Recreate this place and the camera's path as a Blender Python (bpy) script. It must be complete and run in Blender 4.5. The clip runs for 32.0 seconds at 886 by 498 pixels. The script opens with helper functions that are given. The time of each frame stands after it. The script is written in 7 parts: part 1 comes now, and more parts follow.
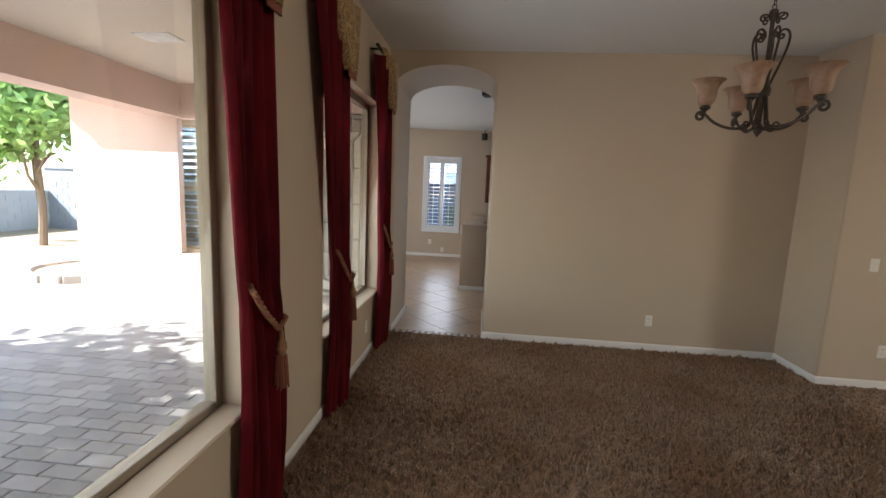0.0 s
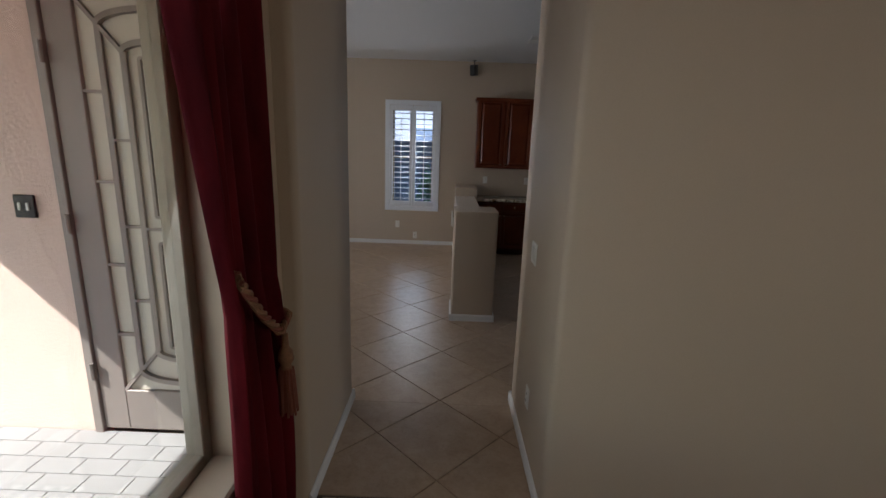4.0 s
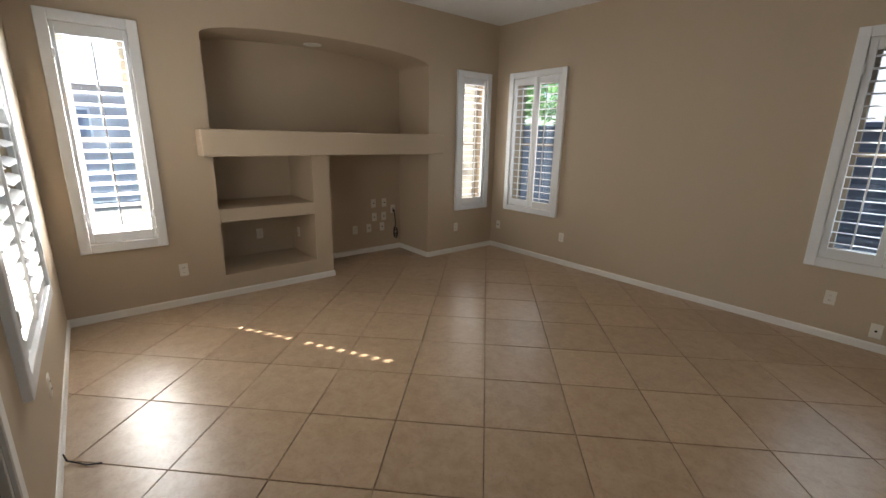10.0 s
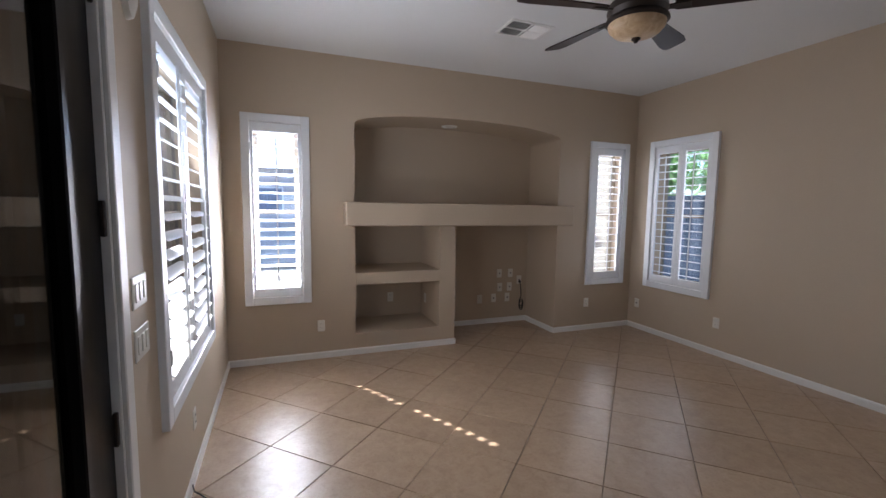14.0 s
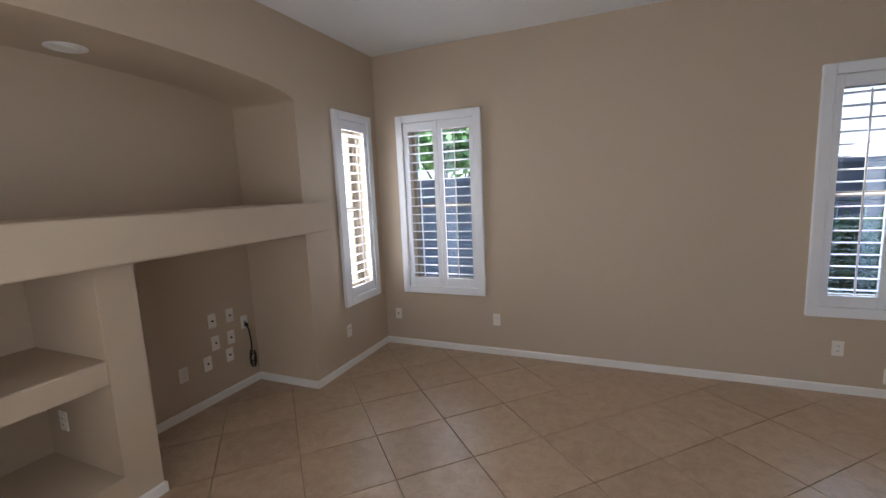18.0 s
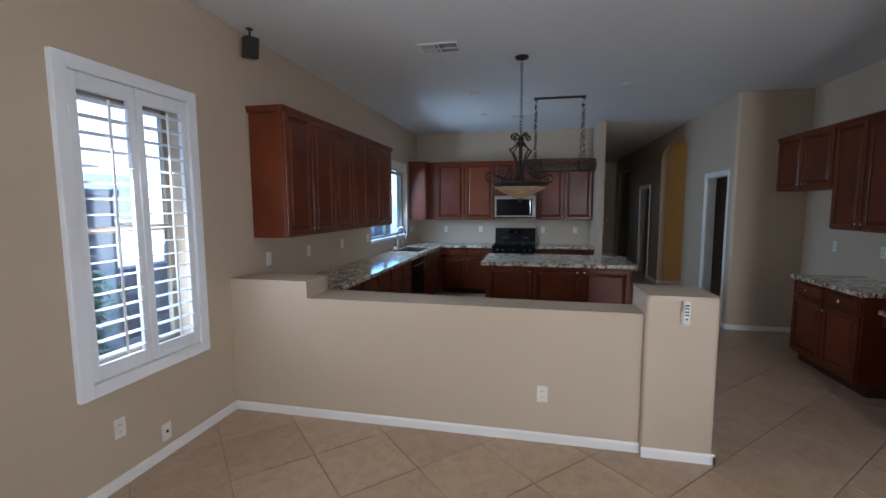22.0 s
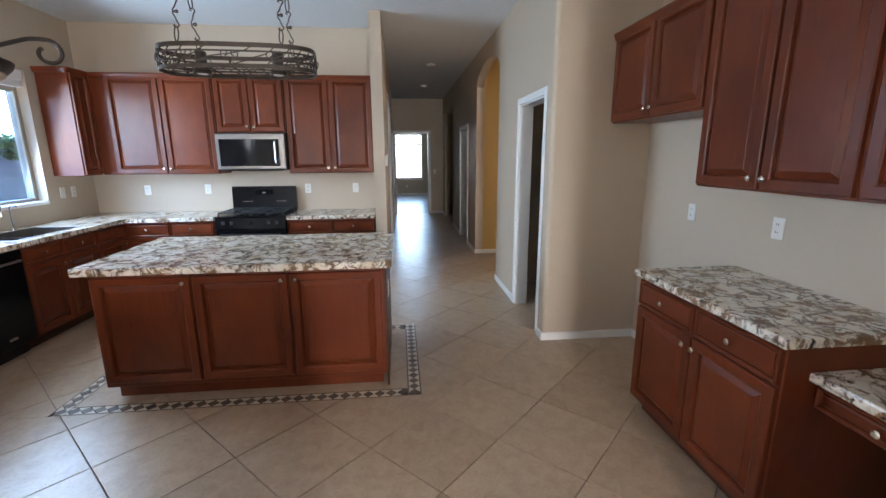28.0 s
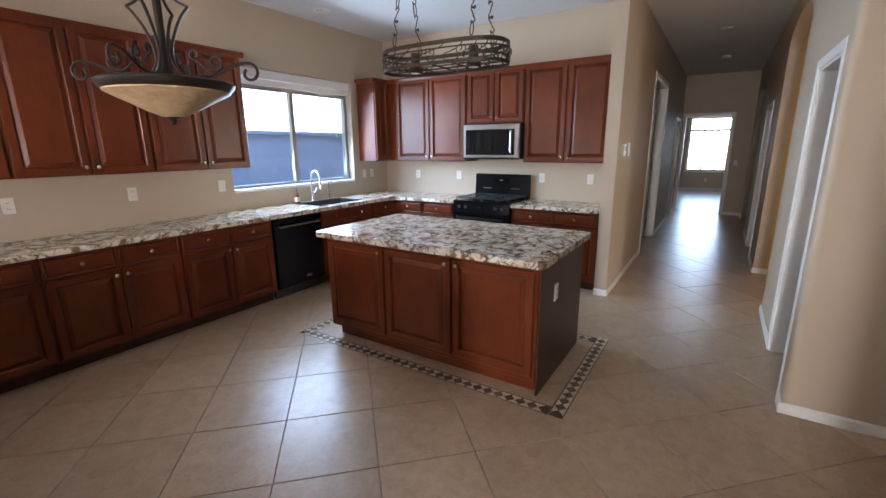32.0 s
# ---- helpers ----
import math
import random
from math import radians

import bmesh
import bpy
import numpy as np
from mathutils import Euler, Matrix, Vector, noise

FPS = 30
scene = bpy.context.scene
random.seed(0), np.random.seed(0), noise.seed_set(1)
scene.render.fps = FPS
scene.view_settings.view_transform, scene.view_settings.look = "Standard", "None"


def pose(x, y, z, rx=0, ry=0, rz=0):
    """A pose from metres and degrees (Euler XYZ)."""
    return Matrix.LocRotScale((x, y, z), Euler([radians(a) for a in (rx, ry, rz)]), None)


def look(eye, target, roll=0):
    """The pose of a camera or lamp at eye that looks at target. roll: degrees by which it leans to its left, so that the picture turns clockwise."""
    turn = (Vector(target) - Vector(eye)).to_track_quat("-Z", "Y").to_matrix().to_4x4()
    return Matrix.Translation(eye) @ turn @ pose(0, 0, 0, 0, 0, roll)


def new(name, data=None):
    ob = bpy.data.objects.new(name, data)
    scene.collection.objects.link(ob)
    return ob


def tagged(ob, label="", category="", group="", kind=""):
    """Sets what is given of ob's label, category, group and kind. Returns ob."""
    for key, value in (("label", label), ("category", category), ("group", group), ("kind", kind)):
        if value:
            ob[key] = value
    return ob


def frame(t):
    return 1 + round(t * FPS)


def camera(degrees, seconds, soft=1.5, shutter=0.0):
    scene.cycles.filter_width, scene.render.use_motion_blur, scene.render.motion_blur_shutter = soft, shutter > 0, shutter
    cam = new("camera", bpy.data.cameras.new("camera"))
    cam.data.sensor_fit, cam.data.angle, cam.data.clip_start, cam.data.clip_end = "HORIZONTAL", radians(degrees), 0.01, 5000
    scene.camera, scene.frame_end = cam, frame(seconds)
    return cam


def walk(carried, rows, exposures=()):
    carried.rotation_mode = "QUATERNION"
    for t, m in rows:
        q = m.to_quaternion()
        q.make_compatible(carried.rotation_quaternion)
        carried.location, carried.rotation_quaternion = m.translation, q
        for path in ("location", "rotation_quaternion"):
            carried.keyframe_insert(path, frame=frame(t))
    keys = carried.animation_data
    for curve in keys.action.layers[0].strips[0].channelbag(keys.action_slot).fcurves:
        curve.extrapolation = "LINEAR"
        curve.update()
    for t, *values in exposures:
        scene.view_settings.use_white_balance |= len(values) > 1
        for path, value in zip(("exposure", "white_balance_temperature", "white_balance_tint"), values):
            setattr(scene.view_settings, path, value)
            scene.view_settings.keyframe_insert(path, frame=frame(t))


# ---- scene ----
cam = camera(92.0, 32.0)
PATH = [
    (0, (0.235, 0.01, 1.605), (0.057, 1.984, 1.335), 2.5),
    (0.5, (0.237, 0.507, 1.587), (0.185, 2.489, 1.321), 0.3),
    (1, (0.204, 1.009, 1.586), (0.245, 2.988, 1.3), 1.4),
    (1.5, (0.129, 1.477, 1.593), (0.262, 3.444, 1.258), 0.6),
    (2, (0.03, 1.87, 1.589), (0.158, 3.835, 1.241), 0.8),
    (2.5, (-0.078, 2.2, 1.616), (0.034, 4.154, 1.205), 0.7),
    (3, (-0.189, 2.435, 1.585), (-0.071, 4.384, 1.15), 0.5),
    (3.5, (-0.134, 2.732, 1.603), (-0.068, 4.682, 1.167), 1.4),
    (4, (-0.166, 3.01, 1.596), (-0.182, 4.961, 1.156), 2.0),
    (4.5, (-0.255, 3.304, 1.631), (-0.26, 5.252, 1.177), 1.3),
    (6.5, (-0.254, 4.643, 1.598), (-0.225, 6.588, 1.134), -0.2),
    (7, (-0.234, 4.913, 1.615), (-0.327, 6.856, 1.149), -0.9),
    (7.5, (-0.324, 5.136, 1.606), (-0.438, 7.074, 1.124), 0.9),
    (8, (-0.401, 5.313, 1.606), (-0.507, 7.248, 1.113), 1.0),
    (8.5, (-0.407, 5.51, 1.609), (-0.726, 7.418, 1.103), 1.2),
    (9, (-0.433, 5.66, 1.609), (-1.244, 7.413, 1.09), 0.9),
    (9.5, (-0.551, 5.718, 1.599), (-1.613, 7.331, 1.078), 0.4),
    (10, (-0.511, 5.812, 1.57), (-2.003, 7.045, 1.066), 1.1),
    (10.5, (-0.35, 5.921, 1.568), (-2.104, 6.755, 1.088), 0.4),
    (11, (-0.16, 5.958, 1.576), (-1.989, 6.707, 1.276), -0.4),
    (11.5, (-0.023, 6.021, 1.59), (-1.893, 6.692, 1.356), 0.1),
    (12, (-0.007, 6.165, 1.602), (-1.915, 6.736, 1.422), 1.2),
    (12.5, (-0.034, 6.2, 1.6), (-1.977, 6.642, 1.435), 1.6),
    (13, (-0.155, 6.056, 1.569), (-2.106, 6.465, 1.408), 2.0),
    (13.5, (-0.292, 5.962, 1.586), (-2.205, 6.518, 1.406), 1.2),
    (14, (-0.497, 5.991, 1.569), (-2.356, 6.703, 1.374), 0.8),
    (14.5, (-0.724, 6.055, 1.567), (-2.546, 6.854, 1.363), 0.8),
    (16.5, (-1.711, 6.223, 1.55), (-3.181, 7.542, 1.232), 0.2),
    (17, (-2.034, 6.201, 1.56), (-3.256, 7.748, 1.223), -0.4),
    (17.5, (-2.311, 6.24, 1.616), (-3.269, 7.962, 1.278), -1.2),
    (18, (-2.518, 6.425, 1.662), (-3.304, 8.244, 1.387), -2.5),
    (18.5, (-2.752, 6.566, 1.654), (-3.154, 8.51, 1.41), -0.9),
    (19, (-2.912, 6.754, 1.653), (-2.718, 8.731, 1.426), -0.1),
    (19.5, (-2.999, 7.036, 1.646), (-2.331, 8.91, 1.441), -0.2),
    (20, (-3.183, 7.33, 1.605), (-2.032, 8.957, 1.433), -0.3),
    (20.5, (-3.214, 7.481, 1.625), (-1.751, 8.831, 1.425), -1.9),
    (21, (-3.126, 7.653, 1.606), (-1.46, 8.739, 1.399), -0.6),
    (21.5, (-3.0, 7.834, 1.632), (-1.16, 8.589, 1.42), 0.9),
    (22, (-2.967, 8.053, 1.636), (-1.022, 8.476, 1.435), -0.2),
    (22.5, (-2.881, 8.204, 1.633), (-0.895, 8.294, 1.416), -0.5),
    (23, (-2.617, 8.288, 1.614), (-0.632, 8.185, 1.391), 0.4),
    (23.5, (-2.319, 8.36, 1.601), (-0.381, 7.922, 1.37), 1.9),
    (24, (-2.011, 8.383, 1.618), (-0.17, 7.643, 1.372), 0.5),
    (24.5, (-1.672, 8.25, 1.633), (0.106, 7.382, 1.344), -0.3),
    (26.5, (-0.532, 7.385, 1.692), (0.984, 6.142, 1.299), 1.4),
    (27, (-0.284, 7.098, 1.674), (1.313, 5.96, 1.28), 1.3),
    (27.5, (-0.119, 6.967, 1.62), (1.744, 6.368, 1.207), 2.3),
    (28, (-0.122, 6.776, 1.556), (1.823, 6.581, 1.132), -0.3),
    (28.5, (-0.275, 6.66, 1.597), (1.673, 6.722, 1.147), -1.8),
    (29, (-0.284, 6.48, 1.587), (1.657, 6.669, 1.143), -3.6),
    (29.5, (-0.127, 6.265, 1.587), (1.771, 6.734, 1.164), -5.0),
    (30, (0.106, 6.148, 1.571), (1.969, 6.752, 1.165), -5.2),
    (30.5, (0.203, 6.075, 1.581), (1.981, 6.903, 1.189), -3.2),
    (31, (0.23, 6.018, 1.565), (1.94, 6.97, 1.15), -0.6),
    (31.5, (0.221, 6.005, 1.559), (1.872, 7.046, 1.121), -0.2),
    (32, (0.24, 6.055, 1.563), (1.877, 7.105, 1.096), -0.5),
]
EXPOSURES = [(0, 2.5, 6400, 11), (1, 2.95, 6900, 10), (2, 2.9, 6500, 9), (3, 2.5, 6900, 9), (4, 1.5, 6150, 12), (7, 2.9, 5500, 7), (8, 2.35, 6100, 10), (9, 2.5, 6350, 10), (10, 1.8, 7200, 10), (12, 1.5, 6300, 14), (13, 1.6, 6100, 16), (14, 1.7, 6150, 16), (17, 1.98, 6200, 14), (20, 2.3, 6400, 14), (22, 2.45, 5950, 12), (23, 2.6, 6150, 13), (24, 2.95, 5900, 12), (27, 3.65, 6250, 13), (28, 4.0, 6400, 13), (30, 3.85, 6500, 17), (32, 3.85, 6800, 18)]
walk(cam, [(t, look(eye, target, roll)) for t, eye, target, roll in PATH], EXPOSURES)

# ---- world, sun and window light ----
SUN_UP = 41.5
SUN_WAY = Vector((0.872 * math.cos(radians(SUN_UP)), 0.489 * math.cos(radians(SUN_UP)), -math.sin(radians(SUN_UP))))
world = bpy.data.worlds.new("sky")
scene.world = world
world.use_nodes = True
wn = world.node_tree.nodes
sky = wn.new("ShaderNodeTexSky")
sky.sky_type = 'NISHITA'
sky.sun_disc = False
sky.sun_elevation = radians(SUN_UP)
sky.sun_rotation = math.atan2(-SUN_WAY.x, -SUN_WAY.y)
wn["Background"].inputs["Strength"].default_value = 0.15
world.node_tree.links.new(sky.outputs[0], wn["Background"].inputs["Color"])
sun_data = bpy.data.lights.new("sun", 'SUN')
sun_data.energy, sun_data.angle, sun_data.color = 5.0, radians(0.53), (1.0, 0.95, 0.87)
sun = new("sun", sun_data)
sun.matrix_world = look((0, 0, 30), Vector((0, 0, 30)) + SUN_WAY)


def sky_light(centre, inward, width, height, watts, colour=(0.90, 0.95, 1.0), down=0.0):
    """Daylight of a window's opening, real or added; down: how far it falls towards the floor."""
    data = bpy.data.lights.new("sky_light", 'AREA')
    data.shape, data.size, data.size_y = 'RECTANGLE', width, height
    data.energy, data.color, data.spread = watts, colour, radians(160)
    lamp = new("sky_light", data)
    lamp.matrix_world = look(centre, Vector(centre) + Vector((inward[0], inward[1], -down)))


sky_light((-5.05, 5.945, 1.50), (1, 0), 0.46, 1.55, 19, (0.95, 0.97, 1.0), -0.1)
sky_light((-5.05, 9.97, 1.50), (1, 0), 0.36, 1.5, 3.2, (0.95, 0.97, 1.0), 0.0)
sky_light((-3.25, 5.60, 1.50), (0, 1), 1.2, 1.55, 7.5, (0.95, 0.97, 1.0), -0.5)
sky_light((-4.245, 10.50, 1.50), (0, -1), 0.5, 1.5, 1.6)
sky_light((-0.80, 10.50, 1.50), (0, -1), 0.5, 1.5, 3.4, (0.90, 0.95, 1.0), 0.3)
sky_light((3.82, 10.44, 1.75), (0, -1), 1.7, 1.15, 7, (0.55, 0.77, 1.0), 0.3)
sky_light((-0.925, 0.60, 1.48), (1, 0), 2.3, 1.75, 3.9, (0.90, 0.95, 1.0), 0.3)
sky_light((-0.925, 3.51, 1.48), (1, 0), 1.42, 1.75, 3.3, (0.90, 0.95, 1.0), 0.3)
sky_light((17.74, 6.46, 1.55), (-1, 0), 1.2, 1.75, 3.4, (0.45, 0.70, 1.0), 0.3)
# Added warm lamp in an unseen opening, brightening the living room.
sky_light((8.88, -0.7, 1.56), (-1, 0), 1.8, 1.8, 26, (1.0, 0.93, 0.80), 0.6)

# ---- materials ----
def shader(name):
    m = bpy.data.materials.new(name)
    m.use_nodes = True
    nt = m.node_tree
    return m, nt, nt.nodes["Principled BSDF"]


def node(nt, kind, **values):
    n = nt.nodes.new(kind)
    for key, value in values.items():
        n.inputs[key].default_value = value
    return n


def place(nt, scale=(1, 1, 1), turn=(0, 0, 0)):
    g = nt.nodes.new("ShaderNodeNewGeometry")
    mp = nt.nodes.new("ShaderNodeMapping")
    mp.inputs["Scale"].default_value = scale
    mp.inputs["Rotation"].default_value = turn
    nt.links.new(g.outputs["Position"], mp.inputs["Vector"])
    return mp.outputs["Vector"]


def ramp(nt, fac, stops):
    r = nt.nodes.new("ShaderNodeValToRGB")
    els = r.color_ramp.elements
    while len(els) < len(stops):
        els.new(0.5)
    for e, (p, c) in zip(els, stops):
        e.position = p
        e.color = (*c, 1) if len(c) == 3 else c
    nt.links.new(fac, r.inputs["Fac"])
    return r.outputs["Color"]


def mixed(nt, fac, a, b, blend='MIX'):
    n = nt.nodes.new("ShaderNodeMix")
    n.data_type, n.blend_type = 'RGBA', blend
    for sock, v in ((n.inputs[0], fac), (n.inputs[6], a), (n.inputs[7], b)):
        if isinstance(v, bpy.types.NodeSocket):
            nt.links.new(v, sock)
        else:
            sock.default_value = v if isinstance(v, (int, float)) else (*v, 1)
    return n.outputs[2]


def noise_of(nt, vec, scale, detail=4.0, rough=0.55, distort=0.0):
    n = node(nt, "ShaderNodeTexNoise", Scale=scale, Detail=detail, Roughness=rough, Distortion=distort)
    nt.links.new(vec, n.inputs["Vector"])
    return n.outputs["Fac"]


def bumped(nt, bsdf, height, strength, distance):
    b = node(nt, "ShaderNodeBump", Strength=strength, Distance=distance)
    nt.links.new(height, b.inputs["Height"])
    nt.links.new(b.outputs["Normal"], bsdf.inputs["Normal"])


def shade(c, k):
    return tuple(min(1.0, v * k) for v in c)


def surface(name, colour, rough=0.5, metal=0.0, vary=0.08, coarse=1.5, fine=60.0, bump=0.15, depth=0.001, stretch=(1, 1, 1), coat=0.0, per_object=0.0, rough_vary=0.08, spec=0.5):
    """A painted, woven or metal surface with variation at two scales."""
    m, nt, b = shader(name)
    vec = place(nt, stretch)
    big, small = noise_of(nt, vec, coarse), noise_of(nt, vec, fine, 3.0)
    c = ramp(nt, big, [(0.3, shade(colour, 1 - vary)), (0.7, shade(colour, 1 + vary))])
    c = mixed(nt, 0.5, c, ramp(nt, small, [(0.3, shade(colour, 1 - vary)), (0.7, shade(colour, 1 + vary))]))
    if per_object:
        info = nt.nodes.new("ShaderNodeObjectInfo")
        c = mixed(nt, 1.0, c, ramp(nt, info.outputs["Random"], [(0.0, (1 - per_object,) * 3), (1.0, (1.0, 1.0, 1.0))]), 'MULTIPLY')
    nt.links.new(c, b.inputs["Base Color"])
    mr = node(nt, "ShaderNodeMapRange")
    mr.inputs[3].default_value, mr.inputs[4].default_value = max(0.02, rough - rough_vary), min(1.0, rough + rough_vary)
    nt.links.new(big, mr.inputs[0])
    nt.links.new(mr.outputs[0], b.inputs["Roughness"])
    b.inputs["Metallic"].default_value = metal
    b.inputs["Specular IOR Level"].default_value = spec
    b.inputs["Coat Weight"].default_value = coat
    b.inputs["Coat Roughness"].default_value = 0.15
    if bump:
        bumped(nt, b, small, bump, depth)
    return m


WALL = surface("tan_wall_paint", (0.50, 0.405, 0.30), 0.62, vary=0.03, coarse=0.8, fine=140, bump=0.25, depth=0.0015)
GOLD_WALL = surface("golden_wall", (0.66, 0.43, 0.15), 0.62, vary=0.03, coarse=0.8, fine=140, bump=0.25, depth=0.0015)
CEILING = surface("white_ceiling_paint", (0.72, 0.72, 0.71), 0.8, vary=0.02, coarse=0.6, fine=110, bump=0.3, depth=0.002)
TRIM = surface("white_trim_paint", (0.78, 0.77, 0.74), 0.4, vary=0.03, coarse=3, fine=90, bump=0.05)
SHUTTER = surface("white_shutter_paint", (0.78, 0.80, 0.82), 0.38, vary=0.02, coarse=4, fine=90, bump=0.04)
STUCCO = surface("tan_stucco", (0.66, 0.49, 0.42), 0.9, vary=0.08, coarse=1.2, fine=45, bump=0.7, depth=0.006)
PALE_STUCCO = surface("pale_patio_ceiling", (0.62, 0.54, 0.45), 0.9, vary=0.05, coarse=1.0, fine=50, bump=0.4, depth=0.003)
PLASTIC = surface("white_plastic", (0.74, 0.72, 0.66), 0.35, vary=0.02, bump=0.0)
BLACK_PLASTIC = surface("black_plastic", (0.012, 0.012, 0.013), 0.35, spec=0.3, vary=0.1, bump=0.05)
BLACK_ENAMEL = surface("black_enamel", (0.005, 0.005, 0.006), 0.2, vary=0.1, bump=0.02, rough_vary=0.05, spec=0.12)
BLACK_DOOR = surface("black_door_paint", (0.006, 0.005, 0.005), 0.32, spec=0.11, vary=0.15, stretch=(20, 20, 1), bump=0.08)
CAST_IRON = surface("black_cast_iron", (0.014, 0.014, 0.014), 0.55, vary=0.2, fine=150, bump=0.3)
STEEL = surface("brushed_steel", (0.27, 0.25, 0.23), 0.30, 1.0, vary=0.06, coarse=2, fine=80, stretch=(1, 1, 30), bump=0.05)
CHROME = surface("chrome", (0.75, 0.75, 0.76), 0.1, 1.0, vary=0.02, bump=0.0, rough_vary=0.03)
NICKEL = surface("satin_nickel", (0.72, 0.68, 0.60), 0.25, 1.0, vary=0.04, bump=0.0)
BRASS = surface("polished_brass", (0.78, 0.56, 0.22), 0.18, 1.0, vary=0.06, bump=0.05)
BRONZE = surface("oil_rubbed_bronze", (0.030, 0.021, 0.016), 0.45, 0.4, vary=0.35, coarse=12, fine=120, bump=0.25)
PEWTER = surface("antique_bronze", (0.065, 0.046, 0.033), 0.45, 0.5, vary=0.4, coarse=14, fine=110, bump=0.3)
ALUMINIUM = surface("bronze_window_frame", (0.32, 0.27, 0.21), 0.45, 0.3, vary=0.06, bump=0.05)
CABLE = surface("black_cable", (0.012, 0.012, 0.012), 0.5, bump=0.0)
SCREEN = surface("perforated_screen", (0.58, 0.52, 0.44), 0.6, 0.2, vary=0.06, fine=300, bump=0.5)
GATE = surface("taupe_gate_paint", (0.235, 0.195, 0.175), 0.5, 0.2, vary=0.08, fine=80, bump=0.1)
CORD = surface("gold_and_red_cord", (0.24, 0.115, 0.055), 0.8, vary=0.4, coarse=60, fine=300, bump=0.6, depth=0.002)
FRINGE = surface("rust_tassel_fringe", (0.24, 0.075, 0.045), 0.85, vary=0.3, coarse=40, stretch=(60, 60, 3), fine=20, bump=0.7, depth=0.002)
BARK = surface("tree_bark", (0.20, 0.15, 0.11), 0.9, vary=0.25, coarse=6, fine=40, bump=0.7, depth=0.01)


def leaf_material(name, colour):
    """Leaves that let a part of the light through."""
    m = surface(name, colour, 0.55, vary=0.35, coarse=2, fine=14, bump=0.0)
    nt = m.node_tree
    b = nt.nodes["Principled BSDF"]
    thin = nt.nodes.new("ShaderNodeBsdfTranslucent")
    nt.links.new(b.inputs["Base Color"].links[0].from_socket, thin.inputs["Color"])
    both = nt.nodes.new("ShaderNodeAddShader")
    nt.links.new(b.outputs[0], both.inputs[0])
    nt.links.new(thin.outputs[0], both.inputs[1])
    nt.links.new(both.outputs[0], nt.nodes["Material Output"].inputs["Surface"])
    return m


LEAF = leaf_material("green_leaves", (0.15, 0.24, 0.08))
DARK_LEAF = leaf_material("dark_hedge_leaves", (0.08, 0.15, 0.06))
GRAVEL = surface("desert_gravel", (0.36, 0.28, 0.21), 0.95, vary=0.18, coarse=1.2, fine=60, bump=0.8, depth=0.01)
# Both garden wall colours hold the blue of sky light.
BLOCK = surface("sky_tinted_block", (0.26, 0.29, 0.36), 0.9, vary=0.08, coarse=1.5, fine=50, bump=0.5, depth=0.004, per_object=0.12)
PALE_BLOCK = surface("pale_sky_tinted_block", (0.50, 0.57, 0.68), 0.9, vary=0.08, coarse=1.5, fine=50, bump=0.5, depth=0.004, per_object=0.12)
FAR_HOUSE = surface("pale_neighbour_stucco", (0.54, 0.50, 0.50), 0.9, vary=0.05, fine=30, bump=0.3, depth=0.003)
ROOF = surface("clay_roof_tiles", (0.34, 0.19, 0.12), 0.85, vary=0.2, coarse=3, fine=20, bump=0.4, depth=0.01)
PAVER = surface("grey_concrete_paver", (0.40, 0.38, 0.38), 0.85, vary=0.12, coarse=2, fine=70, bump=0.5, depth=0.002, per_object=0.3)
SAND = surface("paver_joint_sand", (0.22, 0.18, 0.15), 0.95, vary=0.1, fine=150, bump=0.4)
GROUT = surface("tan_grout", (0.27, 0.195, 0.135), 0.85, vary=0.12, coarse=2, fine=150, bump=0.3)
SOAP = surface("amber_soap", (0.16, 0.05, 0.02), 0.2, vary=0.1, bump=0.0)
LIGHT_TILE = surface("cream_mosaic", (0.70, 0.60, 0.47), 0.4, vary=0.12, coarse=20, fine=90, bump=0.1, per_object=0.2)
DARK_TILE = surface("brown_mosaic", (0.085, 0.05, 0.035), 0.38, vary=0.25, coarse=20, fine=90, bump=0.1, per_object=0.3)
MID_TILE = surface("taupe_mosaic", (0.15, 0.095, 0.065), 0.4, vary=0.2, coarse=20, fine=90, bump=0.1, per_object=0.3)


def wood_material(name, dark, light, rough=0.3):
    m, nt, b = shader(name)
    vec = place(nt, (9, 9, 0.9))
    grain = noise_of(nt, vec, 6.0, 8.0, 0.65, 0.6)
    cloud = noise_of(nt, place(nt, (1, 1, 0.7)), 3.0, 3.0)
    c = ramp(nt, grain, [(0.2, dark), (0.8, light)])
    c = mixed(nt, 0.62, c, ramp(nt, cloud, [(0.3, dark), (0.7, light)]))
    info = nt.nodes.new("ShaderNodeObjectInfo")
    c = mixed(nt, 1.0, c, ramp(nt, info.outputs["Random"], [(0.0, (0.82, 0.80, 0.80)), (1.0, (1.0, 1.0, 1.0))]), 'MULTIPLY')
    nt.links.new(c, b.inputs["Base Color"])
    b.inputs["Roughness"].default_value = rough
    b.inputs["Specular IOR Level"].default_value = 0.27
    b.inputs["Coat Weight"].default_value = 0.06
    b.inputs["Coat Roughness"].default_value = 0.25
    bumped(nt, b, grain, 0.06, 0.001)
    return m


CHERRY = wood_material("cherry_stained_wood", (0.085, 0.016, 0.006), (0.205, 0.046, 0.015))
DARK_WOOD = wood_material("dark_walnut_blade", (0.014, 0.006, 0.004), (0.032, 0.013, 0.008), 0.5)
DARK_PANEL = wood_material("dark_panel_wood", (0.05, 0.022, 0.014), (0.085, 0.038, 0.024), 0.4)


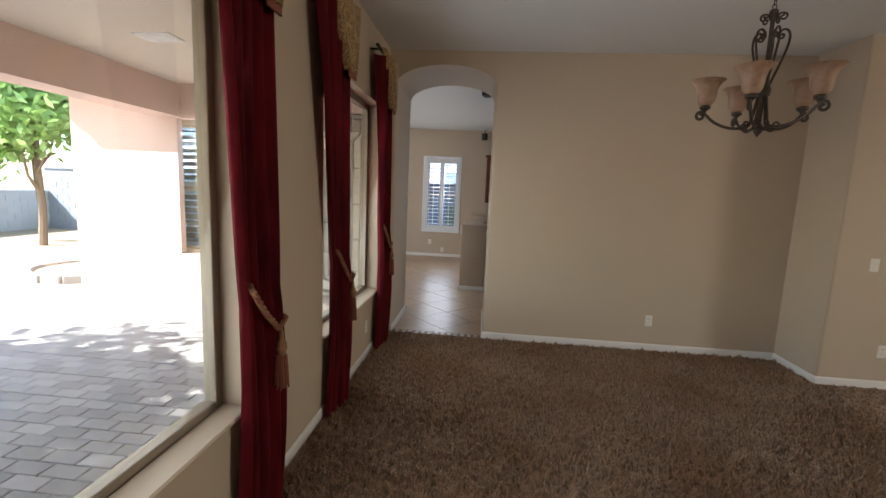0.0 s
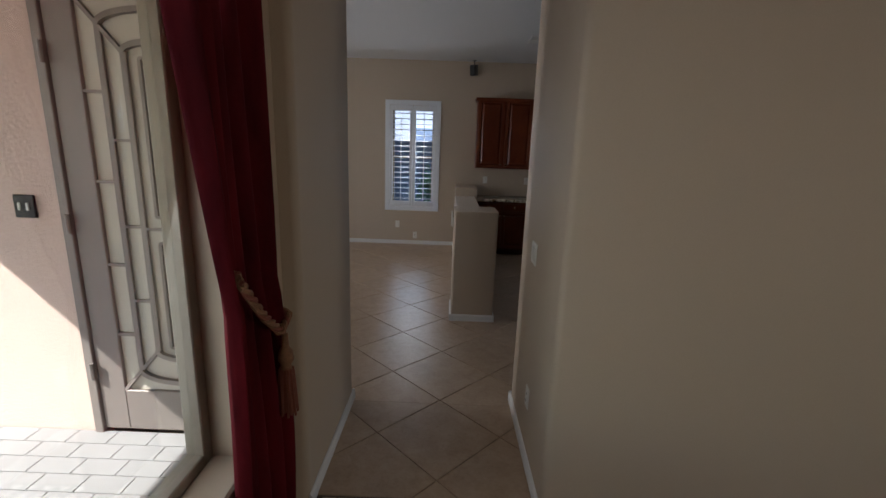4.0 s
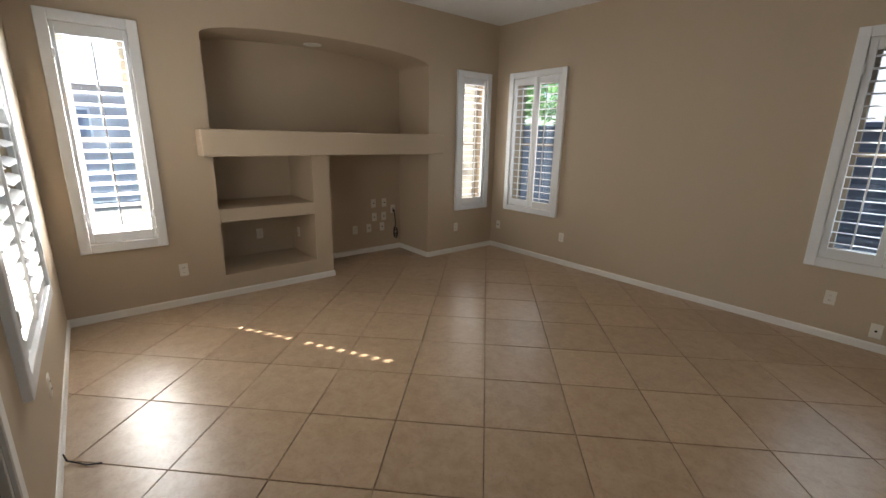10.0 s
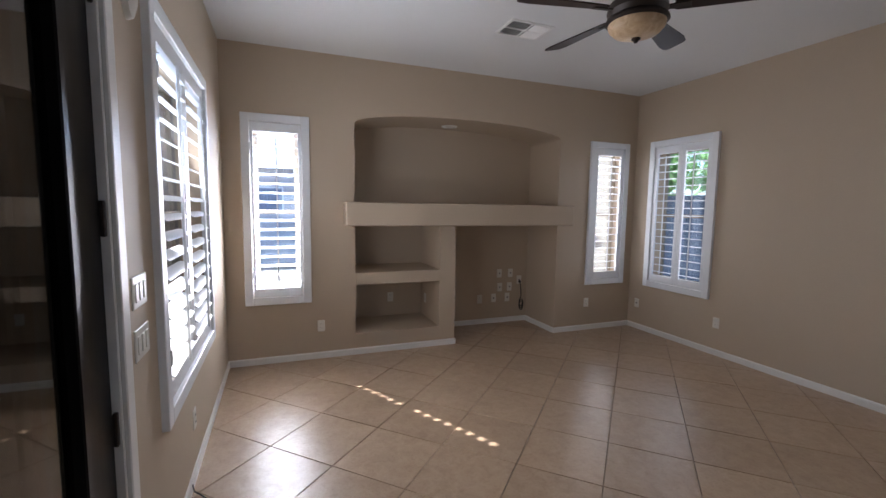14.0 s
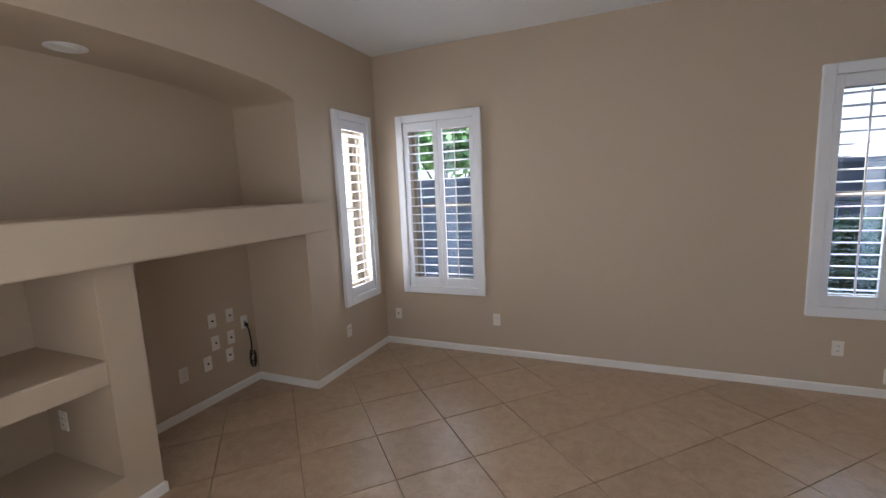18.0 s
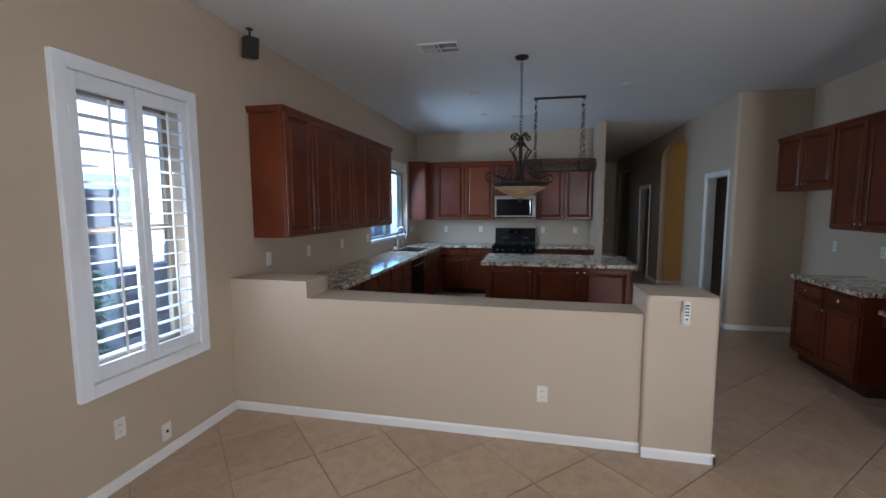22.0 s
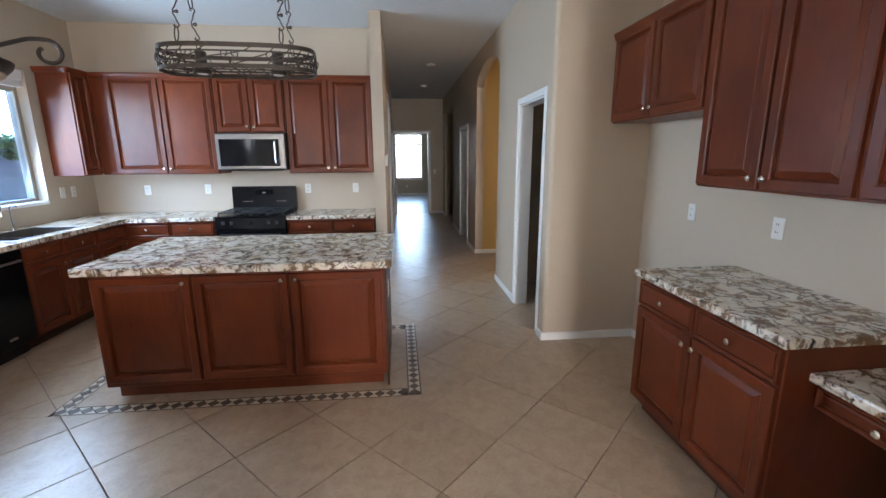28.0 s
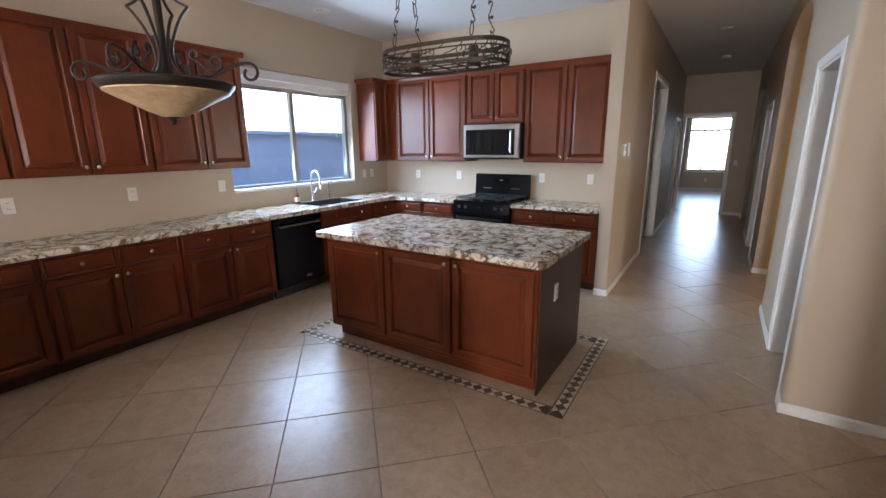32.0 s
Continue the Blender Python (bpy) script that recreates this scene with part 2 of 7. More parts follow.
def granite_material():
    m, nt, b = shader("cream_and_brown_granite")
    vec = place(nt)
    warp = node(nt, "ShaderNodeTexNoise", Scale=4.5, Detail=5.0)
    nt.links.new(vec, warp.inputs["Vector"])
    bent = nt.nodes.new("ShaderNodeMix")
    bent.data_type = 'VECTOR'
    bent.inputs[0].default_value = 0.17
    nt.links.new(vec, bent.inputs[4])
    nt.links.new(warp.outputs["Color"], bent.inputs[5])
    v = bent.outputs[1]
    base = ramp(nt, noise_of(nt, v, 8.0, 6.0, 0.6), [(0.3, (0.50, 0.38, 0.25)), (0.45, (0.72, 0.64, 0.51)), (0.7, (0.84, 0.80, 0.71))])
    cells = nt.nodes.new("ShaderNodeTexVoronoi")
    cells.feature = 'DISTANCE_TO_EDGE'
    cells.inputs["Scale"].default_value = 13.0
    nt.links.new(v, cells.inputs["Vector"])
    veins = ramp(nt, cells.outputs["Distance"], [(0.0, (1, 1, 1)), (0.03, (0.8, 0.8, 0.8)), (0.10, (0, 0, 0))])
    broken = ramp(nt, noise_of(nt, v, 11.0, 5.0, 0.65), [(0.42, (0, 0, 0)), (0.55, (1, 1, 1))])
    c = mixed(nt, mixed(nt, 1.0, veins, broken, 'MULTIPLY'), base, (0.07, 0.028, 0.02))
    patch = ramp(nt, noise_of(nt, v, 13.0, 8.0, 0.75, 0.3), [(0.51, (0, 0, 0)), (0.57, (0.95, 0.95, 0.95))])
    c = mixed(nt, patch, c, (0.19, 0.105, 0.052))
    spots = ramp(nt, noise_of(nt, v, 24.0, 5.0, 0.65), [(0.575, (0, 0, 0)), (0.65, (1, 1, 1))])
    c = mixed(nt, spots, c, (0.035, 0.026, 0.024))
    nt.links.new(c, b.inputs["Base Color"])
    b.inputs["Roughness"].default_value = 0.13
    return m


GRANITE = granite_material()


def tile_material():
    m, nt, b = shader("tan_porcelain_tile")
    vec = place(nt)
    info = nt.nodes.new("ShaderNodeObjectInfo")
    shift = nt.nodes.new("ShaderNodeVectorMath")
    shift.operation = 'MULTIPLY_ADD'
    nt.links.new(info.outputs["Random"], shift.inputs[0])
    shift.inputs[1].default_value = (37, 21, 11)
    nt.links.new(vec, shift.inputs[2])
    v = shift.outputs[0]
    cloud = ramp(nt, noise_of(nt, v, 11.0, 6.0, 0.66, 0.5), [(0.28, (0.42, 0.295, 0.195)), (0.5, (0.49, 0.355, 0.24)), (0.75, (0.55, 0.415, 0.295))])
    speck = ramp(nt, noise_of(nt, v, 55.0, 4.0, 0.7), [(0.33, (0.88, 0.86, 0.84)), (0.5, (1, 1, 1))])
    c = mixed(nt, 1.0, cloud, speck, 'MULTIPLY')
    c = mixed(nt, 1.0, c, ramp(nt, info.outputs["Random"], [(0.0, (0.88, 0.87, 0.86)), (1.0, (1.0, 1.0, 1.0))]), 'MULTIPLY')
    nt.links.new(c, b.inputs["Base Color"])
    rr = node(nt, "ShaderNodeMapRange")
    rr.inputs[3].default_value, rr.inputs[4].default_value = 0.27, 0.37
    nt.links.new(noise_of(nt, v, 5.0, 5.0), rr.inputs[0])
    nt.links.new(rr.outputs[0], b.inputs["Roughness"])
    bumped(nt, b, noise_of(nt, v, 40.0, 4.0), 0.10, 0.002)
    return m


TILE = tile_material()


def carpet_material():
    m, nt, b = shader("brown_frieze_carpet")
    vec = place(nt)
    fibre = noise_of(nt, vec, 110.0, 3.0, 0.7)
    patch = noise_of(nt, vec, 1.5, 4.0, 0.6)
    c = ramp(nt, fibre, [(0.25, (0.22, 0.13, 0.075)), (0.75, (0.62, 0.43, 0.28))])
    c = mixed(nt, 1.0, c, ramp(nt, patch, [(0.35, (0.78, 0.66, 0.54)), (0.62, (1, 1, 1))]), 'MULTIPLY')
    isl = nt.nodes.new("ShaderNodeNewGeometry")
    c = mixed(nt, 1.0, c, ramp(nt, isl.outputs["Random Per Island"], [(0.0, (0.48, 0.45, 0.42)), (0.5, (0.85, 0.84, 0.83)), (1.0, (1, 1, 1))]), 'MULTIPLY')
    nt.links.new(c, b.inputs["Base Color"])
    b.inputs["Roughness"].default_value = 0.95
    b.inputs["Sheen Weight"].default_value = 0.2
    bumped(nt, b, noise_of(nt, vec, 70.0, 4.0, 0.7), 0.9, 0.012)
    return m


CARPET = carpet_material()


def velvet_material():
    m, nt, b = shader("wine_red_velvet")
    vec = place(nt, (1, 1, 0.25))
    c = ramp(nt, noise_of(nt, vec, 9.0, 4.0), [(0.3, (0.050, 0.0035, 0.006)), (0.7, (0.135, 0.009, 0.014))])
    nt.links.new(c, b.inputs["Base Color"])
    b.inputs["Roughness"].default_value = 0.75
    b.inputs["Sheen Weight"].default_value = 0.10
    b.inputs["Sheen Tint"].default_value = (0.9, 0.10, 0.10, 1)
    b.inputs["Specular IOR Level"].default_value = 0.08
    bumped(nt, b, noise_of(nt, place(nt), 220.0, 2.0), 0.3, 0.001)
    return m


VELVET = velvet_material()


def damask_material():
    m, nt, b = shader("gold_damask")
    vec = place(nt)
    f = ramp(nt, noise_of(nt, vec, 16.0, 3.0, 0.5, 2.5), [(0.44, (0.36, 0.22, 0.08)), (0.52, (0.14, 0.075, 0.03)), (0.6, (0.42, 0.28, 0.11))])
    nt.links.new(f, b.inputs["Base Color"])
    b.inputs["Roughness"].default_value = 0.6
    b.inputs["Sheen Weight"].default_value = 0.3
    bumped(nt, b, noise_of(nt, vec, 200.0), 0.3, 0.001)
    return m


DAMASK = damask_material()


def alabaster_material(name, a, c2):
    m, nt, b = shader(name)
    vec = place(nt)
    f = ramp(nt, noise_of(nt, vec, 14.0, 5.0, 0.6, 1.2), [(0.3, a), (0.7, c2)])
    nt.links.new(f, b.inputs["Base Color"])
    b.inputs["Roughness"].default_value = 0.45
    b.inputs["Specular IOR Level"].default_value = 0.3
    b.inputs["Subsurface Weight"].default_value = 0.2
    b.inputs["Subsurface Radius"].default_value = (0.03, 0.02, 0.01)
    b.inputs["Coat Weight"].default_value = 0.05
    return m


ALABASTER = alabaster_material("amber_alabaster_glass", (0.42, 0.28, 0.15), (0.62, 0.46, 0.29))
SHADE_GLASS = alabaster_material("tea_stained_glass", (0.26, 0.15, 0.09), (0.40, 0.26, 0.17))


def glass_material(name, tint=(1, 1, 1), ior=1.5):
    m, nt, b = shader(name)
    out = nt.nodes["Material Output"]
    clear = nt.nodes.new("ShaderNodeBsdfTransparent")
    clear.inputs[0].default_value = (*tint, 1)
    gloss = node(nt, "ShaderNodeBsdfGlossy", Roughness=0.02)
    facing = node(nt, "ShaderNodeLayerWeight", Blend=0.5)
    power = nt.nodes.new("ShaderNodeMath")
    power.operation = 'POWER'
    power.inputs[1].default_value = 3.2
    scale = nt.nodes.new("ShaderNodeMath")
    scale.operation = 'MULTIPLY_ADD'
    scale.inputs[1].default_value, scale.inputs[2].default_value = ior - 0.9, 0.035 * ior
    nt.links.new(facing.outputs["Facing"], power.inputs[0])
    nt.links.new(power.outputs[0], scale.inputs[0])
    mx = nt.nodes.new("ShaderNodeMixShader")
    nt.links.new(scale.outputs[0], mx.inputs[0])
    nt.links.new(clear.outputs[0], mx.inputs[1])
    nt.links.new(gloss.outputs[0], mx.inputs[2])
    nt.links.new(mx.outputs[0], out.inputs["Surface"])
    return m


GLASS = glass_material("window_glass", (0.93, 0.96, 0.95))
SHUTTER_GLASS = glass_material("shutter_window_glass", (0.80, 0.90, 1.0))
COOL_GLASS = glass_material("cool_window_glass", (0.66, 0.82, 1.0))
DOOR_GLASS = glass_material("door_glass", (0.38, 0.38, 0.37), 1.7)
OVEN_GLASS = surface("black_oven_glass", (0.006, 0.006, 0.007), 0.07, vary=0.05, bump=0.0, rough_vary=0.02, spec=0.25)

# ---- mesh helpers ----
def mesh_of(bm, name, material, smooth=False):
    bmesh.ops.recalc_face_normals(bm, faces=bm.faces)
    me = bpy.data.meshes.new(name)
    bm.to_mesh(me)
    bm.free()
    me.materials.append(material)
    if smooth:
        for p in me.polygons:
            p.use_smooth = True
        me.set_sharp_from_angle(angle=radians(40))
    return me


def part(name, bm, material, parent=None, label="", smooth=False, m=None):
    ob = new(name, mesh_of(bm, name, material, smooth) if isinstance(bm, bmesh.types.BMesh) else bm)
    if parent is not None:
        ob.parent = parent
    if m is not None:
        ob.matrix_basis = m
    return tagged(ob, label)


def thing(name, label, category, m=None, group="", kind=""):
    ob = new(name)
    ob.empty_display_size = 0.05
    if m is not None:
        ob.matrix_basis = m
    return tagged(ob, label, category, group, kind)


def structure(name, bm, material, label, category, smooth=False):
    return tagged(part(name, bm, material, None, label, smooth), label, category, "", "structure")


def box(x0, x1, y0, y1, z0, z1, bevel=0.0, bm=None, segments=1):
    own = bmesh.new()
    vs = [own.verts.new((x, y, z)) for x in (x0, x1) for y in (y0, y1) for z in (z0, z1)]
    for f in ((0, 1, 3, 2), (4, 6, 7, 5), (0, 4, 5, 1), (2, 3, 7, 6), (0, 2, 6, 4), (1, 5, 7, 3)):
        own.faces.new([vs[i] for i in f])
    if bevel:
        bmesh.ops.bevel(own, geom=own.edges[:], offset=bevel, segments=segments, affect='EDGES', profile=0.5)
    return merged(bm, own)


def merged(bm, own):
    if bm is None:
        return own
    me = bpy.data.meshes.new("tmp")
    own.to_mesh(me)
    own.free()
    bm.from_mesh(me)
    bpy.data.meshes.remove(me)
    return bm


def rounded(points, radii, steps=6):
    """A closed outline with chosen corners rounded."""
    out = []
    n = len(points)
    for i, p in enumerate(points):
        r = radii[i] if isinstance(radii, (list, tuple)) else radii
        p = Vector(p)
        if not r:
            out.append(p)
            continue
        a, b = (Vector(points[i - 1]) - p).normalized(), (Vector(points[(i + 1) % n]) - p).normalized()
        half = a.angle(b) / 2
        d = r / math.tan(half)
        c = p + (a + b).normalized() * (r / math.sin(half))
        s, e = p + a * d - c, p + b * d - c
        sweep = s.angle_signed(e)
        for k in range(steps + 1):
            v = s.copy()
            v.rotate(Matrix.Rotation(-sweep * k / steps, 2))
            out.append(c + v)
    return out


def prism(outline, lo, hi, axis='z', bm=None, top_bevel=0.0):
    """An outline in two axes, drawn out along the third."""
    own = bmesh.new()

    def at(p, h):
        return (p[0], p[1], h) if axis == 'z' else (p[0], h, p[1]) if axis == 'y' else (h, p[0], p[1])
    a = [own.verts.new(at(p, lo)) for p in outline]
    b = [own.verts.new(at(p, hi)) for p in outline]
    n = len(outline)
    for i in range(n):
        own.faces.new((a[i], a[(i + 1) % n], b[(i + 1) % n], b[i]))
    own.faces.new(a)
    top = own.faces.new(b)
    if top_bevel:
        bmesh.ops.bevel(own, geom=list(top.edges), offset=top_bevel, segments=4, affect='EDGES', profile=0.5)
    return merged(bm, own)


def wall_bm(axis, c0, c1, u0, u1, z0, z1, holes=()):
    """A wall with thickness c0..c1 and openings right through it."""
    bm = bmesh.new()
    us = sorted({u0, u1, *[h[0] for h in holes], *[h[1] for h in holes]})
    zs = sorted({z0, z1, *[h[2] for h in holes], *[h[3] for h in holes]})
    us, zs = [u for u in us if u0 <= u <= u1], [z for z in zs if z0 <= z <= z1]
    made = {}

    def v(u, z, c):
        key = (u, z, c)
        if key not in made:
            made[key] = bm.verts.new((c, u, z) if axis == 'x' else (u, c, z))
        return made[key]

    def solid(i, j):
        if not (0 <= i < len(us) - 1 and 0 <= j < len(zs) - 1):
            return False
        u, z = (us[i] + us[i + 1]) / 2, (zs[j] + zs[j + 1]) / 2
        return not any(h[0] < u < h[1] and h[2] < z < h[3] for h in holes)
    for i in range(len(us) - 1):
        for j in range(len(zs) - 1):
            if not solid(i, j):
                continue
            a, b, lo, hi = us[i], us[i + 1], zs[j], zs[j + 1]
            for c in (c0, c1):
                bm.faces.new((v(a, lo, c), v(b, lo, c), v(b, hi, c), v(a, hi, c)))
            for di, dj, p, q in ((-1, 0, (a, lo), (a, hi)), (1, 0, (b, lo), (b, hi)), (0, -1, (a, lo), (b, lo)), (0, 1, (a, hi), (b, hi))):
                if not solid(i + di, j + dj):
                    bm.faces.new((v(*p, c0), v(*q, c0), v(*q, c1), v(*p, c1)))
    return bm


def tube(points, radius, sides=6, bm=None, closed=False, taper=None):
    own = bmesh.new()
    pts = [Vector(p) for p in points]
    n = len(pts)
    rings = []
    side = None
    for i, p in enumerate(pts):
        a = pts[i - 1] if i or closed else p
        b = pts[(i + 1) % n] if i < n - 1 or closed else p
        t = (b - a).normalized()
        if side is None:
            side = t.orthogonal().normalized()
        side = (side - t * side.dot(t)).normalized()
        up = t.cross(side)
        r = radius * (taper(i / max(1, n - 1)) if taper else 1.0)
        rings.append([own.verts.new(p + r * (math.cos(k * math.tau / sides) * side + math.sin(k * math.tau / sides) * up)) for k in range(sides)])
    for i in range(n if closed else n - 1):
        r0, r1 = rings[i], rings[(i + 1) % n]
        for k in range(sides):
            own.faces.new((r0[k], r0[(k + 1) % sides], r1[(k + 1) % sides], r1[k]))
    if not closed:
        own.faces.new(rings[0])
        own.faces.new(rings[-1])
    return merged(bm, own)


def smooth(points, steps=5):
    """A rounder line through the same points."""
    p = [Vector(q) for q in points]
    p = [2 * p[0] - p[1]] + p + [2 * p[-1] - p[-2]]
    out = []
    for a, b, c, d in zip(p, p[1:], p[2:], p[3:]):
        for k in range(steps):
            t = k / steps
            out.append(0.5 * (2 * b + (c - a) * t + (2 * a - 5 * b + 4 * c - d) * t * t + (3 * b - a - 3 * c + d) * t ** 3))
    return out + [p[-2]]


def lathe(profile, sides=24, bm=None, cap=True):
    """A profile of (radius, z) turned about the z axis."""
    own = bmesh.new()
    rings = []
    for r, z in profile:
        if r < 1e-5:
            rings.append([own.verts.new((0, 0, z))])
        else:
            rings.append([own.verts.new((r * math.cos(k * math.tau / sides), r * math.sin(k * math.tau / sides), z)) for k in range(sides)])
    for a, b in zip(rings, rings[1:]):
        for k in range(sides):
            q = (k + 1) % sides
            if len(a) == 1 and len(b) == 1:
                continue
            if len(a) == 1:
                own.faces.new((a[0], b[q], b[k]))
            elif len(b) == 1:
                own.faces.new((a[k], a[q], b[0]))
            else:
                own.faces.new((a[k], a[q], b[q], b[k]))
    if cap:
        for r in (rings[0], rings[-1]):
            if len(r) > 1:
                own.faces.new(r)
    return merged(bm, own)


def moved(bm, m):
    bmesh.ops.transform(bm, matrix=m, verts=bm.verts)
    return bm


def spiral(cx, cy, r0, r1, a0, turns, steps=18):
    """Points of a flat scroll."""
    return [(cx + (r0 + (r1 - r0) * k / steps) * math.cos(a0 + turns * math.tau * k / steps),
             cy + (r0 + (r1 - r0) * k / steps) * math.sin(a0 + turns * math.tau * k / steps)) for k in range(steps + 1)]

# ---- the plan ----
H = 3.04                      # ceiling
NORTH, WEST, SOUTH, EAST = 10.41, -4.95, 5.505, 5.45
DINING = 4.645                # dining room face of the wall with the arch
PANE = -0.82                  # dining room face of the window wall
WINDOWS = (0.595, 2.415)      # shutter frames, low and high
HOLE = (0.70, 2.30)

# floors under everything
structure("floor", box(-5.11, -1.0, 5.3, 10.6, -0.25, -0.012, 0.0, box(-5.72, -5.11, 6.55, 9.6, -0.25, -0.012, 0.0, box(-1.0, 18.3, DINING - 0.03, 10.6, -0.25, -0.012))), GROUT, "tan grout bed under the floor tiles", "floor")
structure("carpet_base", box(-1.0, 9.0, -3.0, DINING - 0.03, -0.25, -0.006), CARPET, "brown carpet backing in the dining room", "carpet")
structure("ceiling", box(-5.85, 18.3, DINING + 0.06, 10.65, H, H + 0.2), CEILING, "white textured flat ceiling", "ceiling")
structure("ceiling_dining", box(-1.0, 18.3, -3.1, DINING + 0.06, H, H + 0.2), CEILING, "white textured dining room ceiling", "ceiling")

# family room and kitchen
structure("wall_north", wall_bm('y', NORTH, NORTH + 0.2, -5.85, 5.65, -0.2, H, [(-4.60, -3.89, *HOLE), (-1.16, -0.435, *HOLE), (2.91, 4.73, 1.11, 2.40)]), WALL, "tan painted wall with window openings", "wall")
# the media wall: a face with niches cut in it and a back
media = wall_bm('x', -5.12, WEST, SOUTH, NORTH, -0.1, 2.40, [(5.69, 6.19, *HOLE), (9.75, 10.19, *HOLE), (6.72, 7.66, 0.22, 0.74), (6.72, 7.66, 0.87, 1.37), (7.85, 9.21, -0.2, 1.37), (6.72, 9.21, 1.60, 2.50)])
structure("wall_west", media, WALL, "tan painted media wall with niches", "wall")
head = [(SOUTH, H), (SOUTH, 2.40), (6.72, 2.40)] + [(7.965 - 1.245 * math.cos(math.pi * k / 24), 2.40 + 0.135 * math.sin(math.pi * k / 24)) for k in range(1, 24)] + [(9.21, 2.40), (NORTH, 2.40), (NORTH, H)]
structure("wall_west_head", prism(head, -5.12, WEST, 'x'), WALL, "tan painted wall over the arched niche", "wall")
vault = [(6.66, H), (6.66, 2.40), (6.72, 2.40)] + [(7.965 - 1.245 * math.cos(math.pi * k / 24), 2.40 + 0.135 * math.sin(math.pi * k / 24)) for k in range(1, 24)] + [(9.21, 2.40), (9.27, 2.40), (9.27, H)]
structure("niche_vault", prism(vault, -5.62, -5.12, 'x'), WALL, "tan arched top of the media niche", "wall")
structure("niche_back", box(-5.72, -5.62, 6.6, 9.3, -0.1, H), WALL, "tan painted back wall of the niches", "wall")
for i, (y0, y1, z0, z1) in enumerate([(6.60, 6.72, -0.1, 2.40), (9.21, 9.30, -0.1, 2.40), (7.66, 7.85, -0.1, 1.37)]):
    structure("niche_side", box(-5.62, -5.12, y0, y1, z0, z1), WALL, "tan painted side wall of a niche", "wall")
structure("niche_floor", box(-5.62, -5.12, 6.72, 7.66, -0.1, 0.22), WALL, "tan painted bottom of the lower niche", "wall")
structure("niche_shelf", box(-5.62, -5.12, 6.72, 7.66, 0.74, 0.87), WALL, "tan plastered shelf in the niche", "shelf")
structure("niche_lintel", box(-5.62, -5.12, 6.72, 9.21, 1.37, 1.60), WALL, "tan plastered lintel over the lower niches", "wall")
structure("mantel_shelf", box(WEST - 0.01, -4.735, 6.60, 9.29, 1.37, 1.605, 0.012, None, 3), WALL, "thick tan plastered shelf across the media wall", "shelf")
structure("niche_ledge", box(WEST - 0.01, WEST + 0.012, 6.725, 7.655, 0.742, 0.868, 0.005), WALL, "tan plastered shelf edge", "shelf")
# Bump-out drawn longer and deeper than the niches need, shading window_2.
structure("outer_wall_west", box(-6.0, -5.72, 6.50, 9.745, -0.3, H), STUCCO, "tan stucco outside wall behind the niches", "wall")
for y0, y1 in ((6.50, 6.598), (9.302, 9.745)):
    structure("outer_wall_return", box(-5.72, -5.122, y0, y1, -0.3, H), STUCCO, "tan stucco return of the outside wall", "wall")
# Added fin; blocks the sun except for a narrow strip at window_1.
structure("sun_stop_fin", box(-5.55, -5.122, 5.68, 5.785, -0.3, H), STUCCO, "added stucco fin that narrows the sun at the window", "wall")

structure("wall_south", wall_bm('y', 5.30, SOUTH, -5.12, -0.86, -0.2, H, [(-3.87, -2.63, *HOLE), (-2.10, -1.14, -0.3, 2.44)]), WALL, "tan painted wall with a window and a glass door", "wall")
structure("outer_wall_south", wall_bm('y', 5.20, 5.296, -5.12, -1.02, -0.3, 3.0, [(-3.66, -2.70, 0.64, 2.36), (-2.16, -1.10, -0.35, 2.48)]), STUCCO, "tan stucco patio wall", "wall")
# passage between dining room and kitchen
structure("passage_wall_west", prism(rounded([(-1.0, DINING), (-0.745, DINING), (-0.745, 5.53), (-0.86, 5.53), (-0.86, SOUTH - 0.05), (-1.0, SOUTH - 0.05)], [0, 0.03, 0.035, 0, 0, 0]), -0.1, H), WALL, "tan painted passage wall with rounded corners", "wall", True)
structure("passage_wall_east", prism(rounded([(0.295, DINING), (0.45, DINING), (0.45, 4.765), (0.40, 4.765), (0.40, 5.577), (0.295, 5.577)], [0.03, 0, 0, 0, 0.035, 0.035]), -0.1, H), WALL, "tan painted wing wall with rounded corners", "wall", True)
span = [(-0.745, H), (-0.745, 2.70)] + [(-0.225 - 0.52 * math.cos(math.pi * k / 24), 2.70 + 0.20 * math.sin(math.pi * k / 24)) for k in range(1, 24)] + [(0.295, 2.70), (0.295, H)]
structure("passage_arch", prism(span, DINING, 5.526, 'y'), WALL, "tan painted arch over the passage", "wall", True)
for x0, x1 in ((-0.777, -0.7455), (0.2955, 0.327)):
    structure("arch_shoulder", box(x0, x1, DINING + 0.0003, DINING + 0.04, 2.72, H), WALL, "tan painted shoulder of the arch", "wall")
structure("wall_dining_north", wall_bm('y', DINING, 4.77, 0.45, 3.36, -0.1, H), WALL, "tan painted dining room wall", "wall")
structure("niche_end_wall", prism(rounded([(3.225, 4.766), (3.225, 5.585), (3.36, 5.585), (3.36, 4.20), (3.36, 4.065), (3.355, 4.065), (3.355, 4.766)], [0, 0.04, 0, 0, 0, 0, 0]), -0.1, H), WALL, "tan painted wall end with a rounded corner", "wall", True)
structure("wall_dining_step", box(3.365, 4.95, 4.065, 4.19, -0.1, H), WALL, "tan painted dining room wall return", "wall")
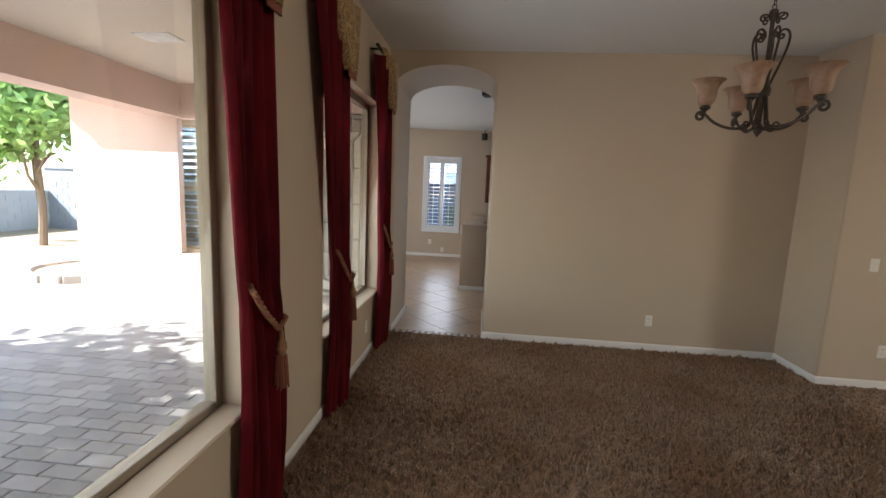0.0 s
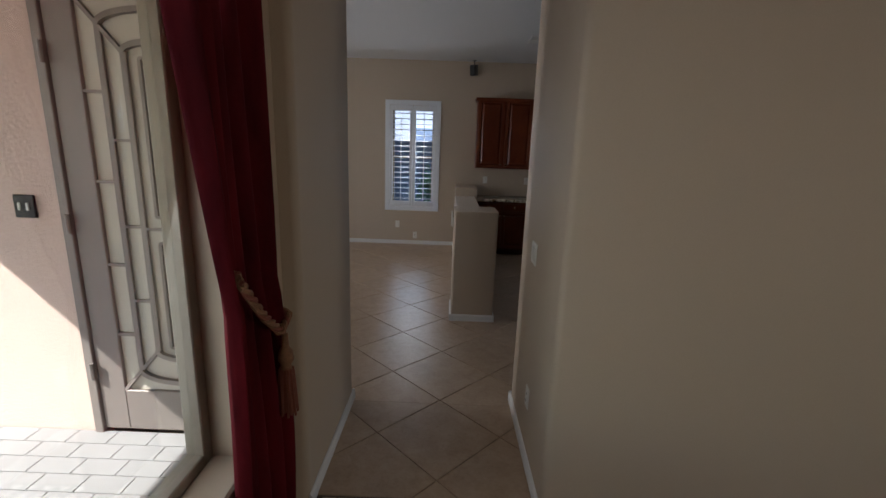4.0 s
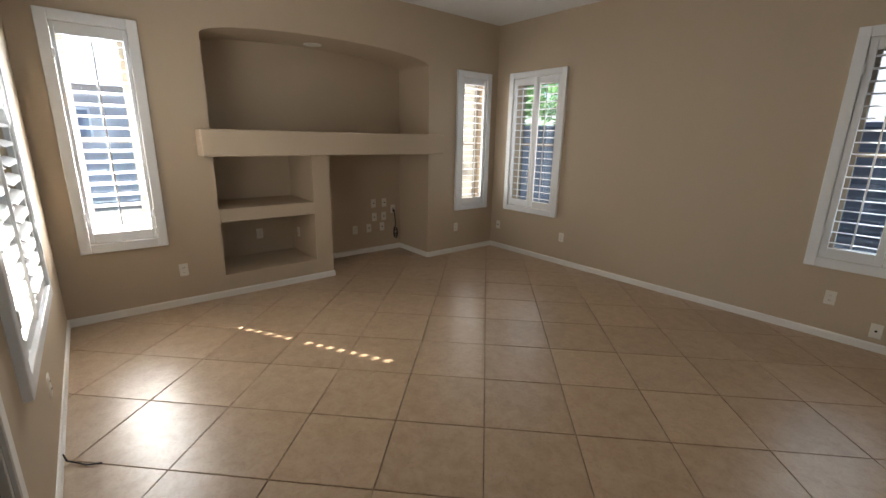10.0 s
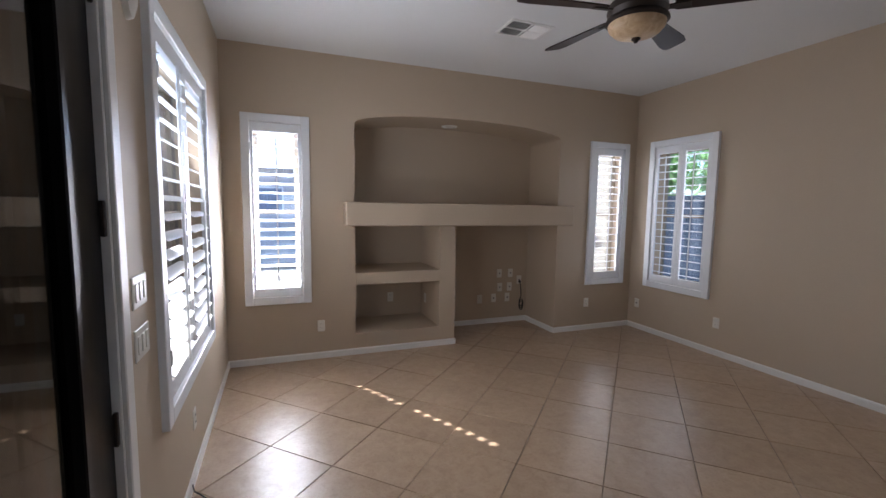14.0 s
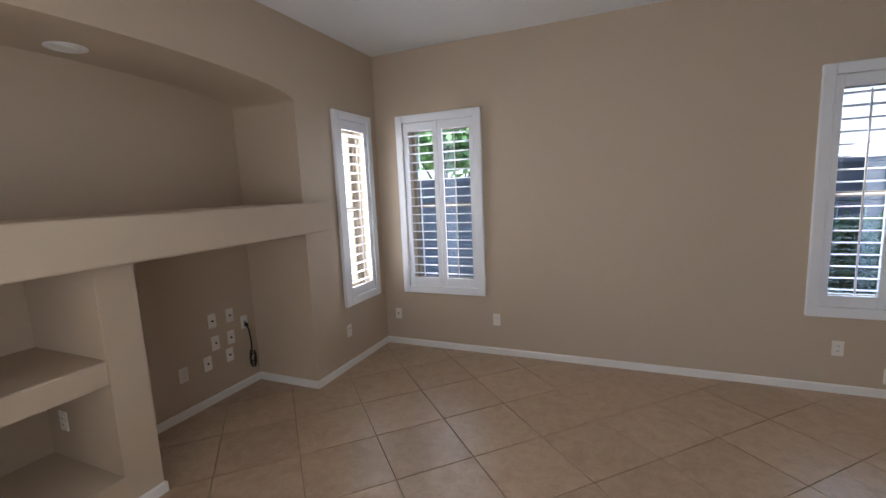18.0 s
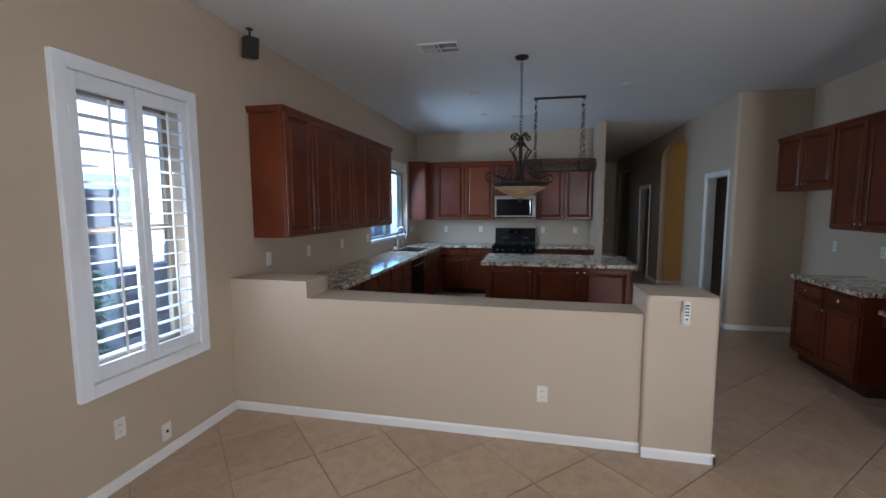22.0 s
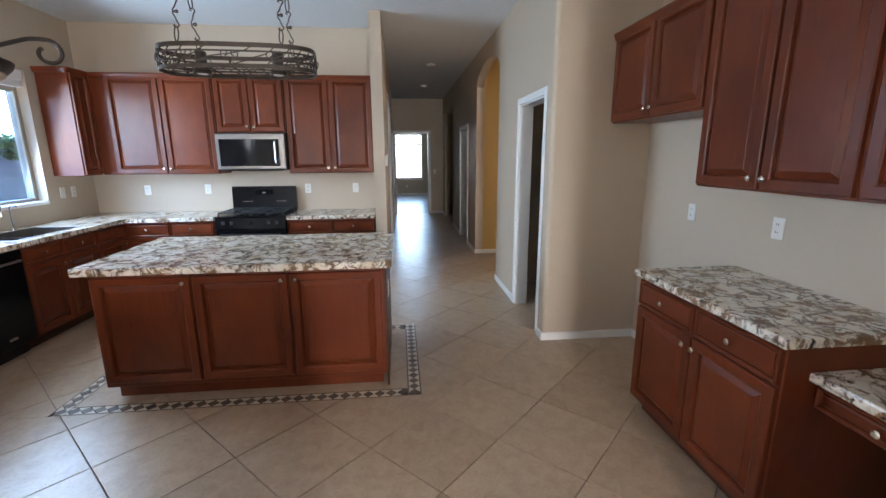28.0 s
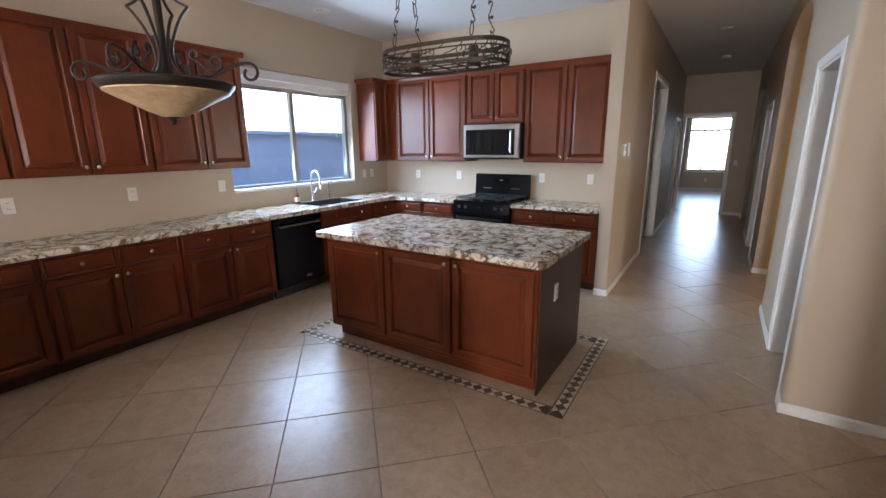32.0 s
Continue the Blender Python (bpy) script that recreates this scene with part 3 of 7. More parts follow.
# hall
structure("hall_wall_south", wall_bm('y', 5.45, 5.572, 3.36, 11.9, -0.1, H, [(3.43, 4.17, -0.2, 2.04), (5.12, 6.62, -0.2, 2.82), (7.45, 8.31, -0.2, 2.04), (9.60, 11.20, -0.2, 2.60)]), WALL, "tan painted hall wall with door openings", "wall")
archway = [(5.12, 2.82), (5.12, 2.56)] + [(5.87 - 0.75 * math.cos(math.pi * k / 20), 2.56 + 0.24 * math.sin(math.pi * k / 20)) for k in range(1, 20)] + [(6.62, 2.56), (6.62, 2.82)]
structure("hall_arch", prism(archway, 5.451, 5.571, 'y'), WALL, "tan painted round head of the archway", "wall", True)
structure("hall_wall_north", wall_bm('y', 6.93, 7.055, 4.79, 12.0, -0.1, H, [(6.95, 8.35, -0.2, 2.45), (10.45, 11.25, -0.2, 2.04)]), WALL, "tan painted hall wall with an opening", "wall")
structure("hall_end_wall", wall_bm('x', 11.75, 11.9, 5.4, 7.05, -0.1, H, [(5.97, 6.86, -0.2, 2.17)]), WALL, "tan painted wall at the end of the hall", "wall")
# This archway side is golden yellow, the opposite one tan.
structure("hall_jamb", box(6.622, 6.74, 4.98, 5.45, -0.1, H), GOLD_WALL, "golden yellow archway side", "wall")
structure("hall_jamb", box(4.96, 5.118, 4.19, 5.45, -0.1, H), WALL, "tan painted archway side", "wall")
structure("pantry_wall", box(3.36, 4.96, 4.19, 4.26, -0.1, H), WALL, "dim pantry back wall", "wall")
structure("hall_room_wall", box(6.9, 8.6, 8.6, 8.7, -0.1, H), WALL, "dim tan wall of a side room", "wall")
structure("hall_room_wall", box(6.78, 6.9, 7.055, 8.7, -0.1, H), WALL, "dim tan wall of a side room", "wall")
structure("hall_room_wall", box(8.6, 8.7, 7.055, 8.7, -0.1, H), WALL, "dim tan wall of a side room", "wall")
for x0, x1, y0, y1 in ((7.4, 8.5, 4.75, 4.85), (7.3, 7.4, 4.75, 5.45), (8.5, 8.6, 4.75, 5.45), (9.4, 11.4, 3.90, 4.0), (9.3, 9.4, 3.90, 5.45), (11.4, 11.5, 3.90, 5.45), (10.3, 11.4, 7.75, 7.85), (10.2, 10.3, 7.055, 7.85), (11.4, 11.5, 7.055, 7.85)):
    structure("hall_closet_wall", box(x0, x1, y0, y1, -0.1, H), WALL, "dim tan wall of a side room", "wall")
# far room at the end of the hall
structure("far_room_wall", wall_bm('x', 17.75, 17.95, 3.4, 9.2, -0.1, H, [(5.80, 7.12, 0.65, 2.45)]), WALL, "tan painted wall with a bright window", "wall")
structure("far_room_wall", box(11.9, 17.75, 9.1, 9.2, -0.1, H), WALL, "tan painted bedroom wall", "wall")
structure("far_room_wall", box(11.9, 17.75, 3.4, 3.5, -0.1, H), WALL, "tan painted bedroom wall", "wall")
structure("far_room_wall", box(11.752, 11.898, 7.055, 9.1, -0.1, H), WALL, "tan painted bedroom wall", "wall")
structure("far_room_wall", box(11.752, 11.898, 3.5, 5.4, -0.1, H), WALL, "tan painted bedroom wall", "wall")
# kitchen
structure("wall_east", box(EAST, EAST + 0.15, 7.055, NORTH, -0.1, H), WALL, "tan painted kitchen wall", "wall")
# dining room shell
structure("wall_dining_west", wall_bm('x', -1.0, PANE, -3.0, DINING, -0.2, H, [(-0.60, 1.80, 0.56, 2.40), (2.76, 4.26, 0.56, 2.40)]), WALL, "tan painted wall with two wide windows", "wall")
structure("wall_dining_south", wall_bm('y', -3.0, -2.85, -1.0, 9.0, -0.1, H), WALL, "tan painted living room wall", "wall")
# The opening is unseen, added for the warm lamp.
structure("wall_dining_east", wall_bm('x', 8.9, 9.0, -2.85, 4.8, -0.1, H, [(-1.65, 0.25, 0.6, 2.5)]), WALL, "tan painted living room wall", "wall")
structure("wall_foyer_north", box(6.62, 9.0, 4.62, 4.74, -0.1, H), WALL, "tan painted foyer wall", "wall")
# half wall and pillar between family room and kitchen
structure("half_wall", prism([(7.34, -0.1), (NORTH + 0.01, -0.1), (NORTH + 0.01, 1.068), (9.75, 1.068), (9.75, 0.938), (7.34, 0.938)], -0.055, 0.235, 'x', None, 0.018), WALL, "tan plastered half wall with rounded top edges", "half wall", True)
structure("half_wall_block", prism([(0.18, 9.752), (0.285, 9.752), (0.285, NORTH + 0.01), (0.18, NORTH + 0.01)], -0.1, 1.066, 'z', None, 0.018), WALL, "raised tan end of the half wall", "half wall", True)
structure("half_wall_pillar", prism(rounded([(-0.103, 6.938), (0.306, 6.938), (0.306, 7.36), (-0.103, 7.36)], 0.022), -0.1, 1.07, 'z', None, 0.018), WALL, "square tan plastered pillar with rounded edges", "pillar", True)


# ---- baseboards ----
def baseboard(x0, y0, x1, y1, nx, ny):
    """White board along a wall; (nx, ny) points into the room."""
    t, h = 0.013, 0.066
    a, b = sorted((x0, x1)), sorted((y0, y1))
    if ny:
        y = y0
        pts = [(y, -0.012), (y + ny * t, -0.012), (y + ny * t, h - 0.012), (y + ny * 0.006, h), (y, h)]
        bm = prism(pts, a[0], a[1], 'x')
    else:
        pts = [(x0, -0.012), (x0 + nx * t, -0.012), (x0 + nx * t, h - 0.012), (x0 + nx * 0.006, h), (x0, h)]
        bm = prism(pts, b[0], b[1], 'y')
    structure("baseboard", bm, TRIM, "white painted baseboard along the wall", "baseboard")


for row in ((WEST, NORTH, -0.055, NORTH, 0, -1), (WEST, SOUTH, WEST, 7.85, 1, 0), (WEST, 9.21, WEST, NORTH, 1, 0), (-5.62, 7.85, -5.62, 9.21, 1, 0),
            (-5.62, 9.21, WEST, 9.21, 0, -1), (-5.62, 7.85, WEST + 0.013, 7.85, 0, 1), (-4.95, SOUTH, -2.16, SOUTH, 0, 1), (-1.08, SOUTH, -0.86, SOUTH, 0, 1), (-0.745, DINING, -0.745, 5.545, 1, 0), (-0.86, 5.53, -0.732, 5.53, 0, 1),
            (0.295, DINING - 0.012, 0.295, 5.589, -1, 0), (0.283, 5.577, 0.40, 5.577, 0, 1), (0.40, 4.77, 1.19, 4.77, 0, 1), (2.18, 4.77, 3.225, 4.77, 0, 1), (3.225, 4.77, 3.225, 5.60, -1, 0), (3.225, 5.585, 3.36, 5.585, 0, 1),
            (4.23, 5.572, 5.12, 5.572, 0, 1), (6.62, 5.572, 7.39, 5.572, 0, 1), (8.37, 5.572, 9.60, 5.572, 0, 1), (11.20, 5.572, 11.75, 5.572, 0, 1), (4.776, 6.93, 6.89, 6.93, 0, -1), (8.41, 6.93, 10.39, 6.93, 0, -1), (11.31, 6.93, 11.75, 6.93, 0, -1), (4.79, 6.917, 4.79, 7.055, -1, 0),
            (11.75, 5.572, 11.75, 5.91, -1, 0), (17.75, 3.5, 17.75, 9.1, -1, 0), (-0.055, 7.36, -0.055, NORTH, -1, 0), (-0.103, 6.925, -0.103, 7.36, -1, 0), (-0.116, 6.938, 0.319, 6.938, 0, -1), (0.306, 6.925, 0.306, 7.36, 1, 0),
            (6.622, 4.98, 6.622, 5.572, -1, 0), (PANE, -2.85, PANE, DINING, 1, 0), (0.295, DINING, 3.355, DINING, 0, -1), (3.355, 4.065, 3.355, DINING, -1, 0), (3.342, 4.065, 4.95, 4.065, 0, -1), (PANE, -2.85, 8.9, -2.85, 0, 1)):
    baseboard(*row)


# ---- windows, shutters and doors ----
def shutter_panel(parent, w, h, z0, x0, louvers, tilt, rod=True, st=0.048):
    """A louvered panel, front facing -y, from x0 and z0."""
    rail = 0.085
    p = part("shutter_panel", box(x0, x0 + st, -0.014, 0.014, z0, z0 + h, 0.003), SHUTTER, parent)
    part("stile", box(x0 + w - st, x0 + w, -0.014, 0.014, z0, z0 + h, 0.003), SHUTTER, p)
    part("rail", box(x0 + st, x0 + w - st, -0.013, 0.013, z0, z0 + rail, 0.003), SHUTTER, p)
    part("rail", box(x0 + st, x0 + w - st, -0.013, 0.013, z0 + h - rail, z0 + h, 0.003), SHUTTER, p)
    pitch = (h - 2 * rail) / louvers
    half = (w - 2 * st) / 2 - 0.002
    blade = prism([(0.035 * math.cos(a), 0.005 * math.sin(a)) for a in [k * math.tau / 10 for k in range(10)]], -half, half, 'x')
    me = mesh_of(blade, "louver", SHUTTER, True)
    for k in range(louvers):
        part("louver", me, SHUTTER, p, m=pose(x0 + w / 2, 0, z0 + rail + (k + 0.5) * pitch, tilt + ((k * 7) % 5 - 2) * 0.6))
    if rod:
        part("tilt_rod", box(x0 + w / 2 - 0.006, x0 + w / 2 + 0.006, -0.052, -0.040, z0 + rail + 0.02, z0 + h - rail - 0.03, 0.002), SHUTTER, p)
    return p


def shutter_window(name, m, w, panels, louvers, tilt, label, back=0.13, st=0.048):
    """Casing on the wall, panels in it and the sash behind; local front is -y."""
    lo, hi = WINDOWS
    h = hi - lo
    t = thing(name, label, "window", m, "shuttered windows", "structure")
    fr = 0.075
    for a, b, c, d in ((-w / 2, -w / 2 + fr, lo, hi), (w / 2 - fr, w / 2, lo, hi), (-w / 2 + fr, w / 2 - fr, hi - fr, hi), (-w / 2 + fr, w / 2 - fr, lo, lo + fr)):
        f = part("window_frame", box(a, b, -0.032, 0.05, c, d, 0.004), SHUTTER, t)
    pw = (w - 2 * fr) / panels
    for k in range(panels):
        shutter_panel(t, pw - 0.004, h - 2 * fr - 0.006, lo + fr + 0.003, -w / 2 + fr + k * pw + 0.002, louvers, tilt, True, st)
    for a in (-w / 2 + fr, w / 2 - fr):
        for z in (lo + 0.3, hi - 0.3):
            part("hinge", box(a - 0.012, a + 0.012, -0.036, -0.030, z - 0.035, z + 0.035, 0.002), SHUTTER, t)
    for a, b, c, d in ((-w / 2 + 0.1, -w / 2 + 0.14, 0.70, 2.30), (w / 2 - 0.14, w / 2 - 0.1, 0.70, 2.30), (-w / 2 + 0.14, w / 2 - 0.14, 2.26, 2.30), (-w / 2 + 0.14, w / 2 - 0.14, 0.70, 0.74), (-w / 2 + 0.14, w / 2 - 0.14, 1.48, 1.52)):
        part("sash", box(a, b, back, back + 0.04, c, d, 0.003), ALUMINIUM, t)
    pane = part("pane", box(-w / 2 + 0.12, w / 2 - 0.12, back + 0.018, back + 0.022, 0.72, 2.28), SHUTTER_GLASS, t)
    pane.visible_shadow = False
    return t


shutter_window("window_1", pose(WEST, 5.975, 0, 0, 0, 90), 0.61, 1, 17, 11, "white plantation shutters over a narrow bright window", 0.12, 0.028)
shutter_window("window_2", pose(WEST, 9.967, 0, 0, 0, 90), 0.61, 1, 17, -6, "white plantation shutters over a narrow corner window", 0.12)
shutter_window("window_3", pose(-4.245, NORTH, 0), 0.91, 2, 17, -4, "white double plantation shutters facing the garden wall")
shutter_window("window_4", pose(-0.797, NORTH, 0), 0.92, 2, 17, -4, "white double plantation shutters beside the half wall")
shutter_window("window_5", pose(-3.25, SOUTH, 0, 0, 0, 180), 1.42, 2, 17, 24, "white double plantation shutters beside the patio door")


def sliding_window(name, m, w, z0, z1, label, group=""):
    """Two-light window set back in a plastered opening; local front is -y."""
    t = thing(name, label, "window", m, group, "structure")
    f = 0.045
    for a, b, c, d in ((-w / 2, -w / 2 + f, z0, z1), (w / 2 - f, w / 2, z0, z1), (-w / 2 + f, w / 2 - f, z1 - f, z1), (-w / 2 + f, w / 2 - f, z0, z0 + f)):
        part("window_frame", box(a, b, 0.09, 0.15, c, d, 0.004), ALUMINIUM, t)
    part("meeting_rail", box(-0.028, 0.028, 0.085, 0.14, z0 + f, z1 - f, 0.004), ALUMINIUM, t)
    part("latch", box(-0.012, 0.012, 0.07, 0.086, (z0 + z1) / 2 - 0.10, (z0 + z1) / 2 - 0.02, 0.004), STEEL, t)
    for a, b, y in ((-w / 2 + f, -0.02, 0.126), (0.02, w / 2 - f, 0.112)):
        pane = part("pane", box(a, b, y, y + 0.004, z0 + f, z1 - f), COOL_GLASS, t)
        pane.visible_shadow = False
    return t


kw = sliding_window("window_6", pose(3.82, NORTH, 0), 1.82, 1.11, 2.24, "bronze framed sliding window over the kitchen sink")
part("window_sill", box(-0.91, 0.91, -0.012, 0.09, 1.09, 1.125, 0.008), TRIM, kw, "white painted sill")
part("blind_headrail", box(-0.90, 0.90, 0.01, 0.075, 2.30, 2.395, 0.006), TRIM, kw, "white raised blind under the window head")
for k in range(6):
    part("blind_slat", box(-0.89, 0.89, 0.016, 0.068, 2.236 + k * 0.010, 2.242 + k * 0.010, 0.001), TRIM, kw)


def picture_window(name, y0, y1, label):
    """A wide fixed pane in the dining room wall."""
    t = thing(name, label, "window", None, "dining room windows", "structure")
    f = 0.05
    for a, b, c, d in ((y0, y0 + f, 0.56, 2.40), (y1 - f, y1, 0.56, 2.40), (y0 + f, y1 - f, 2.40 - f, 2.40), (y0 + f, y1 - f, 0.56, 0.56 + f)):
        part("window_frame", box(-0.99, -0.93, a, b, c, d, 0.004), ALUMINIUM, t)
    pane = part("pane", box(-0.962, -0.958, y0 + f, y1 - f, 0.56 + f, 2.40 - f), GLASS, t)
    pane.visible_shadow = False
    part("window_sill", box(-0.93, PANE + 0.03, y0, y1, 0.552, 0.575, 0.008), WALL, t, "tan plastered sill")
    return t


picture_window("window_7", -0.60, 1.80, "wide dining room window onto the patio")
picture_window("window_8", 2.76, 4.26, "dining room window beside the passage")
far = thing("window_9", "bright three light window with low shutters", "window", None, "", "structure")
for a, b, c, d in ((5.80, 5.86, 0.65, 2.45), (7.06, 7.12, 0.65, 2.45), (5.86, 7.06, 2.39, 2.45), (5.86, 7.06, 0.65, 0.71), (6.24, 6.28, 0.71, 1.98), (6.64, 6.68, 0.71, 1.98), (5.86, 7.06, 1.98, 2.05)):
    part("window_frame", box(17.76, 17.82, a, b, c, d, 0.004), SHUTTER, far)
for k in range(5):
    part("louver", box(17.74, 17.79, 5.87, 7.05, 0.76 + k * 0.085, 0.775 + k * 0.085, 0.004), SHUTTER, far)
part("sill", box(17.70, 17.80, 5.76, 7.16, 0.61, 0.65, 0.006), TRIM, far)


def casing(name, m, w, h, label, depth=0.125):
    """Door casing and jambs round an opening; local front is +y at 0."""
    t = thing(name, label, "door frame", m, "door casings", "structure")
    c = 0.06
    for a, b, lo, hi in ((-w / 2 - c, -w / 2, 0, h + c), (w / 2, w / 2 + c, 0, h + c), (-w / 2, w / 2, h, h + c)):
        part("casing", box(a, b, 0.0, 0.016, lo, hi, 0.004), TRIM, t)
    for a, b, lo, hi in ((-w / 2 - 0.001, -w / 2 + 0.015, 0, h), (w / 2 - 0.015, w / 2 + 0.001, 0, h), (-w / 2 + 0.015, w / 2 - 0.015, h - 0.015, h + 0.001)):
        part("jamb", box(a, b, -depth, 0.002, lo, hi, 0.002), TRIM, t)
    return t


casing("door_frame_pantry", pose(3.80, 5.572, 0), 0.74, 2.04, "white casing round the open pantry doorway")
casing("door_frame_hall", pose(7.88, 5.572, 0), 0.86, 2.04, "white casing round a hall doorway")
casing("door_frame_den", pose(7.65, 6.93, 0, 0, 0, 180), 1.40, 2.45, "white casing round a dark hall doorway")
casing("door_frame_bath", pose(10.85, 6.93, 0, 0, 0, 180), 0.80, 2.04, "white casing round a doorway near the hall's end")


def panel_door(name, m, w, h, label):
    """White six-panel leaf hinged at x 0; local front is -y."""
    t = thing(name, label, "door", m, "white hall doors", "structure")
    part("door_leaf", box(0, w, -0.0175, 0.0175, 0.01, h, 0.003), TRIM, t)
    pw = (w - 0.33) / 2
    for x in (0.11, 0.22 + pw):
        for z0, z1 in ((0.20, 0.85), (1.00, h - 0.55), (h - 0.44, h - 0.13)):
            for s in (-1, 1):
                panel = moved(ring_bm(pw, z1 - z0, [(0, 0.0), (0.004, 0.006), (0.020, 0.006), (0.028, 0.001), (0.055, 0.007)], True), pose(x if s < 0 else x + pw, s * 0.0172, z0, 0, 0, 0 if s < 0 else 180))
                part("door_panel", panel, TRIM, t)
    for s in (-1, 1):
        knob = moved(lathe([(0.026, 0), (0.026, 0.006), (0.010, 0.012), (0.010, 0.035), (0.026, 0.045), (0.024, 0.062), (0, 0.066)], 14), pose(w - 0.065, s * 0.0175, 0.95, 90 if s < 0 else -90))
        part("door_knob", knob, BRONZE, t, "dark bronze knob", True)
    for z in (0.25, h / 2, h - 0.25):
        part("hinge", box(-0.008, 0.010, -0.021, -0.016, z - 0.045, z + 0.045, 0.002), BRONZE, t)
    return t



casing("door_frame_end", pose(11.75, 6.415, 0, 0, 0, 90), 0.89, 2.17, "white casing round the doorway at the hall's end", 0.15)


def lever_handle(parent, x, y, z, way):
    h = part("door_lever", moved(lathe([(0.0, 0), (0.027, 0), (0.027, 0.006), (0.012, 0.012), (0.010, 0.045), (0, 0.046)], 16), pose(x, y, z, -90 if way > 0 else 90)), BRASS, parent, "polished brass lever", True)
    part("grip", tube([(x, y + way * 0.04, z), (x - 0.03, y + way * 0.045, z + 0.004), (x - 0.07, y + way * 0.045, z), (x - 0.105, y + way * 0.04, z + 0.012), (x - 0.115, y + way * 0.045, z + 0.03)], 0.009, 8), BRASS, h, "", True)


door = thing("door_1", "black patio door with one tall pane", "door", pose(-1.62, SOUTH - 0.02, 0), "", "structure")
dw, dh = 0.91, 2.41
for a, b, lo, hi in ((-dw / 2, -dw / 2 + 0.215, 0.01, dh), (dw / 2 - 0.205, dw / 2, 0.01, dh), (-dw / 2 + 0.215, dw / 2 - 0.205, dh - 0.18, dh), (-dw / 2 + 0.215, dw / 2 - 0.205, 0.01, 0.26)):
    part("door_rail", box(a, b, -0.045, 0.0, lo, hi, 0.004), BLACK_DOOR, door)
for a, b, lo, hi in ((-dw / 2 + 0.195, -dw / 2 + 0.232, 0.24, dh - 0.16), (dw / 2 - 0.222, dw / 2 - 0.185, 0.24, dh - 0.16), (-dw / 2 + 0.232, dw / 2 - 0.222, dh - 0.197, dh - 0.16), (-dw / 2 + 0.232, dw / 2 - 0.222, 0.24, 0.277)):
    part("glass_bead", box(a, b, -0.03, 0.012, lo, hi, 0.005), BLACK_DOOR, door)
part("pane", box(-dw / 2 + 0.215, dw / 2 - 0.205, -0.024, -0.018, 0.26, dh - 0.18), DOOR_GLASS, door).visible_shadow = False
lever_handle(door, dw / 2 - 0.085, 0.0, 0.915, 1)
bolt = part("deadbolt", moved(lathe([(0, 0), (0.034, 0), (0.034, 0.008), (0.026, 0.018), (0, 0.02)], 20), pose(dw / 2 - 0.085, 0.0, 1.42, -90)), BRASS, door, "polished brass deadbolt", True)
part("thumb_turn", box(dw / 2 - 0.092, dw / 2 - 0.078, 0.018, 0.042, 1.40, 1.44, 0.004), BRASS, bolt)
for z in (0.22, 0.85, 1.52, 2.2):
    part("hinge", box(-dw / 2 - 0.012, -dw / 2 + 0.008, 0.0, 0.014, z - 0.055, z + 0.055, 0.003), BRONZE, door, "dark bronze hinge")
dc = thing("door_frame_patio", "white casing and jamb of the patio door", "door frame", pose(-1.62, SOUTH, 0), "", "structure")
for a, b, lo, hi in ((-0.545, -0.475, 0, 2.50), (0.475, 0.545, 0, 2.50), (-0.475, 0.475, 2.43, 2.50)):
    part("casing", box(a, b, 0.0, 0.018, lo, hi, 0.004), TRIM, dc)
for a, b, lo, hi in ((-0.4795, -0.463, 0, 2.43), (0.463, 0.4795, 0, 2.43), (-0.463, 0.463, 2.418, 2.438)):
    part("jamb", box(a, b, -0.2, 0.002, lo, hi, 0.002), TRIM, dc)
# security door on the patio side
gate = thing("security_door", "taupe steel security door with geometric bars over a screen", "security door", pose(-1.63, 5.215, -0.05))
gw, gh = 0.98, 2.46
for a, b, lo, hi in ((-gw / 2 - 0.05, -gw / 2, -0.02, gh + 0.05), (gw / 2, gw / 2 + 0.05, -0.02, gh + 0.05), (-gw / 2, gw / 2, gh, gh + 0.05)):
    part("jamb", box(a, b, -0.04, 0.03, lo, hi, 0.004), GATE, gate)
for a, b, lo, hi in ((-gw / 2 + 0.004, -gw / 2 + 0.15, 0.01, gh - 0.004), (gw / 2 - 0.15, gw / 2 - 0.004, 0.01, gh - 0.004), (-gw / 2 + 0.15, gw / 2 - 0.15, gh - 0.15, gh - 0.004), (-gw / 2 + 0.15, gw / 2 - 0.15, 0.01, 0.26)):
    part("door_rail", box(a, b, -0.025, 0.015, lo, hi, 0.004), GATE, gate)
part("screen", box(-gw / 2 + 0.15, gw / 2 - 0.15, -0.004, 0.0, 0.26, gh - 0.15), SCREEN, gate)


def gate_bar(x0, z0, x1, z1, w=0.011):
    part("bar", tube([(x0, -0.014, z0), (x1, -0.014, z1)], w, 4), GATE, gate)


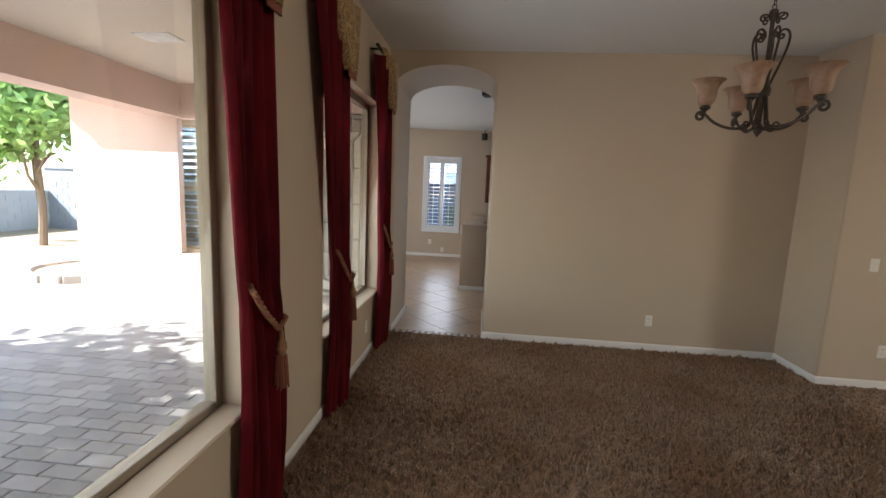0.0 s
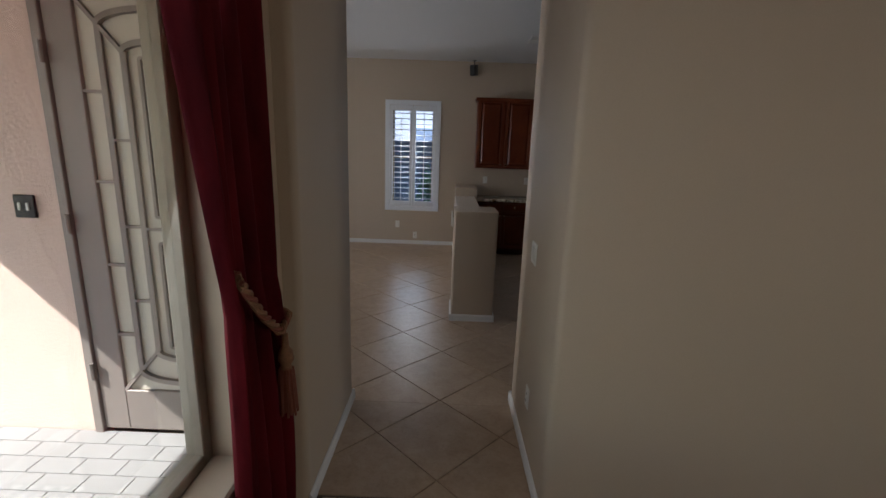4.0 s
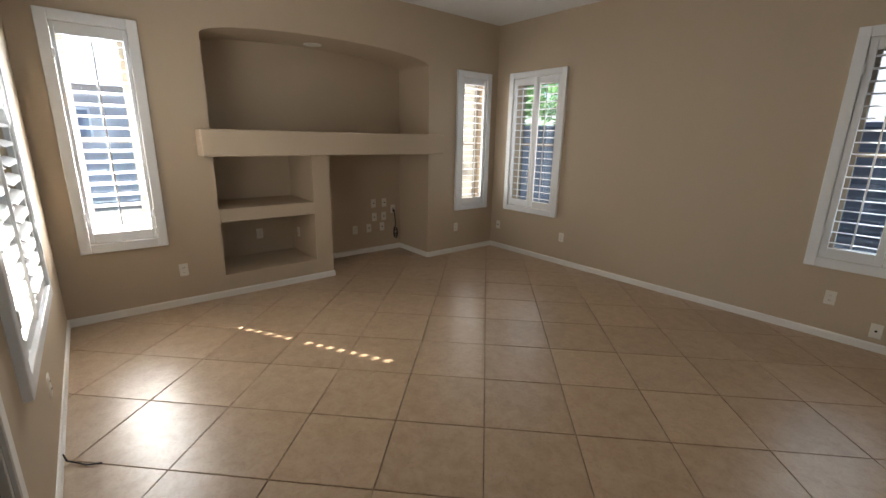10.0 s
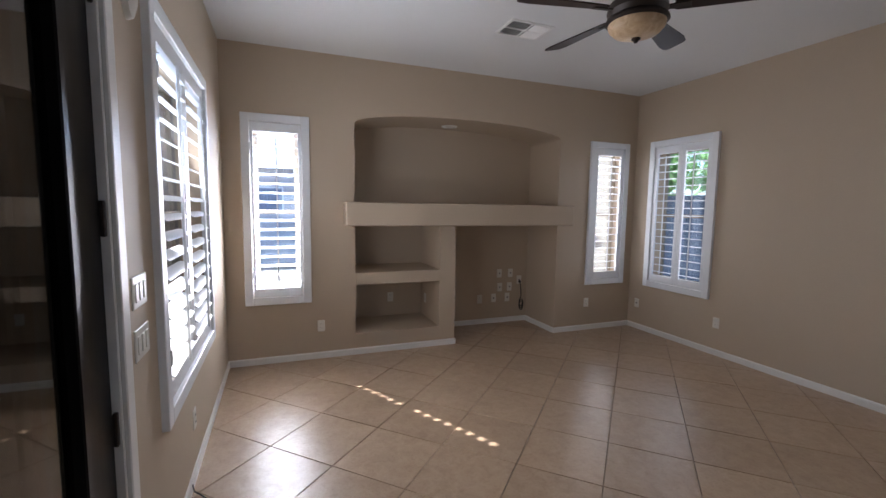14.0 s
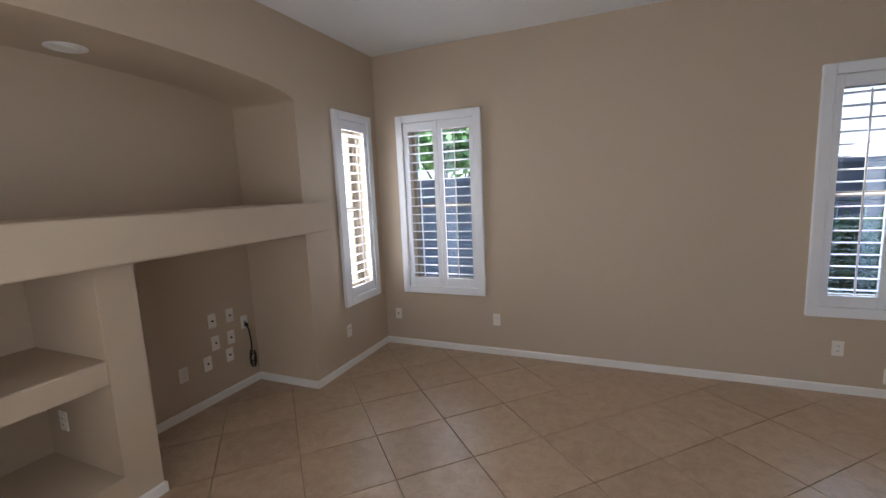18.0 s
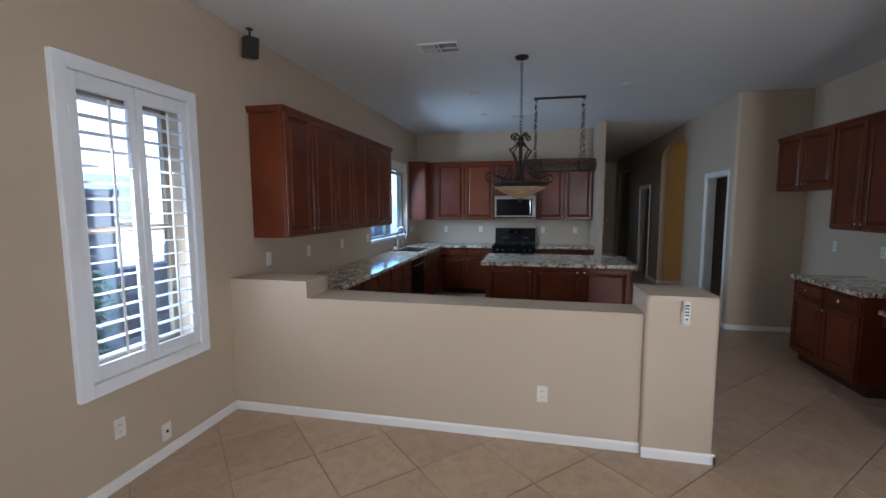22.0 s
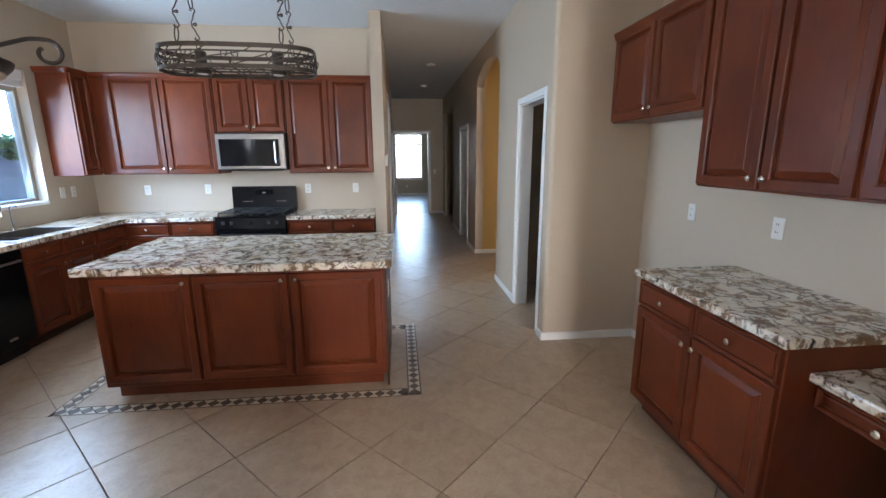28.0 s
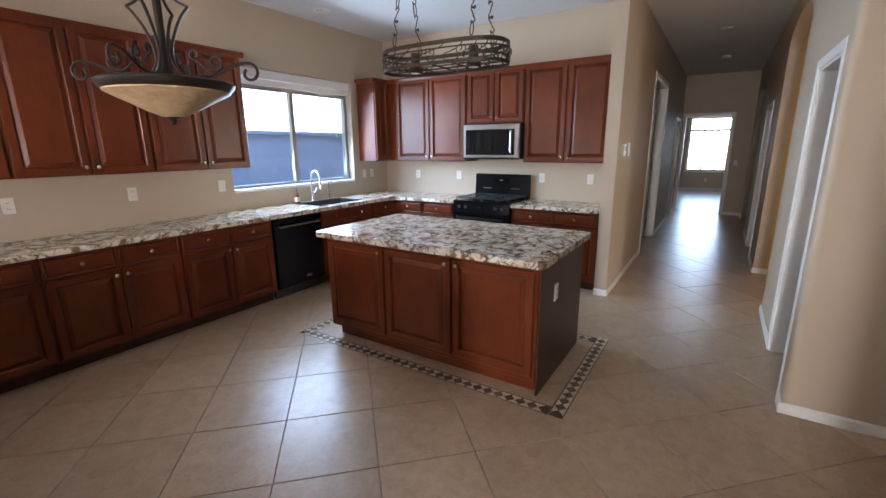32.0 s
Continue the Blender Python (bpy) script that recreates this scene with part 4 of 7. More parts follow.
iw, z_lo, z_hi = gw / 2 - 0.15, 0.26, gh - 0.15
OUTER, INNER = iw - 0.105, iw - 0.215
for s in (-1, 1):
    for x, inset in ((OUTER, 0.13), (INNER, 0.245)):
        part("frame_bar", box(s * x - 0.016, s * x + 0.016, -0.022, -0.006, z_lo + inset, z_hi - inset, 0.003), GATE, gate)
    for z in (0.43, 0.87, 1.31, 1.71):
        gate_bar(s * OUTER, z_hi - z, s * iw, z_hi - z)
    for z in (0.66, 1.10, 1.51):
        gate_bar(s * INNER, z_hi - z, s * OUTER, z_hi - z)
    for z, k in ((z_hi, -1), (z_lo, 1)):
        gate_bar(s * iw, z, s * INNER, z + k * 0.25, 0.013)
    for z0, z1 in ((z_lo + 0.27, 1.125), (1.265, z_hi - 0.27)):
        gate_bar(s * 0.05, z0, s * 0.05, z1)
for z, k in ((z_hi, -1), (z_lo, 1)):
    for x, inset, rise in ((OUTER, 0.13, 0.075), (INNER, 0.245, 0.045)):
        pts = [(x * math.cos(a), -0.014, z + k * inset - k * rise * math.sin(a)) for a in [math.pi * n / 16 for n in range(17)]]
        part("arched_bar", tube(pts, 0.019, 4), GATE, gate)
    gate_bar(0, z, 0, z + k * 0.27)
gate_bar(0, 1.125, 0, 1.265)
gate_bar(-INNER, 1.20, INNER, 1.20)
for z in (z_lo + 0.27, 1.125, 1.265, z_hi - 0.27):
    gate_bar(-0.05, z, 0.05, z)
for z in (0.38, 1.22, 2.05):
    part("hinge", tube([(-gw / 2 - 0.004, -0.05, z - 0.05), (-gw / 2 - 0.004, -0.05, z + 0.05)], 0.012, 8), GATE, gate)
outlet_out = thing("patio_switch", "bronze patio switch plate on stucco", "switch", pose(-2.36, 5.196, 1.25))
part("plate", box(-0.055, 0.055, -0.012, 0.004, -0.06, 0.06, 0.004), BLACK_PLASTIC, outlet_out)
for k in (-0.022, 0.022):
    part("toggle", box(k - 0.008, k + 0.008, -0.020, -0.012, -0.02, 0.02, 0.003), PLASTIC, outlet_out)


# ---- cabinets ----
def ring_bm(w, h, rings, fill):
    """Nested rectangles at (inset, forward) joined into one moulded face; front is -y."""
    bm = bmesh.new()
    loops = []
    for inset, y in rings:
        loops.append([bm.verts.new(p) for p in ((inset, -y, inset), (w - inset, -y, inset), (w - inset, -y, h - inset), (inset, -y, h - inset))])
    for a, b in zip(loops, loops[1:]):
        for k in range(4):
            bm.faces.new((a[k], a[(k + 1) % 4], b[(k + 1) % 4], b[k]))
    if fill:
        bm.faces.new(loops[-1])
    return bm


panel_door("door_den", pose(8.30, 7.06, 0, 0, 0, 82), 0.78, 2.42, "white panel door standing open into a side room")
panel_door("door_closet", pose(7.47, 5.50, 0, 0, 0, -78), 0.72, 2.02, "white panel door standing open off the hall")

cabinet_meshes = {}


def cabinet_front(parent, x, z, w, h, kind, knob):
    """A raised-panel door or a drawer front with its knob."""
    key = (kind, round(w, 3), round(h, 3))
    if key not in cabinet_meshes:
        s = 0.058 if kind == "door" else 0.020
        frame_bm = ring_bm(w, h, [(0, 0), (0, 0.015), (0.005, 0.021), (s - 0.012, 0.021), (s - 0.005, 0.015), (s, 0.003)], False)
        inner = ring_bm(w, h, [(s - 0.001, 0.002), (s + 0.004, 0.004), (s + 0.028, 0.0165), (s + 0.031, 0.020)], True) if kind == "door" else ring_bm(w, h, [(s - 0.001, 0.004), (s + 0.002, 0.013), (s + 0.008, 0.0165)], True)
        cabinet_meshes[key] = mesh_of(frame_bm, "front_frame", CHERRY), mesh_of(inner, "front_panel", CHERRY)
    a, b = cabinet_meshes[key]
    d = part("door" if kind == "door" else "drawer", a, CHERRY, parent, m=pose(x, 0, z))
    part("panel", b, CHERRY, d)
    kx, kz = knob
    part("knob", KNOB, NICKEL, d, "satin nickel knob", m=pose(kx, -0.0205, kz))


KNOB = mesh_of(moved(lathe([(0.007, 0), (0.006, 0.010), (0.014, 0.016), (0.015, 0.021), (0.010, 0.026), (0, 0.027)], 12), pose(0, 0, 0, 90)), "knob", NICKEL, True)


def cabinet(name, label, m, w, h, d, fronts, group, toe=0.0, crown=0.0, base=None, well=0.0, ends=""):
    """fronts: rows of (x, z, w, h, kind, knob side); well: how deep the top stands open for a sink."""
    t = thing(name, label, "cabinet", m, group)
    part("body", box(0, w, 0.0, d, toe, h - well, 0.003), CHERRY, t)
    if well:
        part("top_rail", box(0, w, 0.0, 0.02, h - well, h, 0.002), CHERRY, t)
        for a in (0.0, w - 0.018):
            part("side_panel", box(a, a + 0.018, 0.02, d, h - well, h, 0.002), CHERRY, t)
    # Toe kicks take a darker wood than the body unless base is given.
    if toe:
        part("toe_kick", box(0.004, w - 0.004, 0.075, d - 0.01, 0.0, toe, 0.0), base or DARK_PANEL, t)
    if crown:
        profile = [(-0.0005, h - crown), (-crown * 0.35, h - crown), (-crown * 0.55, h - crown * 0.6), (-crown * 0.75, h - crown * 0.2), (-crown * 0.75, h + 0.006), (0.02, h + 0.006), (0.02, h + 0.001), (-0.0005, h + 0.001)]
        bm = prism(profile, -crown * 0.75 if "l" in ends else -0.0005, w + crown * 0.75 if "r" in ends else w + 0.0005, 'x')
        for a, b in [(-crown * 0.75, -0.0008)] * ("l" in ends) + [(w + 0.0008, w + crown * 0.75)] * ("r" in ends):
            inner, outer = (b, a) if a < 0 else (a, b)
            mid = inner + (outer - inner) * 0.5
            prism([(inner, h - crown), (mid, h - crown), (outer, h - crown * 0.2), (outer, h + 0.006), (inner, h + 0.006)], 0.0005, d, 'y', bm)
        part("crown_moulding", bm, CHERRY, t)
    for x, z, fw, fh, kind, side in fronts:
        if kind == "drawer":
            knob = (fw / 2, fh / 2)
        elif side in ("lb", "rb"):
            knob = (0.03 if side == "lb" else fw - 0.03, 0.05)
        else:
            knob = (0.03 if side == "lt" else fw - 0.03, fh - 0.05)
        cabinet_front(t, x, z, fw, fh, kind, knob)
    return t


def pair(w, z, h, kind="door", low=True):
    half = (w - 0.03 - 0.012) / 2
    e = "b" if low else "t"
    return [(0.012, z, half, h, kind, "r" + e), (0.012 + half + 0.018, z, half, h, kind, "l" + e)]


# uppers on the north wall: three units with two doors each
for k in range(3):
    cabinet("wall_cabinet", "cherry wall cabinet with two raised-panel doors", pose(0.252 + k * 0.893, 10.10, 1.37), 0.890, 1.08, 0.305, pair(0.890, 0.012, 1.055), "north wall cabinets", crown=0.045, ends=("l", "", "r")[k])
# uppers on the east wall
EASTFACE = 5.135


def east(y, z):
    return pose(EASTFACE, y, z, 0, 0, -90)


cabinet("corner_cabinet", "tall cherry corner wall cabinet beside the window", pose(4.85, 10.10, 1.37), 0.285, 1.08, 0.305, [(0.012, 0.012, 0.26, 1.055, "door", "rb")], "east wall cabinets", crown=0.045, ends="l")
cabinet("wall_cabinet", "cherry wall cabinet with two raised-panel doors", east(10.09, 1.37), 1.27, 1.08, 0.31, [(0.16, 0.012, 0.54, 1.055, "door", "rb"), (0.715, 0.012, 0.54, 1.055, "door", "lb")], "east wall cabinets", crown=0.045)
cabinet("wall_cabinet", "short cherry cabinet over the microwave", east(8.815, 1.83), 0.76, 0.62, 0.31, pair(0.76, 0.012, 0.595), "east wall cabinets", crown=0.045)
cabinet("wall_cabinet", "cherry wall cabinet with two raised-panel doors", east(8.05, 1.37), 0.985, 1.08, 0.31, pair(0.985, 0.012, 1.055), "east wall cabinets", crown=0.045, ends="r")


def base_fronts(w, n):
    """Drawers over doors, n across."""
    fw = (w - 0.012 * (n + 1)) / n
    rows = []
    for k in range(n):
        x = 0.012 + k * (fw + 0.012)
        rows += [(x, 0.705, fw, 0.145, "drawer", ""), (x, 0.12, fw, 0.572, "door", ("r" if k % 2 == 0 else "l") + "t")]
    return rows


# base units along the north wall, from the half wall to the corner
north_y = 9.80
for x, w in ((0.29, 0.80), (1.092, 0.90), (1.994, 0.885)):
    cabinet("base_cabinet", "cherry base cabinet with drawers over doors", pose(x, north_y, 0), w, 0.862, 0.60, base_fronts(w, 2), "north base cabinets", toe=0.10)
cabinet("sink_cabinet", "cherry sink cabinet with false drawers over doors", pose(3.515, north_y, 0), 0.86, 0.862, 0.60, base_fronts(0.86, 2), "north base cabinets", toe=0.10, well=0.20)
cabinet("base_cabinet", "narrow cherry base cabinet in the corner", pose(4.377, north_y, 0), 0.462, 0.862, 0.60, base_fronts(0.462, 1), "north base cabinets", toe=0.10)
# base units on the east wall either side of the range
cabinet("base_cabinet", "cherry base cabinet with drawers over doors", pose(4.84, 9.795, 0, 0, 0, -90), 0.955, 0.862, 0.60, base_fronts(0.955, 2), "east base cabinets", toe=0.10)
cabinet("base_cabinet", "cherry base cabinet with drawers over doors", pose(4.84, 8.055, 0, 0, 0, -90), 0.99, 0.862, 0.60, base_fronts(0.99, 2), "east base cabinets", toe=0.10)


def worktop(name, outline, z0, z1, label, group=""):
    bm = prism(outline, z0, z1)
    bmesh.ops.bevel(bm, geom=[e for e in bm.edges if abs(e.verts[0].co.z - e.verts[1].co.z) < 1e-5], offset=0.008, segments=2, affect='EDGES', profile=0.5)
    return tagged(part(name, bm, GRANITE), label, "worktop", group)


worktop("granite_worktop", [(0.25, 9.762), (4.80, 9.762), (4.80, 8.835), (EAST - 0.002, 8.835), (EAST - 0.002, NORTH - 0.002), (4.32, NORTH - 0.002), (4.32, 9.87), (3.58, 9.87), (3.58, NORTH - 0.002), (0.287, NORTH - 0.002), (0.287, 9.775)], 0.864, 0.905, "cream and brown granite worktop along two walls")
worktop("granite_strip", [(3.582, 10.30), (4.318, 10.30), (4.318, NORTH - 0.002), (3.582, NORTH - 0.002)], 0.864, 0.905, "granite strip behind the sink")
worktop("granite_worktop", [(4.80, 7.06), (EAST - 0.002, 7.06), (EAST - 0.002, 8.052), (4.80, 8.052)], 0.864, 0.905, "cream and brown granite worktop beside the range")

# dishwasher
dish = thing("dishwasher", "black built-in dishwasher under granite", "dishwasher", pose(2.885, 9.80, 0))
part("tub", box(0.01, 0.615, 0.01, 0.58, 0.1, 0.855), BLACK_PLASTIC, dish)
part("door", box(0.008, 0.617, -0.03, 0.01, 0.115, 0.79, 0.006), BLACK_ENAMEL, dish)
part("control_panel", box(0.008, 0.617, -0.032, 0.01, 0.795, 0.855, 0.006), BLACK_ENAMEL, dish)
part("handle", tube([(0.06, -0.032, 0.775), (0.06, -0.062, 0.775), (0.565, -0.062, 0.775), (0.565, -0.032, 0.775)], 0.009, 8), STEEL, dish, "thin steel bar handle", True)
part("badge", box(0.36, 0.43, -0.033, -0.029, 0.18, 0.20, 0.001), STEEL, dish)
part("kick_plate", box(0.01, 0.615, 0.06, 0.09, 0.0, 0.1), BLACK_PLASTIC, dish)

# sink and tap
sink = thing("sink", "stainless steel undermount sink in granite", "sink", pose(3.95, 10.085, 0.905))
basin = part("basin", box(-0.37, 0.37, -0.215, 0.215, -0.20, -0.19), STEEL, sink)
for a, b, c, d, e, f in ((-0.37, -0.36, -0.215, 0.215, -0.19, -0.002), (0.36, 0.37, -0.215, 0.215, -0.19, -0.002), (-0.36, 0.36, -0.215, -0.205, -0.19, -0.002), (-0.36, 0.36, 0.205, 0.215, -0.19, -0.002), (-0.005, 0.005, -0.205, 0.205, -0.19, -0.03)):
    part("basin_side", box(a, b, c, d, e, f), STEEL, basin)
rim = bmesh.new()
for a, b, c, d in ((-0.385, 0.385, -0.222, -0.205), (-0.385, 0.385, 0.205, 0.222), (-0.385, -0.36, -0.205, 0.205), (0.36, 0.385, -0.205, 0.205)):
    box(a, b, c, d, -0.004, 0.004, 0.0015, rim)
part("rim", rim, STEEL, sink)
for x in (-0.18, 0.18):
    part("drain", moved(lathe([(0, 0), (0.045, 0), (0.045, 0.004), (0.03, 0.005), (0, 0.002)], 16), pose(x, 0, -0.19)), CHROME, sink, "", True)
tap = thing("kitchen_tap", "tall chrome gooseneck tap behind the sink", "tap", pose(3.885, 10.33, 0.905))
part("base", lathe([(0.027, 0), (0.027, 0.012), (0.017, 0.02), (0.016, 0.12), (0.0, 0.121)], 16), CHROME, tap, "", True)
neck = [(0, 0, 0.10), (0, 0, 0.29)] + [(0, -0.075 + 0.075 * math.cos(a), 0.29 + 0.085 * math.sin(a)) for a in [math.pi * k / 10 for k in range(1, 11)]] + [(0, -0.152, 0.235)]
part("spout", tube(neck, 0.012, 10), CHROME, tap, "", True)
part("spray_head", moved(lathe([(0.013, 0.0), (0.017, -0.02), (0.018, -0.085), (0, -0.086)], 14), pose(0, -0.152, 0.24)), CHROME, tap, "", True)
part("lever", tube([(0.014, 0, 0.10), (0.05, -0.01, 0.125), (0.07, -0.015, 0.17)], 0.007, 8), CHROME, tap, "", True)
disp = thing("filter_tap", "slim chrome filtered water tap", "tap", pose(4.17, 10.34, 0.905))
part("base", lathe([(0.018, 0), (0.018, 0.01), (0.010, 0.02), (0.0, 0.021)], 12), CHROME, disp, "", True)
part("spout", tube([(0, 0, 0.015), (0, 0, 0.21), (0, -0.02, 0.235), (0, -0.05, 0.235), (0, -0.06, 0.215)], 0.007, 8), CHROME, disp, "", True)
part("lever", tube([(0, 0, 0.06), (0.035, 0, 0.075)], 0.005, 6), CHROME, disp, "", True)
soap = thing("soap_bottle", "amber soap pump bottle by the sink", "bottle", pose(3.60, 10.27, 0.905))
part("bottle", lathe([(0, 0), (0.028, 0), (0.030, 0.01), (0.030, 0.10), (0.014, 0.122), (0.013, 0.135), (0, 0.136)], 16), SOAP, soap, "", True)
part("label", lathe([(0.0305, 0.03), (0.0308, 0.031), (0.0308, 0.085), (0.0305, 0.086)], 16, None, False), PLASTIC, soap)
part("pump", tube([(0, 0, 0.13), (0, 0, 0.178), (-0.01, -0.02, 0.185), (-0.018, -0.036, 0.176)], 0.005, 8), BLACK_PLASTIC, soap)

# range
rng = thing("gas_range", "black freestanding gas range with backguard", "range", pose(4.80, 8.822, 0, 0, 0, -90))
part("body", box(0, 0.76, 0.03, 0.60, 0.06, 0.895, 0.004), BLACK_ENAMEL, rng)
od = part("oven_door", box(0.006, 0.754, -0.012, 0.03, 0.24, 0.76, 0.008), BLACK_ENAMEL, rng)
part("oven_window", box(0.16, 0.60, -0.016, -0.010, 0.36, 0.62, 0.004), OVEN_GLASS, od)
part("oven_handle", tube([(0.07, -0.012, 0.715), (0.07, -0.055, 0.715), (0.69, -0.055, 0.715), (0.69, -0.012, 0.715)], 0.011, 8), BLACK_PLASTIC, od, "", True)
part("storage_drawer", box(0.006, 0.754, -0.008, 0.03, 0.075, 0.225, 0.006), BLACK_ENAMEL, rng)
cp = part("control_panel", prism([(-0.012, 0.775), (0.04, 0.775), (0.04, 0.90), (0.012, 0.90)], 0.004, 0.756, 'x'), BLACK_ENAMEL, rng)
for k in (0.09, 0.18, 0.38, 0.58, 0.67):
    part("burner_knob", moved(lathe([(0.021, 0), (0.021, 0.006), (0.016, 0.022), (0, 0.023)], 14), pose(k, 0.0, 0.84, 101)), STEEL if k != 0.38 else BLACK_PLASTIC, cp, "", True)
part("cooktop", box(0.0, 0.76, 0.0, 0.60, 0.895, 0.912, 0.006), BLACK_ENAMEL, rng)
for x in (0.20, 0.56):
    for y in (0.16, 0.43):
        bu = part("burner", moved(lathe([(0.05, 0), (0.052, 0.010), (0.036, 0.014), (0.036, 0.022), (0, 0.023)], 18), pose(x, y, 0.912)), CAST_IRON, rng, "", True)
for x0 in (0.03, 0.39):
    bm = bmesh.new()
    for a, b in (((x0, 0.04), (x0 + 0.34, 0.04)), ((x0, 0.55), (x0 + 0.34, 0.55)), ((x0, 0.04), (x0, 0.55)), ((x0 + 0.34, 0.04), (x0 + 0.34, 0.55)), ((x0, 0.295), (x0 + 0.34, 0.295)), ((x0 + 0.17, 0.04), (x0 + 0.17, 0.11)), ((x0 + 0.17, 0.21), (x0 + 0.17, 0.38)), ((x0 + 0.17, 0.48), (x0 + 0.17, 0.55)), ((x0, 0.16), (x0 + 0.12, 0.16)), ((x0 + 0.22, 0.16), (x0 + 0.34, 0.16)), ((x0, 0.43), (x0 + 0.12, 0.43)), ((x0 + 0.22, 0.43), (x0 + 0.34, 0.43))):
        tube([(a[0], a[1], 0.945), (b[0], b[1], 0.945)], 0.007, 5, bm)
    for a in ((x0, 0.04), (x0 + 0.34, 0.04), (x0, 0.55), (x0 + 0.34, 0.55)):
        tube([(*a, 0.911), (*a, 0.945)], 0.008, 5, bm)
    part("grate", bm, CAST_IRON, rng, "cast iron pan grate")
bg = part("backguard", prism([(0.575, 0.905), (0.645, 0.905), (0.645, 1.205), (0.61, 1.205), (0.60, 1.19)], 0.0, 0.76, 'x'), BLACK_ENAMEL, rng)
part("display", box(0.27, 0.49, 0.585, 0.600, 1.10, 1.165, 0.003), OVEN_GLASS, bg)
part("badge", box(0.36, 0.40, 0.580, 0.590, 1.12, 1.135, 0.002), STEEL, bg)
for x in (0.18, 0.58):
    part("vent_slot", box(x - 0.06, x + 0.06, 0.574, 0.582, 1.02, 1.028, 0.001), STEEL, bg)

# microwave over the range
mw = thing("microwave", "stainless steel microwave over the range", "microwave", pose(5.06, 8.815, 1.41, 0, 0, -90))
part("case", box(0, 0.757, 0.0, 0.385, 0.0, 0.415, 0.004), BLACK_PLASTIC, mw)
md = part("door", box(0.004, 0.753, -0.028, 0.0, 0.012, 0.405, 0.006), STEEL, mw, "brushed steel door")
part("window", box(0.038, 0.690, -0.031, -0.026, 0.045, 0.345, 0.003), OVEN_GLASS, md)
part("handle", tube([(0.655, -0.028, 0.07), (0.655, -0.066, 0.085), (0.655, -0.066, 0.31), (0.655, -0.028, 0.325)], 0.011, 10), CHROME, md, "", True)
part("control_strip", box(0.704, 0.742, -0.030, -0.026, 0.05, 0.33, 0.002), STEEL, md)
part("badge", box(0.34, 0.40, -0.030, -0.027, 0.368, 0.382, 0.001), STEEL, md)
part("underside_vent", box(0.05, 0.70, 0.05, 0.30, -0.008, 0.0, 0.002), BLACK_PLASTIC, mw)

# island
isl = thing("kitchen_island", "cherry kitchen island with three raised-panel doors", "kitchen island", pose(2.60, 8.69, 0, 0, 0, -90))
part("body", box(0, 1.80, 0.0, 0.94, 0.10, 0.862, 0.003), CHERRY, isl)
part("toe_kick", box(0.03, 1.77, 0.07, 0.90, 0.0, 0.10), CHERRY, isl)
for k in range(3):
    cabinet_front(isl, 0.02 + k * 0.592, 0.135, 0.575, 0.70, "door", (0.54, 0.66) if k < 2 else (0.035, 0.66))
part("end_panel", box(1.80, 1.812, 0.012, 0.93, 0.0, 0.862, 0.002), DARK_PANEL, isl, "dark wood end panel")
worktop("island_worktop", rounded([(2.53, 6.84), (3.60, 6.84), (3.60, 8.75), (2.53, 8.75)], 0.02), 0.864, 0.908, "cream and brown granite island top")

# counter, desk and wall cabinets in the niche
NB = 4.772


def niche(x, z, front):
    return pose(x, front, z, 0, 0, 180)


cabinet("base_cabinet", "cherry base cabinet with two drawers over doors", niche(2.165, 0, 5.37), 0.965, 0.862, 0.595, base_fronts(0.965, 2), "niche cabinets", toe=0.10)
worktop("granite_worktop", [(1.175, NB), (2.19, NB), (2.19, 5.408), (1.175, 5.408)], 0.864, 0.905, "cream and brown granite counter in the niche")
worktop("desk_worktop", [(0.402, NB), (1.198, NB), (1.198, 5.265), (0.402, 5.265)], 0.722, 0.763, "lower granite desk top in the niche")
cabinet("desk_cabinet", "cherry desk pedestal with a drawer over a door", niche(0.715, 0, 5.225), 0.312, 0.72, 0.445, [(0.012, 0.58, 0.288, 0.12, "drawer", ""), (0.012, 0.12, 0.288, 0.445, "door", "lt")], "niche cabinets", toe=0.10)
cabinet("pencil_cabinet", "shallow cherry pencil drawer unit under the desk top", niche(1.196, 0.615, 5.225), 0.478, 0.105, 0.40, [(0.012, 0.008, 0.454, 0.09, "drawer", "")], "niche cabinets")
for x, w in ((2.168, 0.875), (1.290, 0.886)):
    cabinet("wall_cabinet", "cherry wall cabinet with two raised-panel doors", niche(x, 1.385, 5.10), w, 1.055, 0.325, pair(w, 0.012, 1.03), "niche wall cabinets", crown=0.045)
cabinet("fridge_cabinet", "short cherry cabinet over the empty fridge space", niche(3.222, 1.80, 5.10), 1.05, 0.64, 0.325, pair(1.05, 0.012, 0.615), "niche wall cabinets", crown=0.045)


